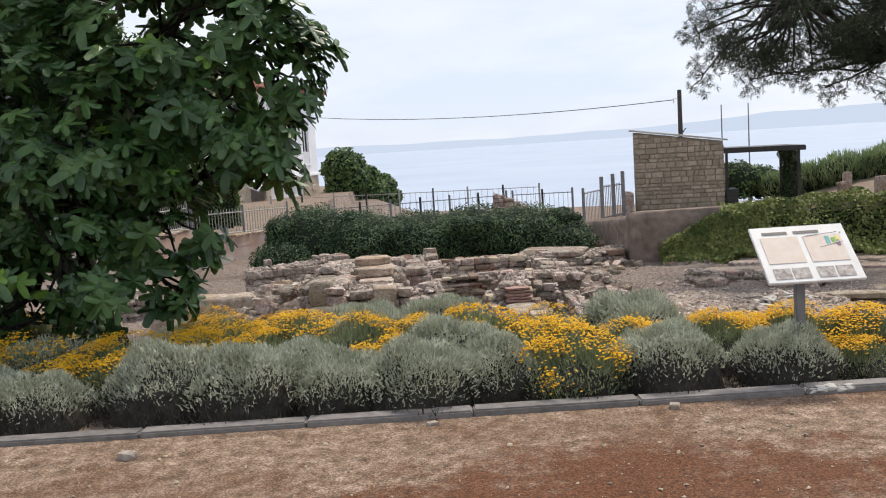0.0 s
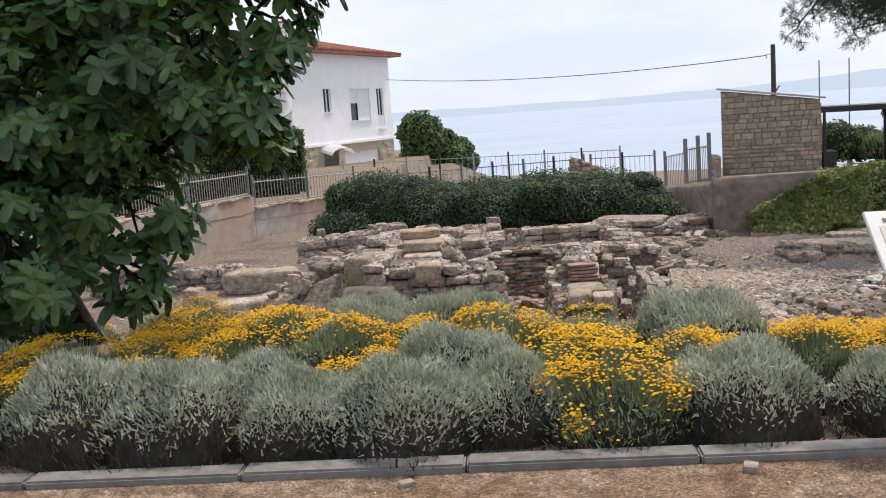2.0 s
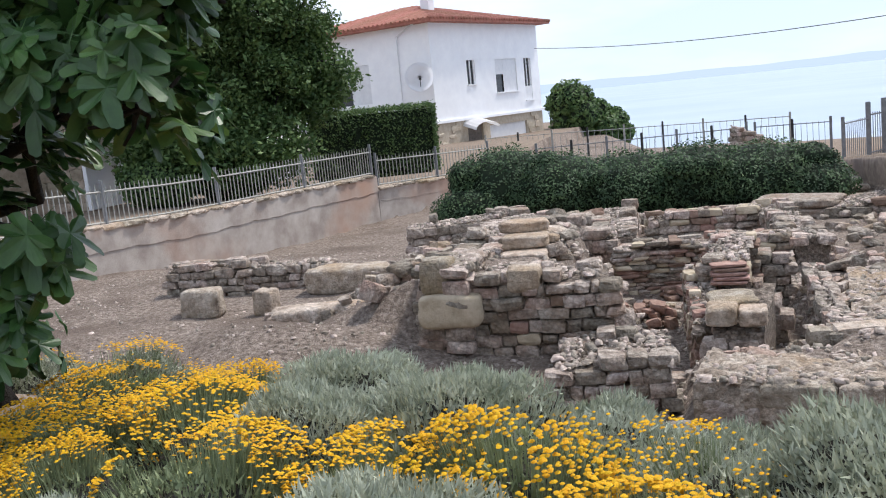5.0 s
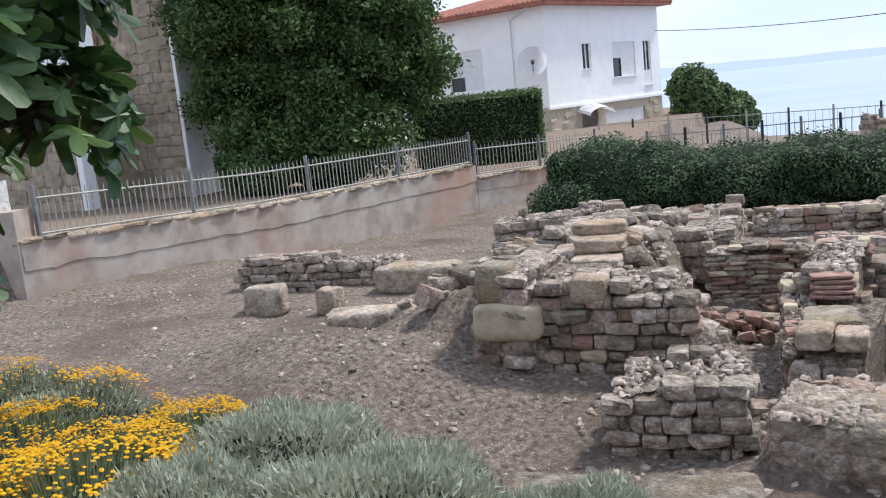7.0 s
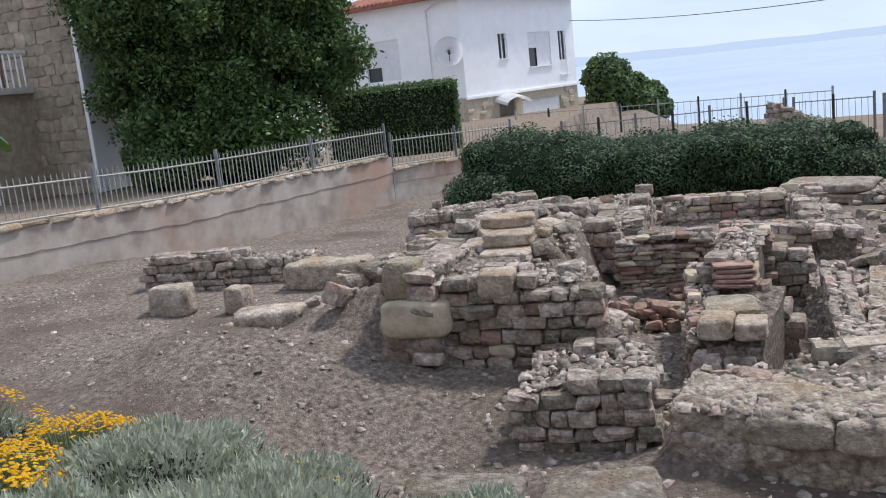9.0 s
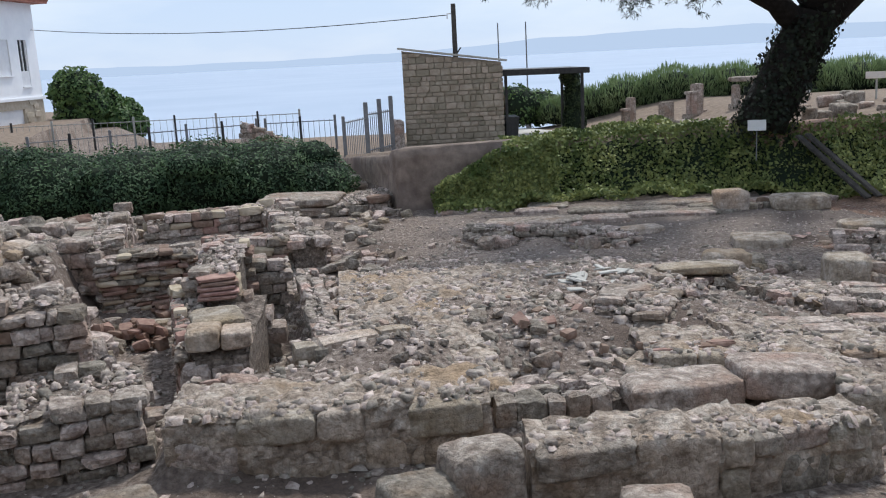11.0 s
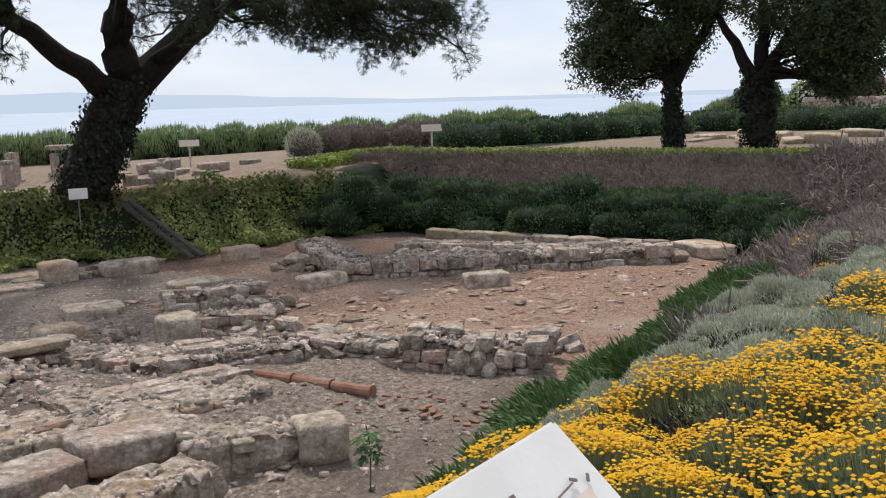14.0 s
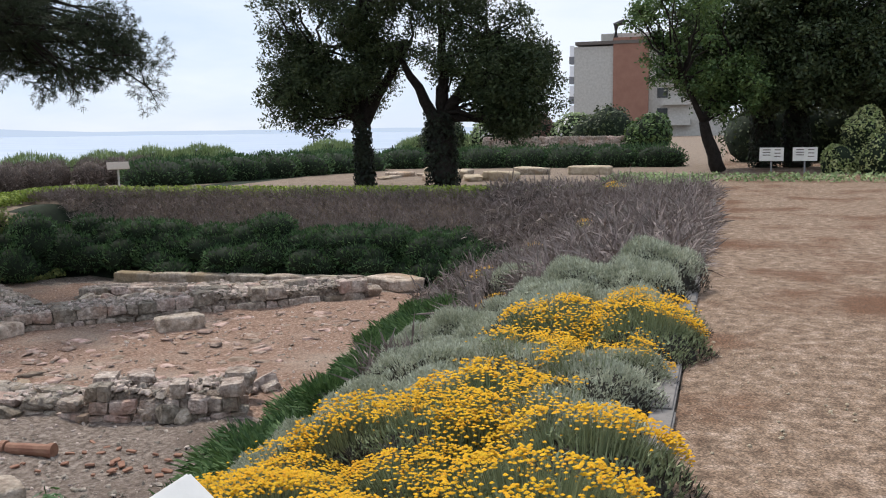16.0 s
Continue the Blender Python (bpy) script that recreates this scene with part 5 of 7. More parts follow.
# dark rounded bush behind the ruins
rr = random.Random(3)
bl = [((-2.6, 28.5, -0.95), (1.5, 1.4, 1.1)), ((-1.0, 28.3, -1.1), (1.6, 1.5, 1.0)), ((0.6, 28.2, -1.1), (1.7, 1.5, 0.9)), ((2.2, 28.2, -1.1), (1.6, 1.5, 0.95)), ((3.7, 28.1, -1.15), (1.5, 1.4, 0.95)), ((4.9, 27.9, -1.4), (1.0, 1.2, 0.75)), ((-3.4, 27.8, -1.5), (1.2, 1.2, 0.8))]
for _ in range(16):
    c_, r_ = rr.choice(bl[:6])
    a = rr.uniform(0, 6.28)
    bl.append(((c_[0] + 0.8 * math.cos(a) * r_[0], c_[1] - 0.75 * abs(math.sin(a)) * r_[1], c_[2] + rr.uniform(0.1, 0.5) * r_[2]), (rr.uniform(.4, .7), rr.uniform(.4, .6), rr.uniform(.25, .4))))
M_BUSH = mat("dark_bush_leaf", [(0.026, 0.055, 0.027), (0.085, 0.14, 0.06)], 2, 0.65, 0, island=0.35, trans=0.15)
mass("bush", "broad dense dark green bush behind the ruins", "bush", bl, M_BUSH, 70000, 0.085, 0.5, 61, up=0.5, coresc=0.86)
mass("yard_shrub", "shady green shrubs behind the iron fence", "shrub", [((-12.0, 27.0, 0.0), (1.2, 0.8, 0.7)), ((-10.6, 28.4, -0.1), (1.4, 0.7, 0.7))], M_LEAF, 9000, 0.11, 0.6, 66)
# ivy bank under the pine
g = np.random.default_rng(62)
n = 42000
ix = g.uniform(6.9, 19.4, n)
iyy = np.interp(ix, *IVY) + g.uniform(-0.45, 2.2, n) * np.where(ix < 13.2, 1.0, 0.75)
lump = np.array([noise.noise(Vector((a * 1.3, b * 1.3, 2.0))) for a, b in zip(ix, iyy)])
iz = zg(ix, iyy) + 0.1 + 0.3 * lump + g.uniform(-0.05, 0.1, n)
cap = np.interp(ix, [6.9, 8.15, 9.03, 11.1, 13], [-1.18, -0.57, -0.46, -0.12, 0.2])
keep = ~((ix > 14.0) & (ix < 15.0) & (np.abs(iyy - np.interp(ix, *IVY)) < 1.4)) | (g.random(n) < 0.6)
keep &= ~((ix > 13.6) & (iyy > np.interp(ix, *IVY) + 1.15))
iyy = iyy - 0.35 * smooth((10.5 - ix) / 2)
keep &= iz < cap + 0.1 * lump
p = np.stack([ix, iyy, iz], 1)[keep]
# trails hanging over the end of the earth wall
hx_ = g.uniform(6.9, 9.6, 9000)
hl = np.array([noise.noise(Vector((a * 2.2, 0, 5.0))) for a in hx_])
hz = -1.8 + g.random(9000) * (np.interp(hx_, [6.9, 8.15, 9.03, 10], [-1.18, -0.57, -0.46, -0.3]) + 0.2 * hl + 1.8)
hn = np.array([noise.noise(Vector((a * 2.5, b * 2.5, 1.0))) for a, b in zip(hx_, hz)])
p = np.concatenate([p, np.stack([hx_, np.interp(hx_, [6.9, 8.5, 9.6], [24.1, 24.05, 23.9]) - 0.25 * (-0.8 - hz) * 0.4 + 0.16 * hn + g.uniform(-.06, .06, 9000), hz], 1)])
th = thing("ivy_bank", (12, 24, -1.7), "thick green ivy covering the bank under the pine", "ivy")
for lo, hi in ((6, 9.2), (9.2, 11.4), (11.4, 13.7), (13.7, 16.2), (16.2, 20)):
    q = p[(p[:, 0] + 0.25 * np.sin(4 * p[:, 2]) >= lo) & (p[:, 0] + 0.25 * np.sin(4 * p[:, 2]) < hi)]
    v, f = leaves(g, q, unit(g.normal(size=(len(q), 3)) * 0.7 + np.array([0, -0.8, 0.6])), g.uniform(0.05, 0.11, len(q)), 0.75)
    mesh_np("ivy_drift", v - np.array([12, 24, -1.7]), f, M_IVY, th)
# dark juniper hedge along the far bank, one plant after another
line = [(18.9, 20.7), (19.7, 19.9), (20.0, 18.6), (20.1, 17.3), (20.2, 16.0), (20.3, 14.7), (20.35, 13.4), (20.4, 12.1), (20.3, 10.9), (20.0, 9.9), (19.5, 9.1)]
for k, (a, b) in enumerate(line):
    up = -0.4 * smooth((11.6 - b) / 2.5)
    q = random.Random(210 + k)
    bl = [((a + 0.35, b + 0.2, -0.98 + up * 0.5), (0.62, 0.95, 0.38))]
    for j in range(7):
        t = j / 6
        bl.append(((a + 0.45 - 0.75 * (1 - t) + q.uniform(-.15, .15), b + q.uniform(-.6, .6), -1.4 + 0.68 * t + up + q.uniform(-.1, .12)), (q.uniform(.35, .55), q.uniform(.4, .65), q.uniform(.22, .36))))
    mass("juniper", "dense dark green spreading juniper on the bank", "juniper", bl, M_JUN, 6500, 0.1, 0.03, 200 + k, group="juniper hedge", style="blade", up=0.4)
# dry lavender strip and lime groundcover along the top of the bank
g = np.random.default_rng(64)
n = 30000
t = g.uniform(0, 1, n)
lx, ly = 20.85 + 1.35 * g.random(n), 7.4 + 14.4 * t
p = np.stack([lx, ly, zg(lx, ly) + g.uniform(0.0, 0.16, n)], 1)
v, f = blades(g, p, unit(g.normal(size=(n, 3)) * 0.5 + np.array([-0.35, 0, 0.75])), g.uniform(0.1, 0.3, n), 0.013, 0.12)
tagged(mesh_np("dry_lavender_strip", v, f, M_DRY), "strip of dry grey-mauve lavender stalks along the bank", "dry lavender", kind="stuff")
n = 20000
lx, ly = 22.05 + 0.9 * g.random(n), 7.6 + 15.4 * g.random(n)
k = g.random(n) < 0.3
lx[k], ly[k] = 19.5 + 4 * g.random(k.sum()), 21.6 + 1.2 * g.random(k.sum())
p = np.stack([lx, ly, zg(lx, ly) + g.uniform(0.02, 0.24, n)], 1)
v, f = leaves(g, p, unit(g.normal(size=(n, 3)) * 0.6 + np.array([-0.3, -0.2, 0.8])), g.uniform(0.05, 0.11, n), 0.7)
tagged(mesh_np("groundcover", v, f, M_LIME), "low lime-green groundcover edging the terrace", "groundcover", kind="stuff")
# cross bed at the end of the gravel path
n = 9000
lx, ly = 24.3 + 4.4 * g.random(n), 5.9 - 11 * g.random(n) ** 1.1
lx = np.where(g.random(n) < 0.7, 24.0 + 5 * g.random(n), lx)
p = np.stack([lx, ly + 2.6, 0.02 + g.uniform(0, 0.2, n)], 1)
p = p[(p[:, 1] > 5.9) | (p[:, 0] > 27.6)]
v, f = leaves(g, p, unit(g.normal(size=(len(p), 3)) * 0.6 + np.array([-0.2, 0, 0.8])), g.uniform(0.06, 0.13, len(p)), 0.6)
tagged(mesh_np("groundcover", v, f, M_TAMA), "grey-green groundcover in the cross bed", "groundcover", kind="stuff")


def grow(rr, a, b, r0, r1, n=6, wob=0.12):
    """Bent limb points and radii from a to b."""
    a, b = Vector(a), Vector(b)
    ln = (b - a).length
    pts = [a + (b - a) * (k / n) + Vector((rr.uniform(-1, 1), rr.uniform(-1, 1), rr.uniform(-1, 1))) * wob * ln / n * (0 < k < n) for k in range(n + 1)]
    return pts, [r0 + (r1 - r0) * k / n for k in range(n + 1)]


def tree(name, label, category, base, limbs, clumps, m, n, size, aspect, seed, style="leaf", ivy=0, spread=1.0, droop=0.0, group="trees"):
    """Trunk and limbs, each (start, end, radius, end radius); clumps of leaves, each (centre, radii)."""
    g = np.random.default_rng(seed)
    rr = random.Random(seed)
    th = thing(name, base, label, category, group)
    off = Vector(base)
    bm = bmesh.new()
    for k, (a, b, r0, r1) in enumerate(limbs):
        pts, rad = grow(rr, Vector(a) - off, Vector(b) - off, r0, r1)
        if k == 0:
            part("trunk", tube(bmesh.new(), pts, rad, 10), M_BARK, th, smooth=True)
        else:
            tube(bm, pts, rad, 7)
    C, R = np.array([c for c, r in clumps], float), np.array([r for c, r in clumps], float)
    # twigs from the nearest limb end into each clump
    ends = [Vector(b) for a, b, r0, r1 in limbs] or [off]
    sub = []
    for c, r in zip(C, R):
        e = min(ends, key=lambda q: (q - Vector(c)).length)
        pts, rad = grow(rr, e - off, Vector(c) - off, 0.05, 0.015, 4, 0.3)
        tube(bm, pts, rad, 5)
        for _ in range(3):
            d = unit(g.normal(size=3))
            q = Vector(c + d * r * 0.8)
            pts, rad = grow(rr, Vector(c) - off, q - off, 0.018, 0.006, 3, 0.3)
            tube(bm, pts, rad, 4)
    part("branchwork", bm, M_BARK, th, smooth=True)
    vol = R.prod(1) ** (2 / 3)
    tuft = max(1, n // 14)
    ks = g.choice(len(C), tuft, p=vol / vol.sum())
    d = unit(g.normal(size=(tuft, 3)))
    rad = g.random(tuft) ** 0.4
    tc_ = C[ks] + d * R[ks] * rad[:, None]
    per = 14
    if style == "leaf":
        p = np.repeat(tc_, per, 0) + g.normal(size=(tuft * per, 3)) * size * 0.9 * spread
        nm = unit(g.normal(size=(len(p), 3)) * 0.8 + np.array([0, 0, 0.7]))
        v, f = leaves(g, p - np.array(base), nm, g.uniform(size * 0.6, size * 1.3, len(p)), aspect)
    else:
        p = np.repeat(tc_, per, 0) + g.normal(size=(tuft * per, 3)) * size * 0.12
        dd = np.repeat(unit(d + np.array([0, 0, 0.3 - droop])), per, 0)
        way = unit(dd * 0.5 + g.normal(size=p.shape) * 0.75)
        v, f = blades(g, p - np.array(base), way, g.uniform(size * 0.6, size * 1.3, len(p)), aspect, droop * 0.3)
    mesh_np("crown", v, f, m, th)
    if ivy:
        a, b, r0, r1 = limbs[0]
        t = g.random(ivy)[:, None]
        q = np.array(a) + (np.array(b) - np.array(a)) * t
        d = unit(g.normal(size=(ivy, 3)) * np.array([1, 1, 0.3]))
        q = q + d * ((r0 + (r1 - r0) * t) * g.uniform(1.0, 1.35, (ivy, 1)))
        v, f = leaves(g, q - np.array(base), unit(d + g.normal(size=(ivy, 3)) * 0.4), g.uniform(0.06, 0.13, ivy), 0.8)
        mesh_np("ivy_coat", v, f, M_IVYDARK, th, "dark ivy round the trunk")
    return th


def scatter_clumps(seed, blobs, n, r):
    """Clumps spread through the skins of larger blobs."""
    g = np.random.default_rng(seed)
    out = []
    for c, R in blobs:
        for _ in range(n):
            d = unit(g.normal(size=3))
            d[2] = d[2] * 0.9 + 0.1
            q = np.array(c) + d * np.array(R) * g.uniform(0.55, 1.0)
            s = r * g.uniform(0.7, 1.3)
            out.append((tuple(q), (s, s, s * 0.7)))
    return out


# leaning pine with ivy-clad trunk
B = (13.9, 23.1, -0.4)
limbs = [(B, (15.0, 22.9, 1.9), 0.54, 0.5), ((14.7, 22.9, 1.7), (12.4, 22.6, 3.1), 0.28, 0.17), ((12.4, 22.6, 3.1), (9.6, 21.8, 4.6), 0.13, 0.05), ((15.0, 22.9, 1.8), (14.9, 22.8, 4.2), 0.42, 0.26), ((14.9, 22.8, 4.2), (14.2, 22.3, 6.8), 0.2, 0.06),
         ((15.1, 22.9, 1.8), (17.0, 22.2, 3.5), 0.4, 0.22), ((17.0, 22.2, 3.5), (19.6, 20.2, 4.4), 0.16, 0.05), ((15.6, 22.6, 2.4), (16.6, 19.6, 4.2), 0.16, 0.05), ((14.8, 22.6, 3.2), (12.8, 19.5, 4.8), 0.14, 0.05), ((17.0, 22.2, 3.5), (18.6, 23.6, 4.8), 0.1, 0.04)]
blobs = [((9.3, 21.3, 4.2), (2.4, 2.2, 1.2)), ((12.4, 20.2, 4.7), (2.4, 2.4, 1.1)), ((14.3, 22.4, 6.2), (4.2, 3.8, 1.5)), ((16.6, 19.2, 4.3), (2.2, 2.6, 1.2)), ((19.6, 20.6, 4.3), (2.6, 2.4, 1.1)), ((17.6, 17.6, 3.6), (1.3, 1.6, 0.8)), ((11.0, 23.6, 4.4), (2.4, 2.0, 1.1)), ((18.6, 23.8, 4.9), (2.4, 2.0, 1.2))]
cl_ = scatter_clumps(71, [((c[0], c[1], c[2] - 0.55), R) for c, R in blobs], 30, 0.46)
g = np.random.default_rng(72)
for _ in range(34):
    c, R = blobs[g.integers(0, 8)]
    a = g.uniform(0, 6.28)
    q = np.array(c) + np.array([math.cos(a) * R[0], math.sin(a) * R[1], -R[2] * g.uniform(0.9, 1.7)]) * 0.95
    cl_.append((tuple(q), (0.4, 0.4, 0.55)))
tree("pine_tree", "leaning dark pine with ivy-clad forked trunk", "tree", B, limbs, cl_, M_PINE, 260000, 0.105, 0.012, 70, style="needle", ivy=3000, droop=0.35)
# two ivy-trunked evergreen trees beyond the bank
for k, (bx, by, fx_, fy_, R, zc) in enumerate(((26.2, 15.0, 25.9, 15.9, 2.1, 3.7), (26.2, 12.75, 26.1, 12.0, 2.1, 3.8))):
    B = (bx, by, -0.1)
    limbs = [(B, (bx, by + 0.1, 1.9), 0.38 if k else 0.25, 0.32 if k else 0.18), ((bx, by, 1.5), (bx - 0.2, by + 1.3, 3.6), 0.2, 0.06), ((bx, by, 1.7), (bx + 0.2, by - 1.3, 3.8), 0.2, 0.06), ((bx, by, 1.8), (bx, by, 5.0), 0.2, 0.05)]
    blobs = [((fx_, fy_, zc), (R, R * 0.85, 2.0)), ((bx, by, zc + 1.6), (R * 0.9, R * 0.9, 1.5)), ((bx + 0.3, by - 1.2 + 1.8 * (1 - k), 3.2), (1.7, 1.5, 1.3)), ((bx, by + (1.5 if k == 0 else -1.9), 2.5), (1.1, 1.2, 1.1))]
    if k:
        blobs += [((26.1, 11.0, 2.9), (1.2, 1.0, 1.4)), ((26.1, 10.9, 1.9), (0.8, 0.7, 0.7))]
    tree("evergreen_tree", "broad dark evergreen tree with ivy on its trunk", "tree", B, limbs, scatter_clumps(80 + k, blobs, 26, 0.62), M_OAK, 84000, 0.085, 0.55, 82 + k, ivy=1600)
# trees by the end of the path
B = (33.5, 5.75, 0.0)
tree("small_tree", "small leaning tree with olive-green crown", "tree", B, [(B, (33.3, 6.25, 1.6), 0.24, 0.16), ((33.3, 6.25, 1.6), (33.0, 6.9, 3.0), 0.12, 0.05), ((33.3, 6.25, 1.6), (33.8, 5.6, 3.2), 0.12, 0.05)], scatter_clumps(90, [((33.3, 6.5, 3.4), (1.6, 1.7, 1.4)), ((33.6, 7.0, 4.8), (1.8, 1.9, 1.4)), ((33.5, 5.6, 2.6), (1.2, 1.3, 0.9))], 24, 0.45), M_LEAF, 18000, 0.12, 0.55, 91)
for k, (bx, by, s) in enumerate(((36.5, 4.3, 1.0), (36.8, 3.2, 1.1), (38.0, 0.2, 1.2))):
    B = (bx, by, 0.0)
    tree("shade_tree", "tall dark shade tree with ivy-covered trunk", "tree", B, [(B, (bx, by + 0.1, 2.2), 0.42 * s, 0.3), ((bx, by, 2.0), (bx, by + 1.6, 4.6), 0.2, 0.07), ((bx, by, 2.0), (bx - 0.3, by - 1.8, 4.6), 0.2, 0.07), ((bx, by, 2.2), (bx, by, 6.4), 0.2, 0.06)],
         scatter_clumps(95 + k, [((bx - 0.4, by + 1.2, 5.0), (2.6, 2.6, 2.0)), ((bx - 0.6, by - 1.6, 4.6), (2.6, 2.6, 2.0)), ((bx, by, 7.2), (2.8, 2.8, 1.6)), ((bx - 1.0, by - 0.2, 3.0), (2.2, 2.4, 1.2)), ((bx - 1.2, by + 1.6, 3.2), (1.6, 1.6, 1.2))], 30, 0.65), M_OAK, 52000, 0.15, 0.6, 98 + k, ivy=1800)
# tree behind the garden fence
B = (-11.6, 29.6, -0.8)
tree("garden_tree", "dense green garden tree behind the iron fence", "tree", B, [(B, (-11.6, 29.6, 1.2), 0.16, 0.12), ((-11.6, 29.6, 0.4), (-13.4, 28.8, 3.0), 0.09, 0.04), ((-11.6, 29.6, 0.6), (-9.8, 30.4, 3.0), 0.09, 0.04), ((-11.6, 29.6, 1.0), (-11.4, 29.4, 4.8), 0.1, 0.04)],
     scatter_clumps(101, [((-11.4, 29.4, 3.4), (2.6, 2.4, 2.4)), ((-12.9, 28.4, 2.4), (1.5, 1.6, 1.9)), ((-9.9, 30.2, 2.6), (2.0, 1.8, 2.0)), ((-11.2, 29.4, 5.8), (2.6, 2.4, 1.6)), ((-11.9, 28.0, 0.9), (2.2, 1.4, 1.2)), ((-10.2, 28.6, 0.5), (1.9, 1.2, 1.0)), ((-11.6, 28.6, 5.4), (2.4, 2.0, 2.0)), ((-11.2, 29.2, 1.8), (2.4, 1.6, 1.6)), ((-11.4, 29.4, 3.6), (2.0, 1.5, 1.8)), ((-13.4, 27.8, 4.4), (1.3, 1.4, 1.6)), ((-9.6, 30.2, 4.4), (1.9, 1.8, 1.6)), ((-8.9, 30.4, 2.6), (1.6, 1.5, 1.6))], 30, 0.6), M_LEAF, 170000, 0.16, 0.5, 102)

# fig tree by the bed: big lobed leaves
FIGS = []
for k in range(3):
    rr = random.Random(300 + k)
    lobes = [(-118, 0.34), (-62, 0.44), (0, 0.58), (62, 0.44), (118, 0.34)]
    out_ = [(0.0, -0.08)]
    for a, r in lobes:
        r *= rr.uniform(0.9, 1.1)
        a = radians(a)
        for da, f_ in ((-0.26, 0.62), (-0.12, 0.95), (0.0, 1.0), (0.12, 0.95), (0.26, 0.62)):
            w = da * 0.66 / r
            out_.append((math.sin(a + w) * r * f_, math.cos(a + w) * r * f_ + 0.1))
        if a < radians(100):
            b = a + radians(30)
            out_.append((math.sin(b) * 0.18, math.cos(b) * 0.18 + 0.1))
    v = [(0, 0.1, 0.0)] + [(a, b, -0.35 * (a * a + max(b - 0.15, 0) ** 2) + 0.05 * math.sin(9 * a)) for a, b in out_]
    v.append((0, -0.5, 0.08))
    v += [(0.012, -0.08, 0.0), (-0.012, -0.08, 0)]
    nn = len(out_)
    fc = [(0, i + 1, (i + 1) % nn + 1) for i in range(nn)] + [(nn + 1, nn + 2, nn + 3)]
    FIGS.append((np.array(v), fc))
fig = thing("fig_tree", (-2.0, 8.7, -0.7), "spreading fig tree with big lobed dark green leaves", "tree", "trees")
FO = np.array([-2.0, 8.7, -0.7])
rr = random.Random(33)
part("trunk", tube(bmesh.new(), [(0, 0, -0.1), (0.1, 0.1, 0.5), (-0.1, 0.0, 1.1), (-0.25, 0.05, 2.0)], [0.13, 0.11, 0.09, 0.06], 9), M_BARK, fig, smooth=True)
fblobs = [((-2.7, 8.5, 1.9), (1.5, 1.1, 1.7)), ((-1.2, 8.4, 2.75), (0.95, 0.85, 0.85)), ((-0.66, 8.1, 2.1), (0.5, 0.42, 0.36)), ((-2.0, 7.8, 0.95), (0.66, 0.45, 0.7)), ((-3.8, 9.0, 1.6), (1.4, 1.2, 1.4)), ((-1.9, 8.6, 3.7), (1.5, 1.2, 0.9)), ((-0.75, 8.3, 3.3), (0.7, 0.7, 0.5)), ((-0.4, 8.1, 1.75), (0.32, 0.36, 0.22)), ((-3.0, 8.0, 0.55), (1.0, 0.7, 0.6)), ((-1.7, 7.95, 1.75), (0.7, 0.5, 0.8)), ((-2.7, 7.85, 0.4), (0.7, 0.35, 0.45)), ((-0.35, 8.2, 2.6), (0.5, 0.5, 0.6)), ((-3.2, 8.2, 2.6), (1.2, 1.0, 1.2)), ((-3.0, 8.1, 0.9), (1.2, 0.5, 0.9)), ((-2.0, 7.9, 1.6), (0.8, 0.45, 0.9)), ((-1.5, 8.0, 2.3), (0.8, 0.5, 0.7)), ((-0.2, 8.1, 2.32), (0.32, 0.36, 0.32)), ((-0.12, 8.1, 1.95), (0.26, 0.26, 0.16)), ((-0.34, 8.1, 1.52), (0.28, 0.28, 0.2)), ((-1.25, 8.05, 1.2), (0.36, 0.4, 0.5)), ((-1.3, 8.0, 0.7), (0.3, 0.35, 0.45)), ((-0.85, 8.1, 1.75), (0.36, 0.4, 0.4))]
bm = bmesh.new()
for c, r in fblobs:
    pts, rad = grow(rr, (-0.22, 0.04, 1.8), Vector(c) - Vector(FO), 0.045, 0.016, 5, 0.4)
    tube(bm, pts, rad, 6)
    for _ in range(6):
        d = Vector((rr.gauss(0, 1), rr.gauss(0, 1), rr.gauss(0, 1))).normalized()
        q = Vector(c) - Vector(FO)
        pts, rad = grow(rr, q, q + Vector((d.x * r[0], d.y * r[1], d.z * r[2])) * 0.9, 0.016, 0.008, 3, 0.3)
        tube(bm, pts, rad, 5)
part("branchwork", bm, M_BARK, fig, smooth=True)
vs, fs, base_i = [], [], 0
fig_me = []
for (v, fc) in FIGS:
    for m in (M_FIG, M_FIGNEW):
        me = bpy.data.meshes.new("leaf")
        me.from_pydata([tuple(map(float, q)) for q in v], [], fc)
        me.materials.append(m)
        fig_me.append(me)
g = np.random.default_rng(34)
area = np.array([r[0] * r[1] * r[2] for c, r in fblobs]) ** (2 / 3)
count = 0
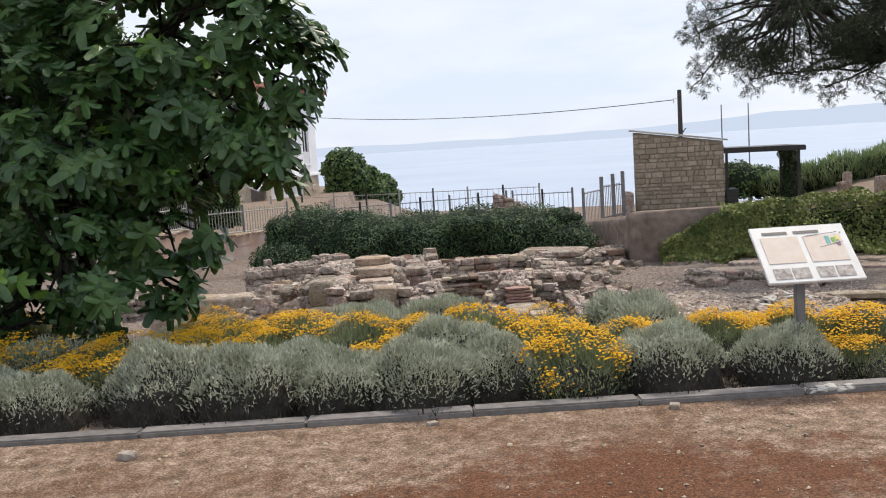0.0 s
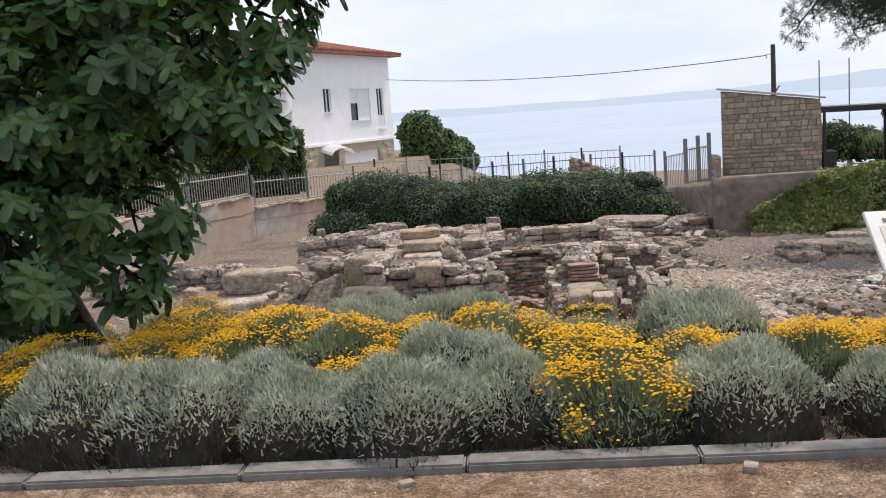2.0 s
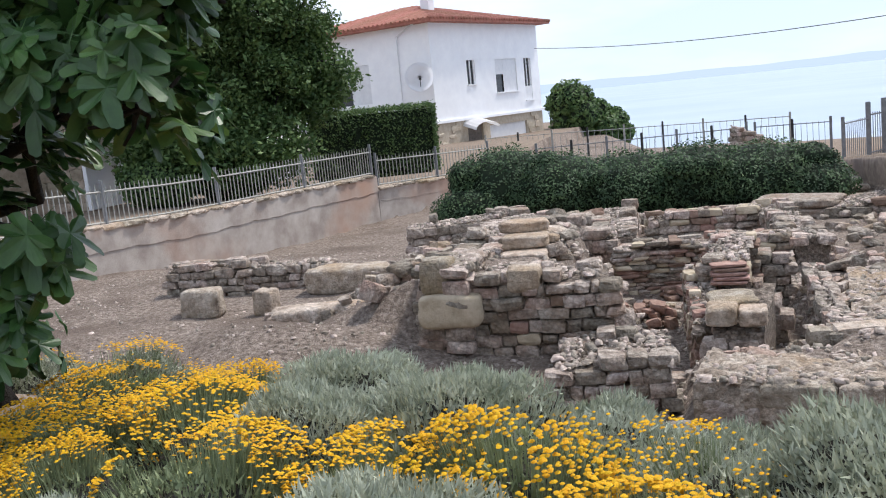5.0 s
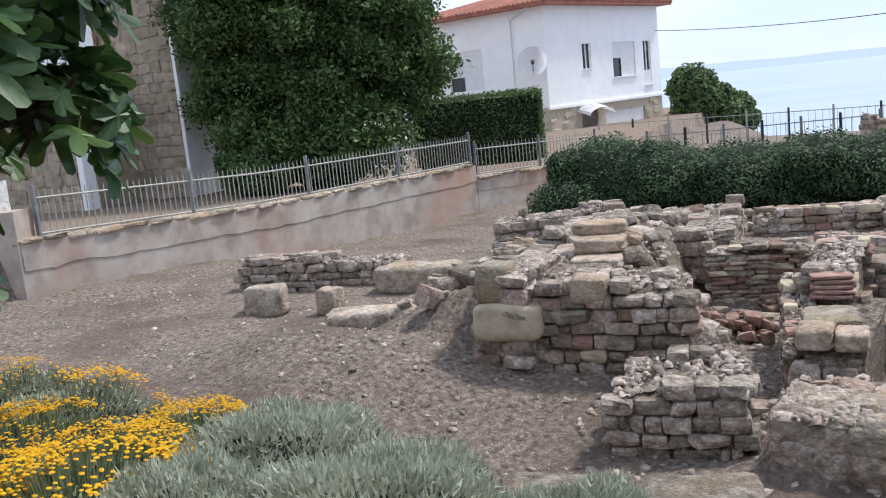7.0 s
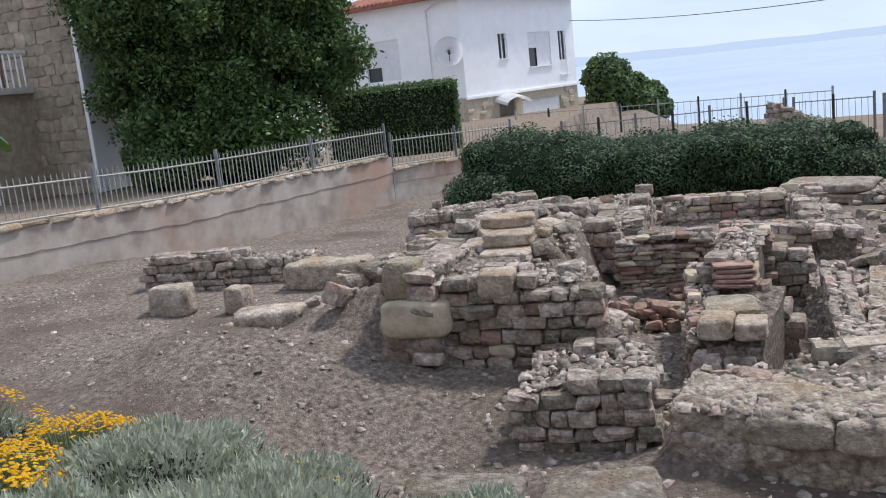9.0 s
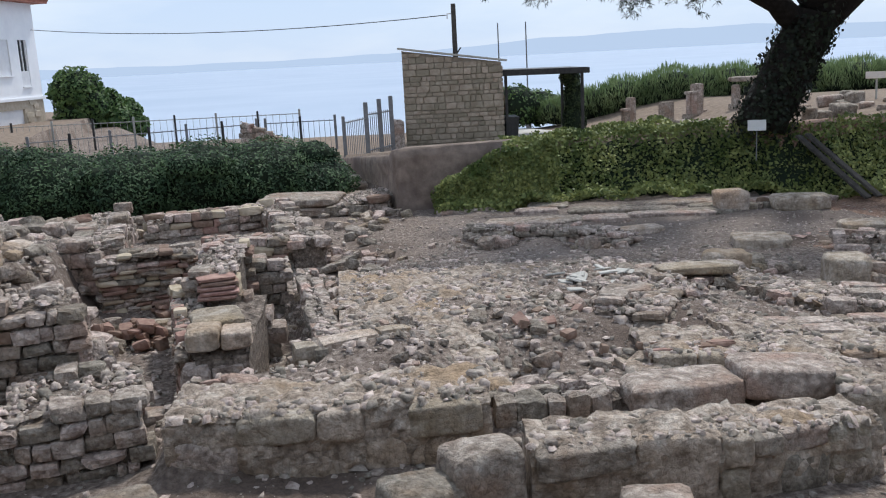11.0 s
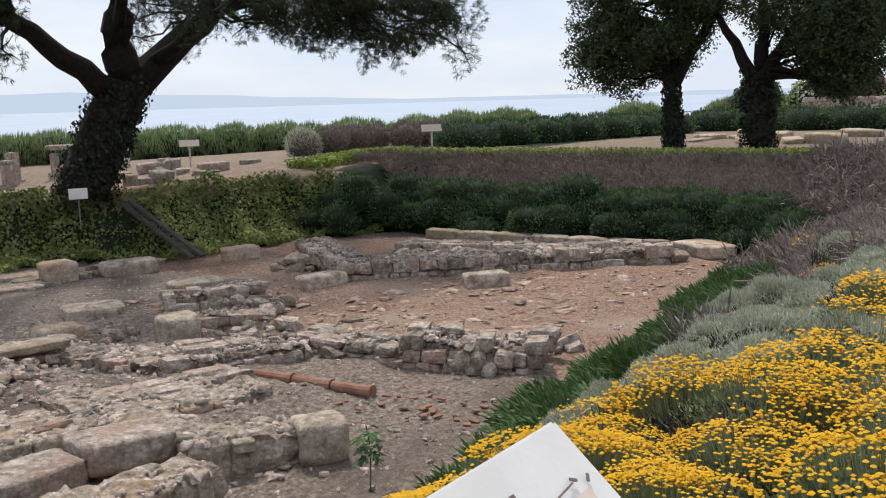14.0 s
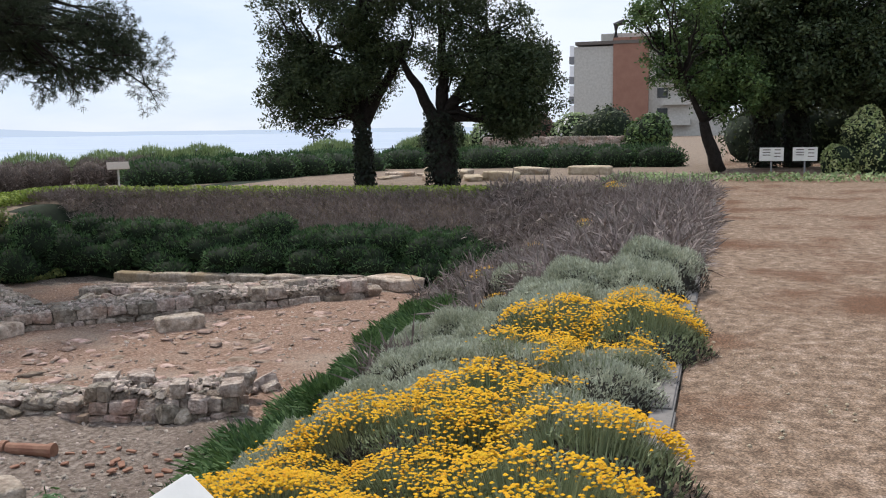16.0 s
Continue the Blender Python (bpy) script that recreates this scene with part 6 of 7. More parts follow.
# leaves stand in whorls round the shoot tips
shoots = []
for k in range(370):
    c, r = fblobs[g.choice(len(fblobs), p=area / area.sum())]
    d = unit(g.normal(size=3))
    t = g.uniform(0.7, 1.05) if k % 4 else g.uniform(0.3, 0.7)
    shoots.append((np.array(c) + d * np.array(r) * t - FO, unit(d + np.array([0.1, -0.2, 0.45])), t))
for k in range(370 * 15):
    sp, sd_, t = shoots[k // 15]
    d = unit(sd_ * 0.75 + g.normal(size=3) * 0.62)
    p = sp + d * g.uniform(0.09, 0.2) + sd_ * g.uniform(-0.12, 0.08)
    if p[2] < 0.6:
        continue
    # leaf faces outward and up, tip hanging
    nrm = Vector(unit(sd_ * 0.9 + d * 0.25 + np.array([0, -0.15, 0.6]) + g.normal(size=3) * 0.35))
    tip = Vector(unit(d + np.array([0, 0, -0.55]) + g.normal(size=3) * 0.4))
    tip = (tip - nrm * tip.dot(nrm)).normalized()
    sx = tip.cross(nrm)
    M = Matrix((sx, tip, nrm)).transposed().to_4x4()
    s = g.uniform(0.15, 0.38)
    W = Matrix.Translation(p) @ M @ Matrix.Diagonal((s, s, s, 1))
    front = sd_[1] < 0.1 and sd_[0] > -0.6 and t > 0.85
    if front and count < 290:
        young = g.random() < (0.5 if (k // 15) % 4 == 0 else 0.05)
        ob = new("leaf", fig_me[2 * g.integers(0, 3) + (1 if young else 0)])
        ob.parent = fig
        ob.matrix_basis = W
        count += 1
    else:
        v, fc = FIGS[g.integers(0, 3)]
        A = np.array(W.to_3x3())
        vs.append(v @ A.T + np.array(p))
        fs += [tuple(i + base_i for i in q) for q in fc]
        base_i += len(v)
o = link("crown", np.concatenate(vs), fs, M_FIG, fig)
o["kind"] = "stuff"
# small seedling at the foot of the slope
sd = thing("seedling", (7.55, 9.9, -1.25), "small green broad-leaved seedling by the yellow flowers", "plant")
part("stem", tube(bmesh.new(), [(0, 0, -0.2), (0.02, 0, 0.1), (0.0, 0.02, 0.3)], [0.008, 0.006, 0.004], 5), M_LEAF, sd)
for k in range(22):
    a = k * 2.4
    ob = new("leaf", fig_me[2 * (k % 3)])
    ob.parent = sd
    ob.matrix_basis = pose(0.06 * math.cos(a), 0.06 * math.sin(a), 0.02 + 0.012 * k, -25, 0, math.degrees(a) - 90) @ Matrix.Diagonal((0.13, 0.13, 0.13, 1))
# ---- white house above the dig ----
HO = Vector((-11.4, 55.4, 0))
hd = Vector((4.3, 11.6, 0)).normalized()
hrot = math.degrees(math.atan2(hd.y, hd.x))
house = thing("house", (HO.x, HO.y, -2.2), "white two-storey house with stone ground floor and red roof", "house", "houses")
house.rotation_euler = (0, 0, radians(hrot))
HB = 2.2  # local z of world 0


def hbox(name, u0, u1, v0, v1, z0, z1, m, parent=house, label="", bevel=0.01):
    return boxed(name, (u1 - u0, v1 - v0, z1 - z0), ((u0 + u1) / 2, (v0 + v1) / 2, (z0 + z1) / 2 + HB), m, parent, 0, bevel, label)


def panel_with_holes(name, length, z0, z1, thick, holes, m, parent, label="", u_axis=True, at=(0, 0)):
    """A wall slab with rectangular openings (a0, a1, z0, z1) cut through it."""
    us = sorted({0.0, length, *[h[0] for h in holes], *[h[1] for h in holes]})
    zs = sorted({z0, z1, *[h[2] for h in holes], *[h[3] for h in holes]})
    bm = bmesh.new()
    for a, b in zip(us, us[1:]):
        run = None
        for c, d in zip(zs, zs[1:]):
            hole = any(h[0] - 1e-6 <= a and b <= h[1] + 1e-6 and h[2] - 1e-6 <= c and d <= h[3] + 1e-6 for h in holes)
            if hole:
                continue
            if u_axis:
                box(bm, (b - a, thick, d - c), (at[0] + (a + b) / 2, at[1] + thick / 2, (c + d) / 2 + HB))
            else:
                box(bm, (thick, b - a, d - c), (at[0] + thick / 2, at[1] + (a + b) / 2, (c + d) / 2 + HB))
    bmesh.ops.remove_doubles(bm, verts=list(bm.verts), dist=1e-4)
    return part(name, bm, m, parent, label)


win = [(3.57, 4.47, 2.28, 3.7), (6.8, 9.4, 1.66, 3.7), (10.4, 11.3, 1.0, 3.7)]
panel_with_holes("wall", 12.4, 0.3, 6.0, 0.3, win, M_WHITE, house, "white rendered upper wall")
panel_with_holes("wall", 11.0, 0.3, 6.0, 0.3, [(4.2, 6.8, 1.7, 4.0), (1.9, 2.4, 0.6, 1.3)], M_WHITE, house, "white rendered upper wall", False, (0, 0.3))
hbox("wall", 12.1, 12.4, 0.3, 11.3, 0.3, 6.0, M_WHITE)
hbox("wall", 0.3, 12.1, 11.0, 11.3, 0.3, 6.0, M_WHITE)
panel_with_holes("stone_wall", 12.4, -2.2, 0.28, 0.3, [(3.1, 4.8, -2.0, -0.1), (5.6, 10.2, -2.0, -0.3)], M_BEIGE, house, "beige stone-faced ground floor")
hbox("stone_wall", 0, 0.3, 0.3, 11.3, -2.2, 0.28, M_BEIGE)
hbox("stone_wall", 12.1, 12.4, 0.3, 11.3, -2.2, 0.28, M_BEIGE)
hbox("band", -0.12, 12.55, -0.12, 0.0, 0.2, 0.36, M_WHITE)
rr = random.Random(51)
for k in range(70):
    u = rr.uniform(0.1, 12.2)
    z = rr.uniform(-1.6, 0.1)
    if 2.9 < u < 5.0 or 5.3 < u < 10.5:
        continue
    piece("facing_stone", rr.choice(STONES), M_BEIGE, house, (u, -0.02, z + HB), (rr.uniform(0.3, 0.7), 0.1, rr.uniform(0.2, 0.4)))
hbox("garage_door", 5.6, 10.2, 0.12, 0.2, -2.0, -0.3, M_SHUT)
hbox("door", 3.1, 4.8, 0.12, 0.2, -2.0, -0.1, M_WOOD, label="brown wooden house door")
# curved canopy over the door
bm = bmesh.new()
cv = []
for j in range(2):
    for i in range(9):
        a = math.pi * i / 8
        cv.append(bm.verts.new((3.95 - 1.35 * math.cos(a), -0.9 * j, HB - 0.1 + 0.42 * math.sin(a) - 0.3 * j)))
for i in range(8):
    bm.faces.new((cv[i], cv[i + 1], cv[10 + i], cv[9 + i]))
bmesh.ops.solidify(bm, geom=list(bm.faces), thickness=0.05)
part("canopy", bm, M_WHITE, house, "white curved canopy over the door")
for k, (a, b, c, d) in enumerate(win):
    w = hbox("window", a, b, 0.14, 0.2, c, d, M_GLASSD)
    bm = bmesh.new()
    for q in ((a, a + 0.07), (b - 0.07, b), ((a + b) / 2 - 0.03, (a + b) / 2 + 0.03)):
        box(bm, (q[1] - q[0], 0.06, d - c), ((q[0] + q[1]) / 2, 0.1, (c + d) / 2 + HB))
    part("window_frame", bm, M_WHITE, w)
    hbox("window_sill", a - 0.08, b + 0.08, -0.1, 0.0, c - 0.07, c, M_WHITE, w)
    if k == 1:
        hbox("shutter", a + 1.0, b, 0.06, 0.09, c, d, M_SHUT, w, "white roller shutter half drawn")
        hbox("shutter", a, a + 1.0, 0.06, 0.09, c + 1.1, d, M_SHUT, w)
    if k == 2:
        hbox("railing", a, b, 0.02, 0.06, c, c + 0.9, M_SHUT, w)
w = hbox("window", 0.14, 0.2, 4.5, 7.1, 1.7, 4.0, M_GLASSD)
hbox("shutter", 0.05, 0.1, 4.5, 6.0, 1.7, 4.0, M_SHUT, w, "white roller shutter")
hbox("shutter", 0.05, 0.1, 6.0, 7.1, 2.5, 4.0, M_SHUT, w)
part("downpipe", tube(bmesh.new(), [(-0.08, 2.2, HB - 1.5), (-0.08, 2.2, HB + 5.3), (-0.45, 0.6, HB + 5.9)], [0.05] * 3, 8), M_SHUT, house)
# hipped tiled roof with eaves
rv = [(-0.7, -0.7, 6.0), (13.1, -0.7, 6.0), (13.1, 12.0, 6.0), (-0.7, 12.0, 6.0), (6.0, 5.0, 7.5), (6.4, 6.2, 7.5)]
rv = [(a, b, c + HB) for a, b, c in rv]
roof = link("roof", rv + [(a, b, c - 0.16) for a, b, c in rv[:4]], [(0, 1, 4), (1, 2, 5, 4), (2, 3, 5), (3, 0, 4, 5), (0, 6, 7, 1), (1, 7, 8, 2), (2, 8, 9, 3), (3, 9, 6, 0), (6, 9, 8, 7)], M_ROOF, house, "red clay tile hipped roof")
bm = bmesh.new()
for i in range(46):
    u = -0.6 + 13.6 * i / 45
    s = min(max((u + 0.7) / 6.7, 0.02), max((13.1 - u) / 6.9, 0.02), 1.0) if u < 6 else max(min((13.1 - u) / 6.9, 1.0), 0.02)
    tube(bm, [(u, -0.78, 6.02 + HB), (u + (6.2 - u) * 0.0, -0.7 + 5.7 * s, 6.03 + 1.5 * s + HB)], [0.09, 0.09], 6)
for i in range(40):
    u = -0.6 + 12.4 * i / 39
    s = max(min((u + 0.7) / 5.7, (12.0 - u) / 5.8, 1.0), 0.02)
    tube(bm, [(-0.78, u, 6.02 + HB), (-0.7 + 6.6 * s, u, 6.03 + 1.5 * s + HB)], [0.09, 0.09], 6)
part("tile_cladding", bm, M_ROOF, roof)["kind"] = "stuff"
ch = hbox("chimney", 4.0, 4.6, 2.6, 3.2, 6.5, 8.0, M_WHITE)
hbox("cap", 3.9, 4.7, 2.5, 3.3, 8.0, 8.12, M_ROOF, ch)
dish = thing("satellite_dish", (HO.x - 0.7, HO.y - 0.1, 2.9), "large white satellite dish on a wall bracket", "satellite dish")
dish.rotation_euler = (0, 0, radians(12))
bm = bmesh.new()
dv = [[bm.verts.new((0.8 * r * math.cos(a), -0.28 * (1 - r * r) + 0.0, 0.8 * r * math.sin(a))) for a in np.linspace(0, 2 * math.pi, 21)[:-1]] for r in (0.12, 0.4, 0.7, 1.0)]
bm.faces.new(dv[0])
for p_, q_ in zip(dv, dv[1:]):
    for k in range(20):
        bm.faces.new((p_[k], p_[(k + 1) % 20], q_[(k + 1) % 20], q_[k]))
for v_ in bm.verts:
    v_.co.y = -v_.co.y - 0.75
bmesh.ops.solidify(bm, geom=list(bm.faces), thickness=0.02)
part("reflector", bm, M_WHITE, dish, smooth=True)
part("feed_arm", tube(bmesh.new(), [(0, -0.5, -0.6), (0.05, -1.05, -0.15)], [0.02, 0.02], 6), M_DARKMETAL, dish)
boxed("feed_horn", (0.14, 0.12, 0.1), (0.05, -1.06, -0.12), M_DARKMETAL, dish)
part("bracket", tube(bmesh.new(), [(0, -0.5, 0), (0.0, 0.15, 0), (0, 0.3, -0.3)], [0.04, 0.04, 0.04], 8), M_METAL, dish)

# second house at the left, seen past the tree
h2 = thing("house", (-17, 28, -0.7), "white house with stone-faced ground floor, balcony and brown downpipe", "house", "houses")
M_RUBBLEFACE = mat("tan_facing_stone", [(0.26, 0.21, 0.155), (0.42, 0.35, 0.27)], 4, 0.9, 0.6, 14, rnd=0.2)


def faced(x0, x1, y, z0, z1, seed, label):
    """Stretch of wall facing the dig, clad with irregular stones."""
    w = boxed("stone_wall", (x1 - x0, 0.4, z1 - z0), ((x0 + x1) / 2 + 17, y + 0.2 - 28, (z0 + z1) / 2 + 0.7), M_HUTMORTAR, h2, label=label)
    q = random.Random(seed)
    z = z0
    while z < z1 - 0.08:
        h = min(q.uniform(0.22, 0.42), z1 - z)
        x = x0
        while x < x1 - 0.08:
            l_ = min(q.uniform(0.25, 0.7), x1 - x)
            piece("facing_stone", q.choice(STONES), M_RUBBLEFACE, w, (x + l_ / 2 + 17, y - 28, z + h / 2 + 0.7), (l_ - 0.015, 0.09, h - 0.015), (0, q.uniform(-5, 5), 0))
            x += l_
        z += h


def plain(name, x0, x1, y0, y1, z0, z1, m, label="", bevel=0.01):
    return boxed(name, (x1 - x0, y1 - y0, z1 - z0), ((x0 + x1) / 2 + 17, (y0 + y1) / 2 - 28, (z0 + z1) / 2 + 0.7), m, h2, bevel=bevel, label=label)


faced(-22.6, -16.75, 25.5, -0.7, 2.3, 501, "stone-faced wall under the balcony")
plain("pilaster", -16.75, -16.55, 25.46, 25.9, -0.7, 2.3, M_WHITE)
plain("side_wall", -16.95, -16.75, 25.9, 28.0, -0.7, 2.3, M_RUBBLEFACE)
plain("balcony_slab", -22.6, -16.55, 25.4, 28.0, 2.3, 2.48, M_PAVE)
bal = plain("balcony_rail", -22.6, -16.6, 25.44, 25.52, 3.42, 3.5, M_WHITE, "white balcony railing")
for k in range(26):
    boxed("baluster", (0.05, 0.04, 0.94), (-22.5 + 0.23 * k + 17, -2.52, 2.95 + 0.7), M_WHITE, bal)
boxed("return_rail", (0.08, 2.4, 0.08), (0.36, -1.3, 3.46 + 0.7), M_WHITE, bal)
for k in range(10):
    boxed("baluster", (0.04, 0.05, 0.94), (0.36, -2.4 + 0.24 * k, 2.95 + 0.7), M_WHITE, bal)
faced(-19.4, -17.6, 28.0, -0.7, 2.45, 502, "stone-faced ground floor wall")
plain("wall", -22.6, -17.6, 28.0, 28.4, 2.45, 8.6, M_WHITE, "white rendered upper wall")
faced(-17.6, -15.0, 28.0, -0.7, 8.6, 503, "tall stone-faced chimney bay")
plain("quoin", -15.0, -14.88, 27.96, 32.5, -0.7, 8.6, M_WHITE)
door_b = plain("balcony_door", -20.9, -19.8, 27.95, 28.02, 2.5, 4.6, M_GLASSD)
boxed("shutter_leaf", (0.16, 0.05, 1.0), (-18.95 + 17, -0.06, 3.9 + 0.7), M_DARKMETAL, door_b)
plain("wall", -14.88, -11.6, 32.5, 32.9, 1.7, 8.6, M_WHITE, "white rendered upper wall")
faced(-14.88, -11.6, 32.5, -0.7, 1.7, 504, "stone-faced ground floor wall")
plain("wall", -22.6, -11.6, 36.0, 36.4, -0.7, 8.6, M_WHITE)
plain("wall", -11.9, -11.6, 32.9, 36.0, -0.7, 8.6, M_WHITE)
plain("wall", -22.6, -22.3, 28.4, 36.0, -0.7, 8.6, M_WHITE)
plain("roof", -23.2, -11.2, 27.4, 36.8, 8.6, 8.95, M_ROOF)
part("downpipe", tube(bmesh.new(), [(-0.6, -0.1, 0), (-0.6, -0.1, 9.2)], [0.07, 0.07], 8), M_TERRA, h2, "brown downpipe")
part("downpipe", tube(bmesh.new(), [(-3.3, -0.1, 3.2), (-3.3, -0.1, 9.2)], [0.06, 0.06], 8), M_DARKMETAL, h2)

# clipped hedge and bushes by the houses
g = np.random.default_rng(55)
hx = thing("clipped_hedge", (-9.0, 36.6, -1.0), "square-clipped dark green hedge behind the fence", "hedge")
hx.rotation_euler = (0, 0, radians(24))
# near-black box gives the hedge its inner shade
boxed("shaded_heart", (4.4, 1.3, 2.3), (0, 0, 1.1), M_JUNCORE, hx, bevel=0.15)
n = 9000
fc_ = g.integers(0, 3, n)
a, b, c = g.uniform(-2.3, 2.3, n), g.uniform(-0.75, 0.75, n), g.uniform(0, 2.4, n)
b = np.where(fc_ == 0, -0.74 + g.normal(size=n) * 0.05, b)
a = np.where(fc_ == 1, 2.28 + g.normal(size=n) * 0.05, a)
c = np.where(fc_ == 2, 2.36 + g.normal(size=n) * 0.06, c)
v, f = leaves(g, np.stack([a, b, c], 1), unit(g.normal(size=(n, 3)) + np.array([0.3, -0.7, 0.5])), g.uniform(0.06, 0.13, n), 0.6)
mesh_np("foliage", v, f, M_LEAF, hx)
for k, (x, y, z, r) in enumerate(((-5.5, 70.0, 0.5, 1.7), (-4.0, 71.0, -0.7, 1.4), (-2.9, 72.0, -1.2, 1.2))):
    mass("seaside_bush", "large rounded green bush beside the white house", "bush", [((x, y, z), (r, r, r * 0.9)), ((x + 0.8, y - 0.6, z - 0.8), (r * 0.7, r * 0.7, r * 0.7)), ((x, y, z - r), (r * 0.9, r * 0.9, r))], M_LEAF, 5200, 0.3, 0.6, 230 + k, group="seaside bushes")

# ---- hut, pergola, gate and sea fence ----
hut = thing("stone_hut", (9.35, 38.17, -1.75), "small stone-faced hut with a sloping white-edged roof", "hut")
hut.rotation_euler = (0, 0, radians(-15))
bm = bmesh.new()
hv = [(0, 0, -0.3), (3.5, 0, -0.3), (3.5, 4, -0.3), (0, 4, -0.3), (0, 0, 3.46), (3.5, 0, 2.92), (3.5, 4, 2.92), (0, 4, 3.46)]
vs_ = [bm.verts.new(q) for q in hv]
for q in ((0, 1, 5, 4), (1, 2, 6, 5), (2, 3, 7, 6), (3, 0, 4, 7), (4, 5, 6, 7), (3, 2, 1, 0)):
    bm.faces.new([vs_[i] for i in q])
part("wall", bm, M_HUTMORTAR, hut)
rr = random.Random(57)
z = 0.02
while z < 3.4:
    h = rr.uniform(0.13, 0.26)
    x = 0.0
    while x < 3.48:
        l_ = min(rr.uniform(0.16, 0.5), 3.5 - x)
        top = 3.46 - 0.155 * (x + l_ / 2)
        if z + h * 0.8 < top and l_ > 0.06:
            piece("stone", rr.choice(BLOCKS), M_HUTSTONE, hut, (x + l_ / 2, -0.01, z + min(h, top - z) / 2), (l_ - 0.025, 0.08, min(h, top - z) - 0.025), (0, rr.uniform(-2, 2), 0))
        x += l_
    y = 0.0
    while y < 3.9:
        l_ = rr.uniform(0.3, 0.6)
        if z + h < 2.9 and not (0.5 < y < 1.6):
            piece("stone", rr.choice(BLOCKS), M_HUTSTONE, hut, (3.51, y + l_ / 2, z + h / 2), (0.07, l_ - 0.03, h - 0.03))
        y += l_
    z += h
boxed("roof", (3.9, 4.3, 0.07), (1.78, 2.0, 3.26), M_PAVE, hut, ry=8.8, bevel=0.015, label="thin pale roof slab")
boxed("door", (0.06, 0.95, 2.0), (3.53, 1.05, 1.05), M_WOOD, hut, label="brown wooden door")
boxed("notice_board", (0.08, 0.9, 0.7), (3.6, 2.4, 1.6), M_SHUT, hut)
perg = thing("pergola", (12.75, 37.45, -1.7), "dark flat pergola roof on posts beside the hut", "pergola")
perg.rotation_euler = (0, 0, radians(-8))
boxed("roof", (3.2, 3.4, 0.1), (1.6, 1.7, 2.5), M_DARKMETAL, perg, ry=0.8)
boxed("fascia", (3.26, 0.06, 0.2), (1.62, -0.02, 2.44), M_DARKMETAL, perg, ry=0.8)
for x, y in ((3.0, 0.12), (3.0, 3.2), (0.2, 0.1)):
    boxed("post", (0.1, 0.1, 2.5), (x, y, 1.2), M_DARKMETAL, perg)
g = np.random.default_rng(58)
mass("climber", "dark climbing shrub round the pergola post", "climber", [((15.9, 38.4, -0.3), (0.4, 0.4, 0.9)), ((15.9, 38.4, -1.2), (0.5, 0.5, 0.8)), ((15.75, 38.3, 0.5), (0.4, 0.3, 0.35))], M_OAK, 2600, 0.12, 0.6, 240)
mass("bush", "rounded green bush behind the pergola", "bush", [((16.2, 46, -0.9), (1.3, 1.1, 1.0)), ((17.6, 47, -1.1), (1.2, 1.1, 0.9))], M_LEAF, 2600, 0.16, 0.6, 241)
mass("bush", "russet shrub beside the hut door", "bush", [((14.4, 44.5, -0.7), (0.7, 0.7, 1.1))], M_REDBUSH, 1200, 0.14, 0.6, 242)
mass("shade_bush", "dense dark bushes in shade behind the trees", "bush", [((42, 3.5, 1.0), (2.0, 2.4, 1.6)), ((42, 0.0, 1.4), (2.2, 2.6, 2.0)), ((42.5, -3.5, 1.6), (2.2, 2.6, 2.4))], M_OAK, 7000, 0.16, 0.6, 243)
binn = thing("litter_bin", (13.15, 37.75, -1.72), "dark grey wheeled litter bin with lid", "bin")
bm = bmesh.new()
bmesh.ops.create_cone(bm, cap_ends=True, segments=4, radius1=0.3, radius2=0.37, depth=0.85, matrix=pose(0, 0, 0.43, 0, 0, 45))
bmesh.ops.bevel(bm, geom=list(bm.edges), offset=0.02, segments=2, affect="EDGES")
part("body", bm, M_DARKMETAL, binn)
boxed("lid", (0.56, 0.58, 0.07), (0, 0, 0.9), M_DARKMETAL, binn, rx=5, bevel=0.02)
pv_ = [(12.4, 34.0), (15.4, 35.0), (16.6, 46), (13.0, 46)]
pts3 = [(x, y, float(zg(x, y)) + 0.06) for x, y in pv_] + [(x, y, float(zg(x, y)) - 0.2) for x, y in pv_]
tagged(link("pavement", pts3, [(0, 1, 2, 3), (0, 4, 5, 1), (1, 5, 6, 2), (2, 6, 7, 3), (3, 7, 4, 0)], M_PAVE), "pale concrete paving beside the hut", "paving", kind="structure")
pole = thing("utility_pole", (12.9, 44, -2.0), "dark wooden utility pole with insulator", "utility pole")
part("shaft", tube(bmesh.new(), [(0, 0, -0.3), (0, 0, 5.6)], [0.13, 0.1], 10), M_POLE, pole)
part("insulator", tube(bmesh.new(), [(-0.1, 0, 5.2), (-0.28, 0, 5.2), (-0.28, 0, 5.0)], [0.03, 0.03, 0.03], 6), M_SHUT, pole)
part("bracket", tube(bmesh.new(), [(0.1, 0, 3.6), (0.25, 0, 3.8)], [0.03, 0.03], 6), M_DARKMETAL, pole)
wa, wb_ = Vector((12.6, 44, 3.15)), Vector((-7.2, 66.6, 4.3))
bm = bmesh.new()
tube(bm, [wa.lerp(wb_, k / 24) - Vector((0, 0, 0.45 * 4 * (k / 24) * (1 - k / 24))) for k in range(25)], [0.019] * 25, 5)
tagged(part("cable", bm, M_DARKMETAL), "sagging dark overhead cable from pole to house", "cable")
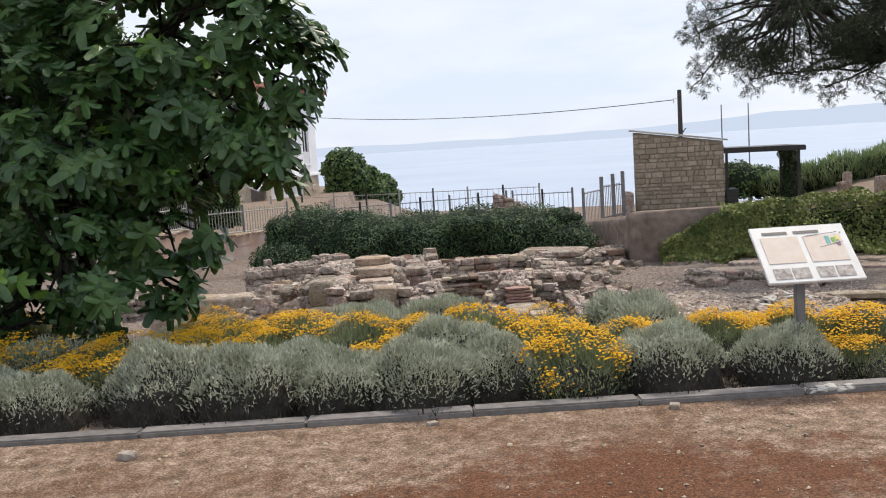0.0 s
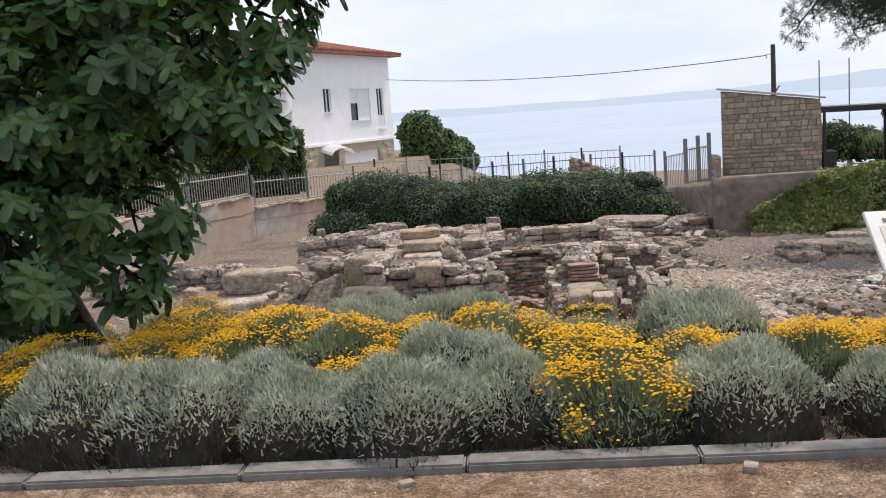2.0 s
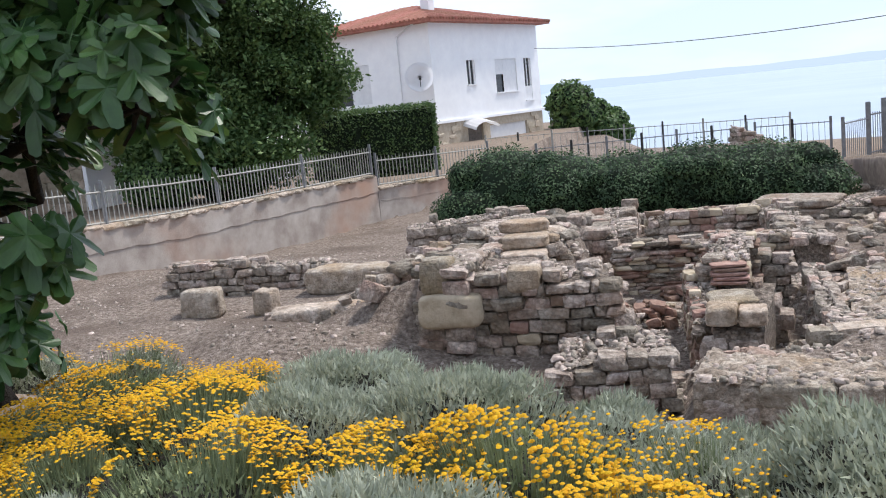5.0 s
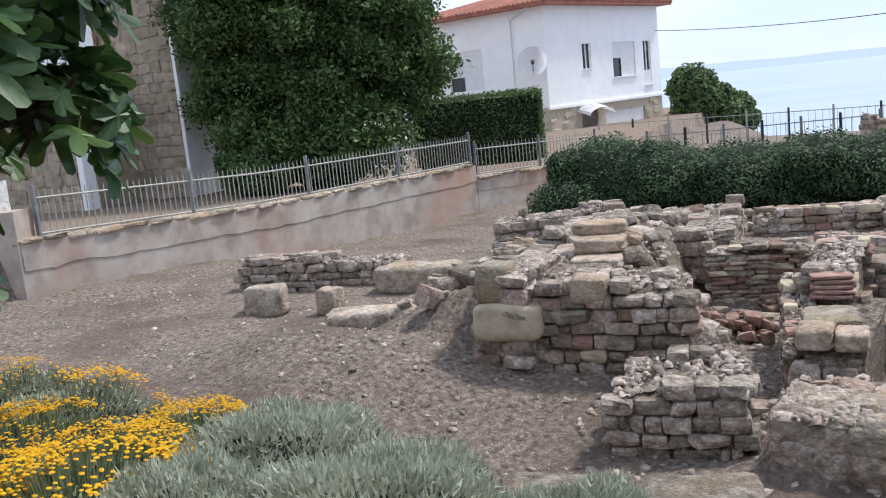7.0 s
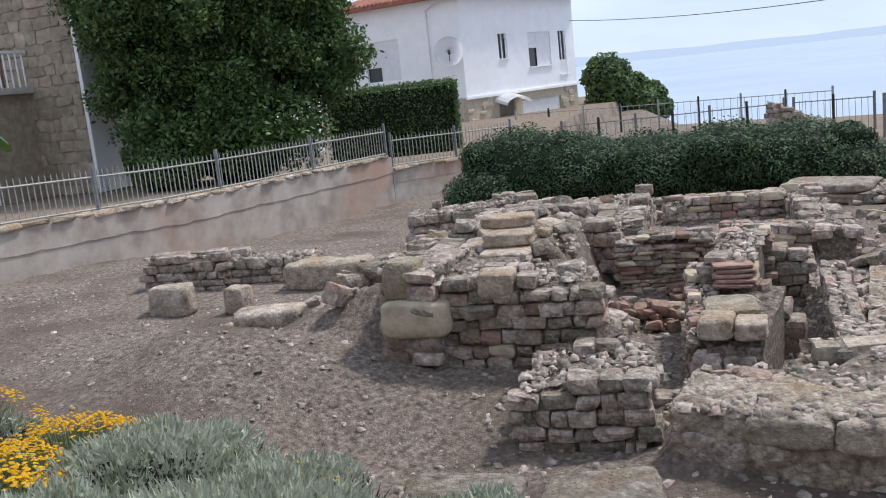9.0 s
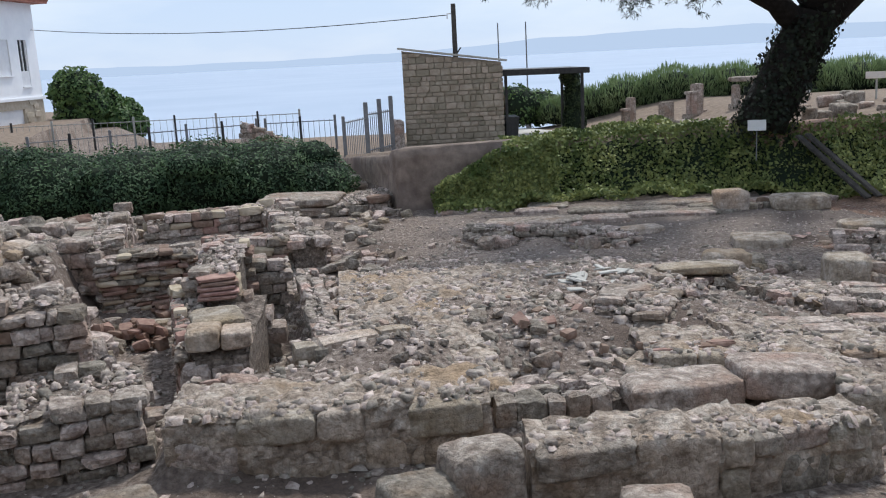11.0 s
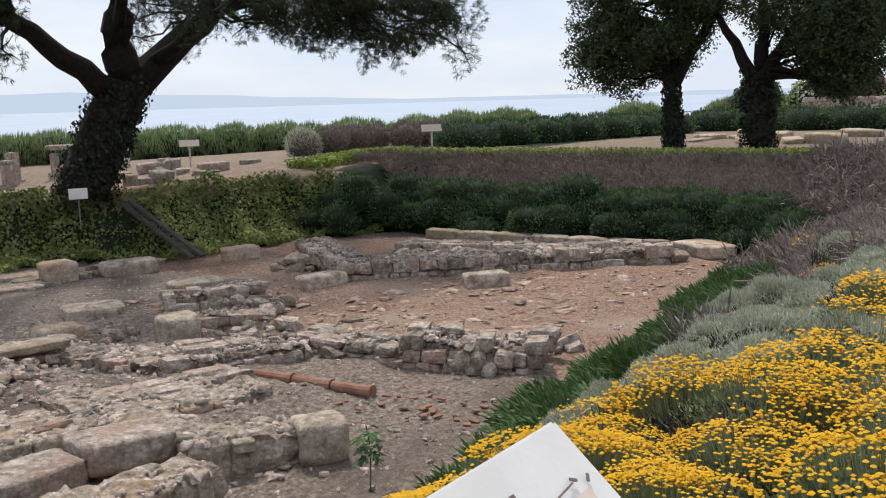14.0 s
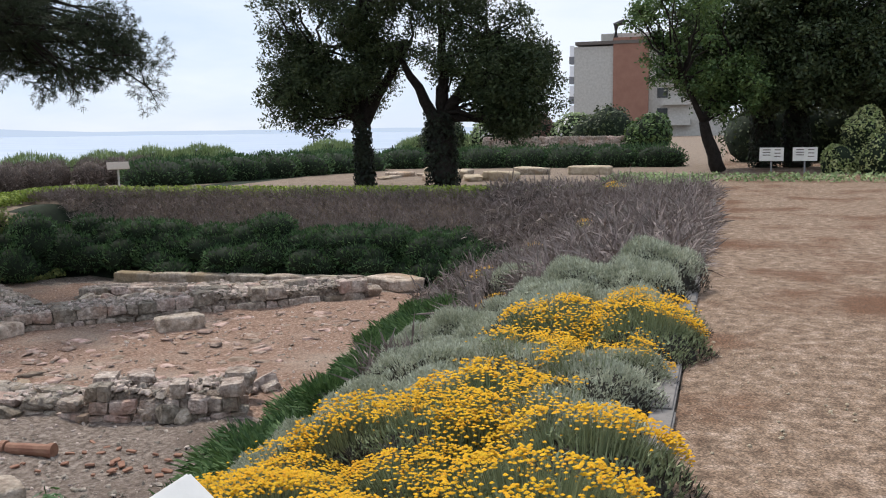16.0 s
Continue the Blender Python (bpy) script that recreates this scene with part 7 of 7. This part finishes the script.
for x in (16.75, 18.2):
    ms = thing("flagpole", (x, 50, -2.2), "thin bare metal flagpole near the sea", "flagpole", "flagpoles")
    part("mast", tube(bmesh.new(), [(0, 0, -0.2), (0, 0, 5.15)], [0.045, 0.03], 8), M_METAL, ms)
    part("base_plate", tube(bmesh.new(), [(0, 0, -0.1), (0, 0, 0.12)], [0.15, 0.13], 10), M_METAL, ms)
gate = thing("gate", (7.4, 35.0, -1.55), "grey metal barred gate between tall posts", "gate")
for x, y, h in ((0, 0, 1.7), (0.58, 0.75, 1.75), (1.12, 1.5, 1.8)):
    boxed("post", (0.13, 0.13, h + 0.2), (x, y, h / 2 - 0.1), M_METAL, gate)
for k in range(14):
    t_ = k / 13
    boxed("bar", (0.022, 0.022, 1.3), (1.12 * t_, 1.5 * t_, 0.72), M_METAL, gate, bevel=0.003)
for h in (0.15, 1.3):
    part("rail", tube(bmesh.new(), [(0, 0, h), (1.12, 1.5, h)], [0.025, 0.025], 6), M_METAL, gate)
stub = block("rough stone gate pier beside the hut", (9.0, 37.9, -1.75), (0.4, 0.45, 1.1), 5, M_STONE, name="stone_pier")
# steps and blocks from the gate down to the dig
for k in range(6):
    block("rough stone step below the gate", (5.9 - 0.12 * k, 27.2 + 1.1 * k, -1.95 + 0.07 * k), (1.2, 0.6, 0.34), 8 * (k % 3) - 6, M_STONE, (2, 2), name="stone_step")
ruin_wall("tumbled rubble bank below the gate", (4.8, 24.9), (6.1, 24.7), 1.6, -1.95, (-1.55, -1.35), 60, (0.4, 0.2), ragged=0.4, mixed=0.08)


def bar_fence(x0, y0, x1, y1, zb, h, n_post, pitch, label, m=M_METAL):
    th = thing("sea_fence", (x0, y0, zb), label, "fence", "sea-side fences")
    d = Vector((x1 - x0, y1 - y0, 0))
    for k in range(n_post + 1):
        p = d * (k / n_post)
        boxed("post", (0.09, 0.09, h + 0.25), (p.x, p.y, h / 2 - 0.02), M_DARKMETAL if k % 2 else m, th, bevel=0.008)
    for z in (0.15, h - 0.1):
        part("rail", tube(bmesh.new(), [(0, 0, z), (d.x, d.y, z)], [0.02, 0.02], 6), m, th)
    nb = int(d.length / pitch)
    for k in range(1, nb):
        p = d * (k / nb)
        boxed("bar", (0.016, 0.016, h - 0.1), (p.x, p.y, h / 2), m, th, bevel=0.0)
    return th


bar_fence(6.4, 33.2, 7.4, 35.0, -1.6, 1.35, 1, 0.15, "grey barred fence beside the gate")
bar_fence(4.6, 41.5, 7.2, 41.0, -1.95, 1.35, 2, 0.2, "grey barred fence facing the sea")
bar_fence(-3.2, 37.8, 4.2, 40.0, -1.75, 1.25, 6, 0.3, "dark post fence with thin bars above a low wall")
bar_fence(-8.0, 52, 6.5, 47.5, -2.1, 1.5, 8, 0.3, "pale mesh fence further towards the sea", M_FENCE)
ruin_wall("low rubble wall carrying the fence", (-3.4, 37.6), (3.6, 39.8), 0.4, -2.1, (-1.55, -1.3), 66, (0.5, 0.22), loose=False)
ruin_wall("broken stone pier at the fence end", (3.6, 39.4), (5.0, 39.2), 0.6, -2.0, (-0.45, -1.15), 67, (0.4, 0.2), ragged=0.25, mixed=0.1)
bar_fence(30, 33.2, 47, 29.2, -0.75, 0.95, 6, 2.0, "thin dark post and rail fence along the shore", M_DARKMETAL)
bar_fence(47, 29.2, 70, 26.0, -0.6, 0.95, 8, 2.0, "thin dark post and rail fence along the shore", M_DARKMETAL)

# ---- terrace beyond the bank ----
for k, (x, y, w, d, h) in enumerate(((17.6, 37.5, 0.34, 0.3, 0.8), (18.1, 38.1, 0.4, 0.3, 1.3), (18.9, 36.8, 0.6, 0.4, 0.85), (19.7, 36.4, 0.4, 0.35, 0.9), (20.2, 36.9, 0.5, 0.4, 1.2), (20.9, 35.4, 0.3, 0.3, 0.85), (21.5, 35.2, 0.3, 0.3, 0.85), (22.0, 34.9, 0.5, 0.4, 1.0), (22.5, 34.6, 0.3, 0.3, 0.6))):
    z0 = float(zg(x, y))
    h, w, d = h * 0.85, w * 0.85, d * 0.85
    st = thing("stele", (x, y, z0), "weathered grey carved stone stele on a base", "stele", "row of steles")
    bm = bmesh.new()
    box(bm, (w, d, h), (0, 0, h / 2 + 0.1), 5 * k, 0.04)
    part("shaft", bm, M_STONE, st)
    boxed("base", (w * 1.5, d * 1.5, 0.2), (0, 0, 0.05), M_STONE, st, 5 * k, 0.02)
    if k % 3 == 0:
        boxed("cap", (w * 1.25, d * 1.25, 0.12), (0, 0, h + 0.14), M_STONE, st, 5 * k, 0.03)
block("flat lintel across two stone posts", (21.2, 35.3, float(zg(21.2, 35.3)) + 0.86), (1.1, 0.4, 0.18), -15, M_STONE)
bm = bmesh.new()
bmesh.ops.create_cone(bm, cap_ends=True, segments=28, radius1=0.5, radius2=0.5, depth=0.22, matrix=pose(0, 0, 0.45, 80, 0, 30))
bmesh.ops.bevel(bm, geom=list(bm.edges), offset=0.03, segments=2, affect="EDGES")
o = part("millstone", bm, M_PAVE)
o.location = (22.3, 33.6, float(zg(22.3, 33.6)))
tagged(o, "pale round stone disc standing on edge", "stone disc")
rr = random.Random(77)
for k in range(26):
    x, y = rr.uniform(16.5, 22.5), rr.uniform(25.5, 33)
    block("low weathered architectural fragment on the terrace", (x, y, float(zg(x, y)) - 0.05), (rr.uniform(0.4, 1.2), rr.uniform(0.3, 0.5), rr.uniform(0.15, 0.4)), rr.uniform(0, 90), M_STONE, name="stone_fragment")
for k in range(14):
    x, y = rr.uniform(28, 34), rr.uniform(9.5, 16)
    block("low weathered fragment by the far ruins", (x, y, float(zg(x, y)) - 0.04), (rr.uniform(0.5, 1.6), rr.uniform(0.4, 0.9), rr.uniform(0.12, 0.35)), rr.uniform(0, 90), M_ASHLAR if k % 2 else M_TAN, name="stone_fragment")
# feathery hedge along the shore: one shrub after another
sh = [(18.9, 45.2), (20.6, 44.0), (22.6, 43.0), (25.0, 42.0), (27.2, 40.6), (29.2, 39.4), (31.4, 38.0), (33.6, 37.0), (36.5, 35.4), (39.5, 33.6), (42.0, 32.6), (44.5, 31.6), (62, 25.5), (66, 25), (70, 24.4), (53, 28.2)]
for k, (x, y) in enumerate(sh):
    s = 0.86 if y > 38 else 0.8
    if k == 16:
        s = 0.5
    z0 = float(zg(x, y))
    mass("tamarisk_shrub", "feathery green tamarisk shrub along the shore fence", "shrub", [((x, y, z0 + 0.6 * s), (1.4 * s, 1.2 * s, 0.85 * s)), ((x + 1.1, y - 0.6, z0 + 0.5 * s), (1.1 * s, 0.9 * s, 0.8 * s)), ((x - 0.9, y + 0.4, z0 + 0.4 * s), (1.0 * s, 0.9 * s, 0.7 * s))], M_TAMA, 5200, 0.34, 0.035, 260 + k, group="shore hedge", style="blade", up=1.5)
# clipped dry lavender balls
for k, (x, y) in enumerate([(25.13, 27.53), (26.19, 27.14), (27.09, 26.88), (27.89, 26.72), (28.57, 25.88), (29.59, 25.53), (30.39, 25.1)]):
    z0 = float(zg(x, y))
    mass("lavender_ball", "rounded grey-mauve dry lavender bush" if k else "rounded grey-green lavender bush", "shrub", [((x, y, z0 + 0.36), (0.58, 0.58, 0.56))], M_DRY if k else M_SANT, 2200, 0.14, 0.018, 290 + k, core=M_DRYCORE, group="clipped lavender", style="blade", up=0.4)
# low dark hedges round the far terrace
for k, (x, y) in enumerate([(27.0 + 1.5 * i, 22.2 - 0.5 * i) for i in range(7)] + [(38.5, 8.0 + 1.7 * i) for i in range(7)]):
    z0 = float(zg(x, y))
    mass("juniper", "low dark green hedge juniper on the far terrace", "juniper", [((x, y, z0 + 0.25), (1.1, 1.1, 0.6)), ((x + 0.5, y + 0.6, z0 + 0.3), (0.9, 0.9, 0.5))], M_JUN, 2600, 0.14, 0.04, 310 + k, group="far low hedge", style="blade")
# far drystone wall and planted ground behind it
fw = thing("garden_wall", (58, 15.5, -0.1), "long grey drystone wall behind the far terrace", "wall")
boxed("core", (0.5, 11.0, 1.0), (0.3, -1.0, 0.5), M_MORTAR, fw)
rr = random.Random(63)
for r_ in range(5):
    y = -6.5
    while y < 4.4:
        l_ = rr.uniform(0.3, 0.8)
        piece("stone", rr.choice(STONES), M_STONE, fw, (0.05, y + l_ / 2, 0.1 + 0.21 * r_), (0.3, l_, 0.23))
        y += l_
for k, (x, y, r, m_, lab) in enumerate(((64, 20.5, 1.5, M_TAMA, "white-flowering oleander bush behind the wall"), (64, 17.8, 1.4, M_REDBUSH, "russet-leaved bush behind the wall"), (64, 15.4, 1.4, M_TAMA, "white-flowering oleander bush behind the wall"), (62, 12.8, 1.8, M_OAK, "dark rounded evergreen bush"), (58, 9.8, 1.2, M_LEAF, "bright green rounded bush"), (60, 23, 1.3, M_OAK, "dark rounded evergreen bush"))):
    th = mass("garden_bush", lab, "bush", [((x, y, 1.1), (r, r, r)), ((x, y + r * 0.6, 0.7), (r * 0.8, r * 0.8, r * 0.9))], m_, 2600, 0.22, 0.6, 330 + k, group="far garden bushes")
    if "white" in lab:
        g = np.random.default_rng(350 + k)
        d = unit(g.normal(size=(260, 3)))
        v, f = leaves(g, d * r * 1.02 + np.array([0, 0, r]), d, 0.22, 0.9)
        mesh_np("blossom", v, f, M_BLOOM, th, "white oleander blossom")["kind"] = "stuff"
# clipped variegated shrubs by the path's end
for k, (x, y, z, r) in enumerate(((33.0, 1.7, 1.15, 0.55), (34.0, 1.35, 1.6, 0.42), (32.0, 0.9, 0.35, 0.95), (32.6, 2.3, 0.3, 0.55), (33.0, -0.6, 0.4, 0.9))):
    mass("clipped_shrub", "clipped pale variegated shrub by the path end", "shrub", [((x, y, z), (r, r, r * 1.1)), ((x, y, z * 0.5), (r * 0.8, r * 0.8, z * 0.6))], M_VARI, 3000, 0.09, 0.6, 370 + k, group="clipped shrubs")
# signs on the terrace
for x, y, w, lab in ((29.1, 4.35, 0.62, "white notice sign with grey print on a post"), (29.15, 3.5, 0.62, "white notice sign with grey print on a post")):
    sg = thing("notice_sign", (x, y, 0), lab, "sign", "white notice signs")
    part("post", tube(bmesh.new(), [(0.02, 0, -0.1), (0.02, 0, 0.5)], [0.022, 0.022], 8), M_METAL, sg)
    bd = boxed("board", (0.025, w, 0.36), (0, 0, 0.68), M_SIGN, sg, bevel=0.004)
    for q in range(3):
        boxed("print_line", (0.004, 0.2, 0.025), (-0.0165, 0.13, 0.8 - 0.07 * q), M_INK, bd, bevel=0)
        boxed("print_line", (0.004, 0.16, 0.025), (-0.0165, -0.15, 0.8 - 0.09 * q), M_INK, bd, bevel=0)
for x, y, rz in ((24.6, 21.8, 28), (21.9, 29.4, 25)):
    z0 = float(zg(x, y))
    sg = thing("label_sign", (x, y, z0), "small pale information plate on a post", "sign")
    sg.rotation_euler = (0, 0, radians(-35))
    part("post", tube(bmesh.new(), [(0, 0, -0.1), (0, 0, 0.62)], [0.03, 0.03], 8), M_PAVE, sg)
    boxed("plate", (0.62, 0.03, 0.22), (0, 0, 0.7), M_TINT, sg, rx=-25, bevel=0.004)
sg = thing("label_sign", (13.3, 22.3, -0.68), "small white plate at the foot of the pine", "sign")
sg.rotation_euler = (0, 0, radians(-28))
part("post", tube(bmesh.new(), [(0, 0, -0.3), (0, 0, 0.3)], [0.012, 0.012], 8), M_METAL, sg)
boxed("plate", (0.36, 0.025, 0.22), (0, 0, 0.42), M_SIGN, sg, rx=-15, bevel=0.004)
# apartment block far behind
ap = thing("apartment_building", (150, 24, -3), "far cream and terracotta apartment building with balconies", "building")
boxed("wall", (14, 6.6, 17.0), (7, 1.9, 8.5), M_PAVE, ap, label="cream end wall")
boxed("wall", (13, 5.4, 18.2), (6.2, -3.6, 9.1), mat("terracotta_render", [(0.27, 0.14, 0.10), (0.31, 0.165, 0.12)], 1, 0.9, 0.1, 10), ap, label="terracotta rendered stair tower")
boxed("wall", (12, 12, 17.0), (6.6, -12.0, 8.5), M_PAVE, ap)
boxed("roof", (15, 24, 0.5), (7, -7.0, 17.5), M_WOOD, ap)
boxed("roof", (9, 9, 1.2), (8, -3.0, 18.6), M_PAVE, ap)
for k in range(5):
    bl_ = boxed("balcony", (2.0, 0.9, 1.1), (1.2, 5.6, 2.6 + 3.1 * k), M_METAL, ap, bevel=0.02)
    boxed("balcony_opening", (0.3, 0.7, 1.7), (0.3, 5.6, 4.0 + 3.1 * k), M_WHITE, bl_, bevel=0.02)
    wn_ = boxed("window", (0.2, 1.6, 1.5), (0.55, -8.4, 3.4 + 3.1 * k), M_GLASSD, ap, bevel=0.02)
    boxed("balcony", (1.4, 4.4, 1.0), (0.0, -10.5, 2.0 + 3.1 * k), M_PAVE, ap, bevel=0.02)
part("chimney_cowl", tube(bmesh.new(), [(2, -1.0, 18), (2, -1.0, 20.4), (2, -2.4, 20.8)], [0.5, 0.5, 0.5], 8), M_DARKMETAL, ap)

# ---- information panel in the bed ----
pn = thing("information_panel", (3.345, 6.06, 0.0), "tilted white information panel with faded print on a post", "information panel")
TL = -41
boxed("post", (0.06, 0.05, 0.95), (0, 0.06, 0.25), M_METAL, pn, bevel=0.006)
bd = boxed("board", (0.6, 0.47, 0.02), (0, -0.055, 0.815), M_SIGN, pn, rx=-TL * 1.0 + 0, bevel=0.004)
Rm = pose(0, -0.055, 0.815, -TL)


def onboard(name, x, y, w, h, m, lift=0.0125, rz=0):
    bm = bmesh.new()
    box(bm, (w, h, 0.002), (x, y, lift), rz)
    bmesh.ops.transform(bm, matrix=Rm, verts=bm.verts)
    return part(name, bm, m, bd)


for sx in (-1, 1):
    onboard("heading_bar", sx * 0.1 - 0.05, 0.174, 0.16, 0.022, M_INK)
    onboard("text_block", sx * 0.135, 0.03, 0.235, 0.22, M_TINT)
    for q in range(2):
        onboard("photo", sx * 0.135 + (q - 0.5) * 0.118, -0.165, 0.105, 0.085, M_PHOTO)
onboard("plan_line", 0.13, 0.145, 0.2, 0.0025, M_INK, 0.0154, 6)
onboard("plan_line", 0.262, 0.15, 0.012, 0.004, M_INK, 0.0154, 40)
onboard("plan_line", 0.235, 0.158, 0.012, 0.004, M_INK, 0.0154, -30)
onboard("crack_line", 0.18, 0.06, 0.16, 0.004, M_SIGN, 0.016, 14)
onboard("plan_patch", 0.2, 0.085, 0.022, 0.05, M_GREENP, 0.0152)
onboard("plan_patch", 0.165, 0.09, 0.026, 0.07, M_TEAL, 0.0156)
onboard("plan_patch", 0.228, 0.105, 0.018, 0.035, M_YELP, 0.0154)
onboard("plan_patch", 0.225, 0.06, 0.022, 0.035, M_PURP, 0.0158)

# ---- small things in the dig ----
pp = thing("clay_pipe", (9.4, 13.1, -1.55), "broken terracotta drain pipe lying on the earth", "pipe")
for k in range(3):
    a0, a1 = Vector((0, 0, 0)).lerp(Vector((0.22, -1.5, -0.02)), k / 3), Vector((0, 0, 0)).lerp(Vector((0.22, -1.5, -0.02)), (k + 1) / 3 - 0.01)
    part("pipe_section", tube(bmesh.new(), [a0, a1.lerp(a0, 0.12), a1.lerp(a0, 0.1), a1], [0.06, 0.065, 0.078, 0.078], 12), M_TERRA, pp)
for k in range(26):
    rr = random.Random(400 + k)
    x, y = 9.5 + rr.uniform(-0.3, 0.6), 11.2 + rr.uniform(-0.9, 0.6)
    block("small broken terracotta shard on the earth", (x, y, float(zg(x, y)) + 0.01), (rr.uniform(0.035, 0.1), rr.uniform(0.03, 0.07), 0.02), rr.uniform(0, 180), M_TERRA, (rr.uniform(-15, 15), rr.uniform(-15, 15)), name="terracotta_shard")
for k in range(10):
    rr = random.Random(430 + k)
    x, y = 5.6 + rr.uniform(-0.6, 1.2), 14.0 + rr.uniform(-0.7, 0.9)
    block("broken red brick lump in rubble", (x, y, float(zg(x, y)) + 0.02), (rr.uniform(0.08, 0.22), rr.uniform(0.07, 0.15), rr.uniform(0.04, 0.09)), rr.uniform(0, 180), M_BRICK, (rr.uniform(-25, 25), rr.uniform(-20, 20)), name="ancient_brick")
for k in range(14):
    rr = random.Random(450 + k)
    x, y = 6.9 + rr.uniform(-0.5, 0.5), 15.7 + rr.uniform(-0.5, 0.5)
    block("thin white marble flake on rubble", (x, y, float(zg(x, y)) + 0.03), (rr.uniform(0.1, 0.28), rr.uniform(0.08, 0.16), 0.025), rr.uniform(0, 180), M_PAVE, (rr.uniform(-20, 20), rr.uniform(-20, 20)), name="marble_flake")
for k in range(7):
    rr = random.Random(440 + k)
    block("cracked slab of red brick floor", (6.4 + 0.2 * (k % 4), 13.15 + 0.22 * (k // 4), -1.44), (0.26, 0.24, 0.07), rr.uniform(-30, 10), M_BRICK, (rr.uniform(-12, 12), rr.uniform(-12, 12)), name="brick_floor")
for k in range(2):
    bm = bmesh.new()
    box(bm, (0.16, 2.1, 0.05), (0, 0, 0), 0, 0.008)
    o = part("plank", bm, M_POLE)
    o.matrix_basis = pose(14.5 + 0.2 * k, 21.5 - 0.05 * k, -1.1 + 0.02 * k, 32, 3 * k, 12 + 3 * k)
    tagged(o, "grey weathered plank leaning on the bank", "plank", "leaning planks")
# ledges of bedrock along the foot of the ivy bank
for k in range(16):
    rr = random.Random(470 + k)
    x = 7.5 + 0.42 * k
    y = float(np.interp(x, *IVY)) - rr.uniform(0.5, 2.6)
    block("flat grey bedrock slab flush with the earth", (x, y, float(zg(x, y)) - 0.08), (rr.uniform(0.8, 1.8), rr.uniform(0.3, 0.6), 0.16), rr.uniform(-22, -8), M_STONE, name="flat_slab")
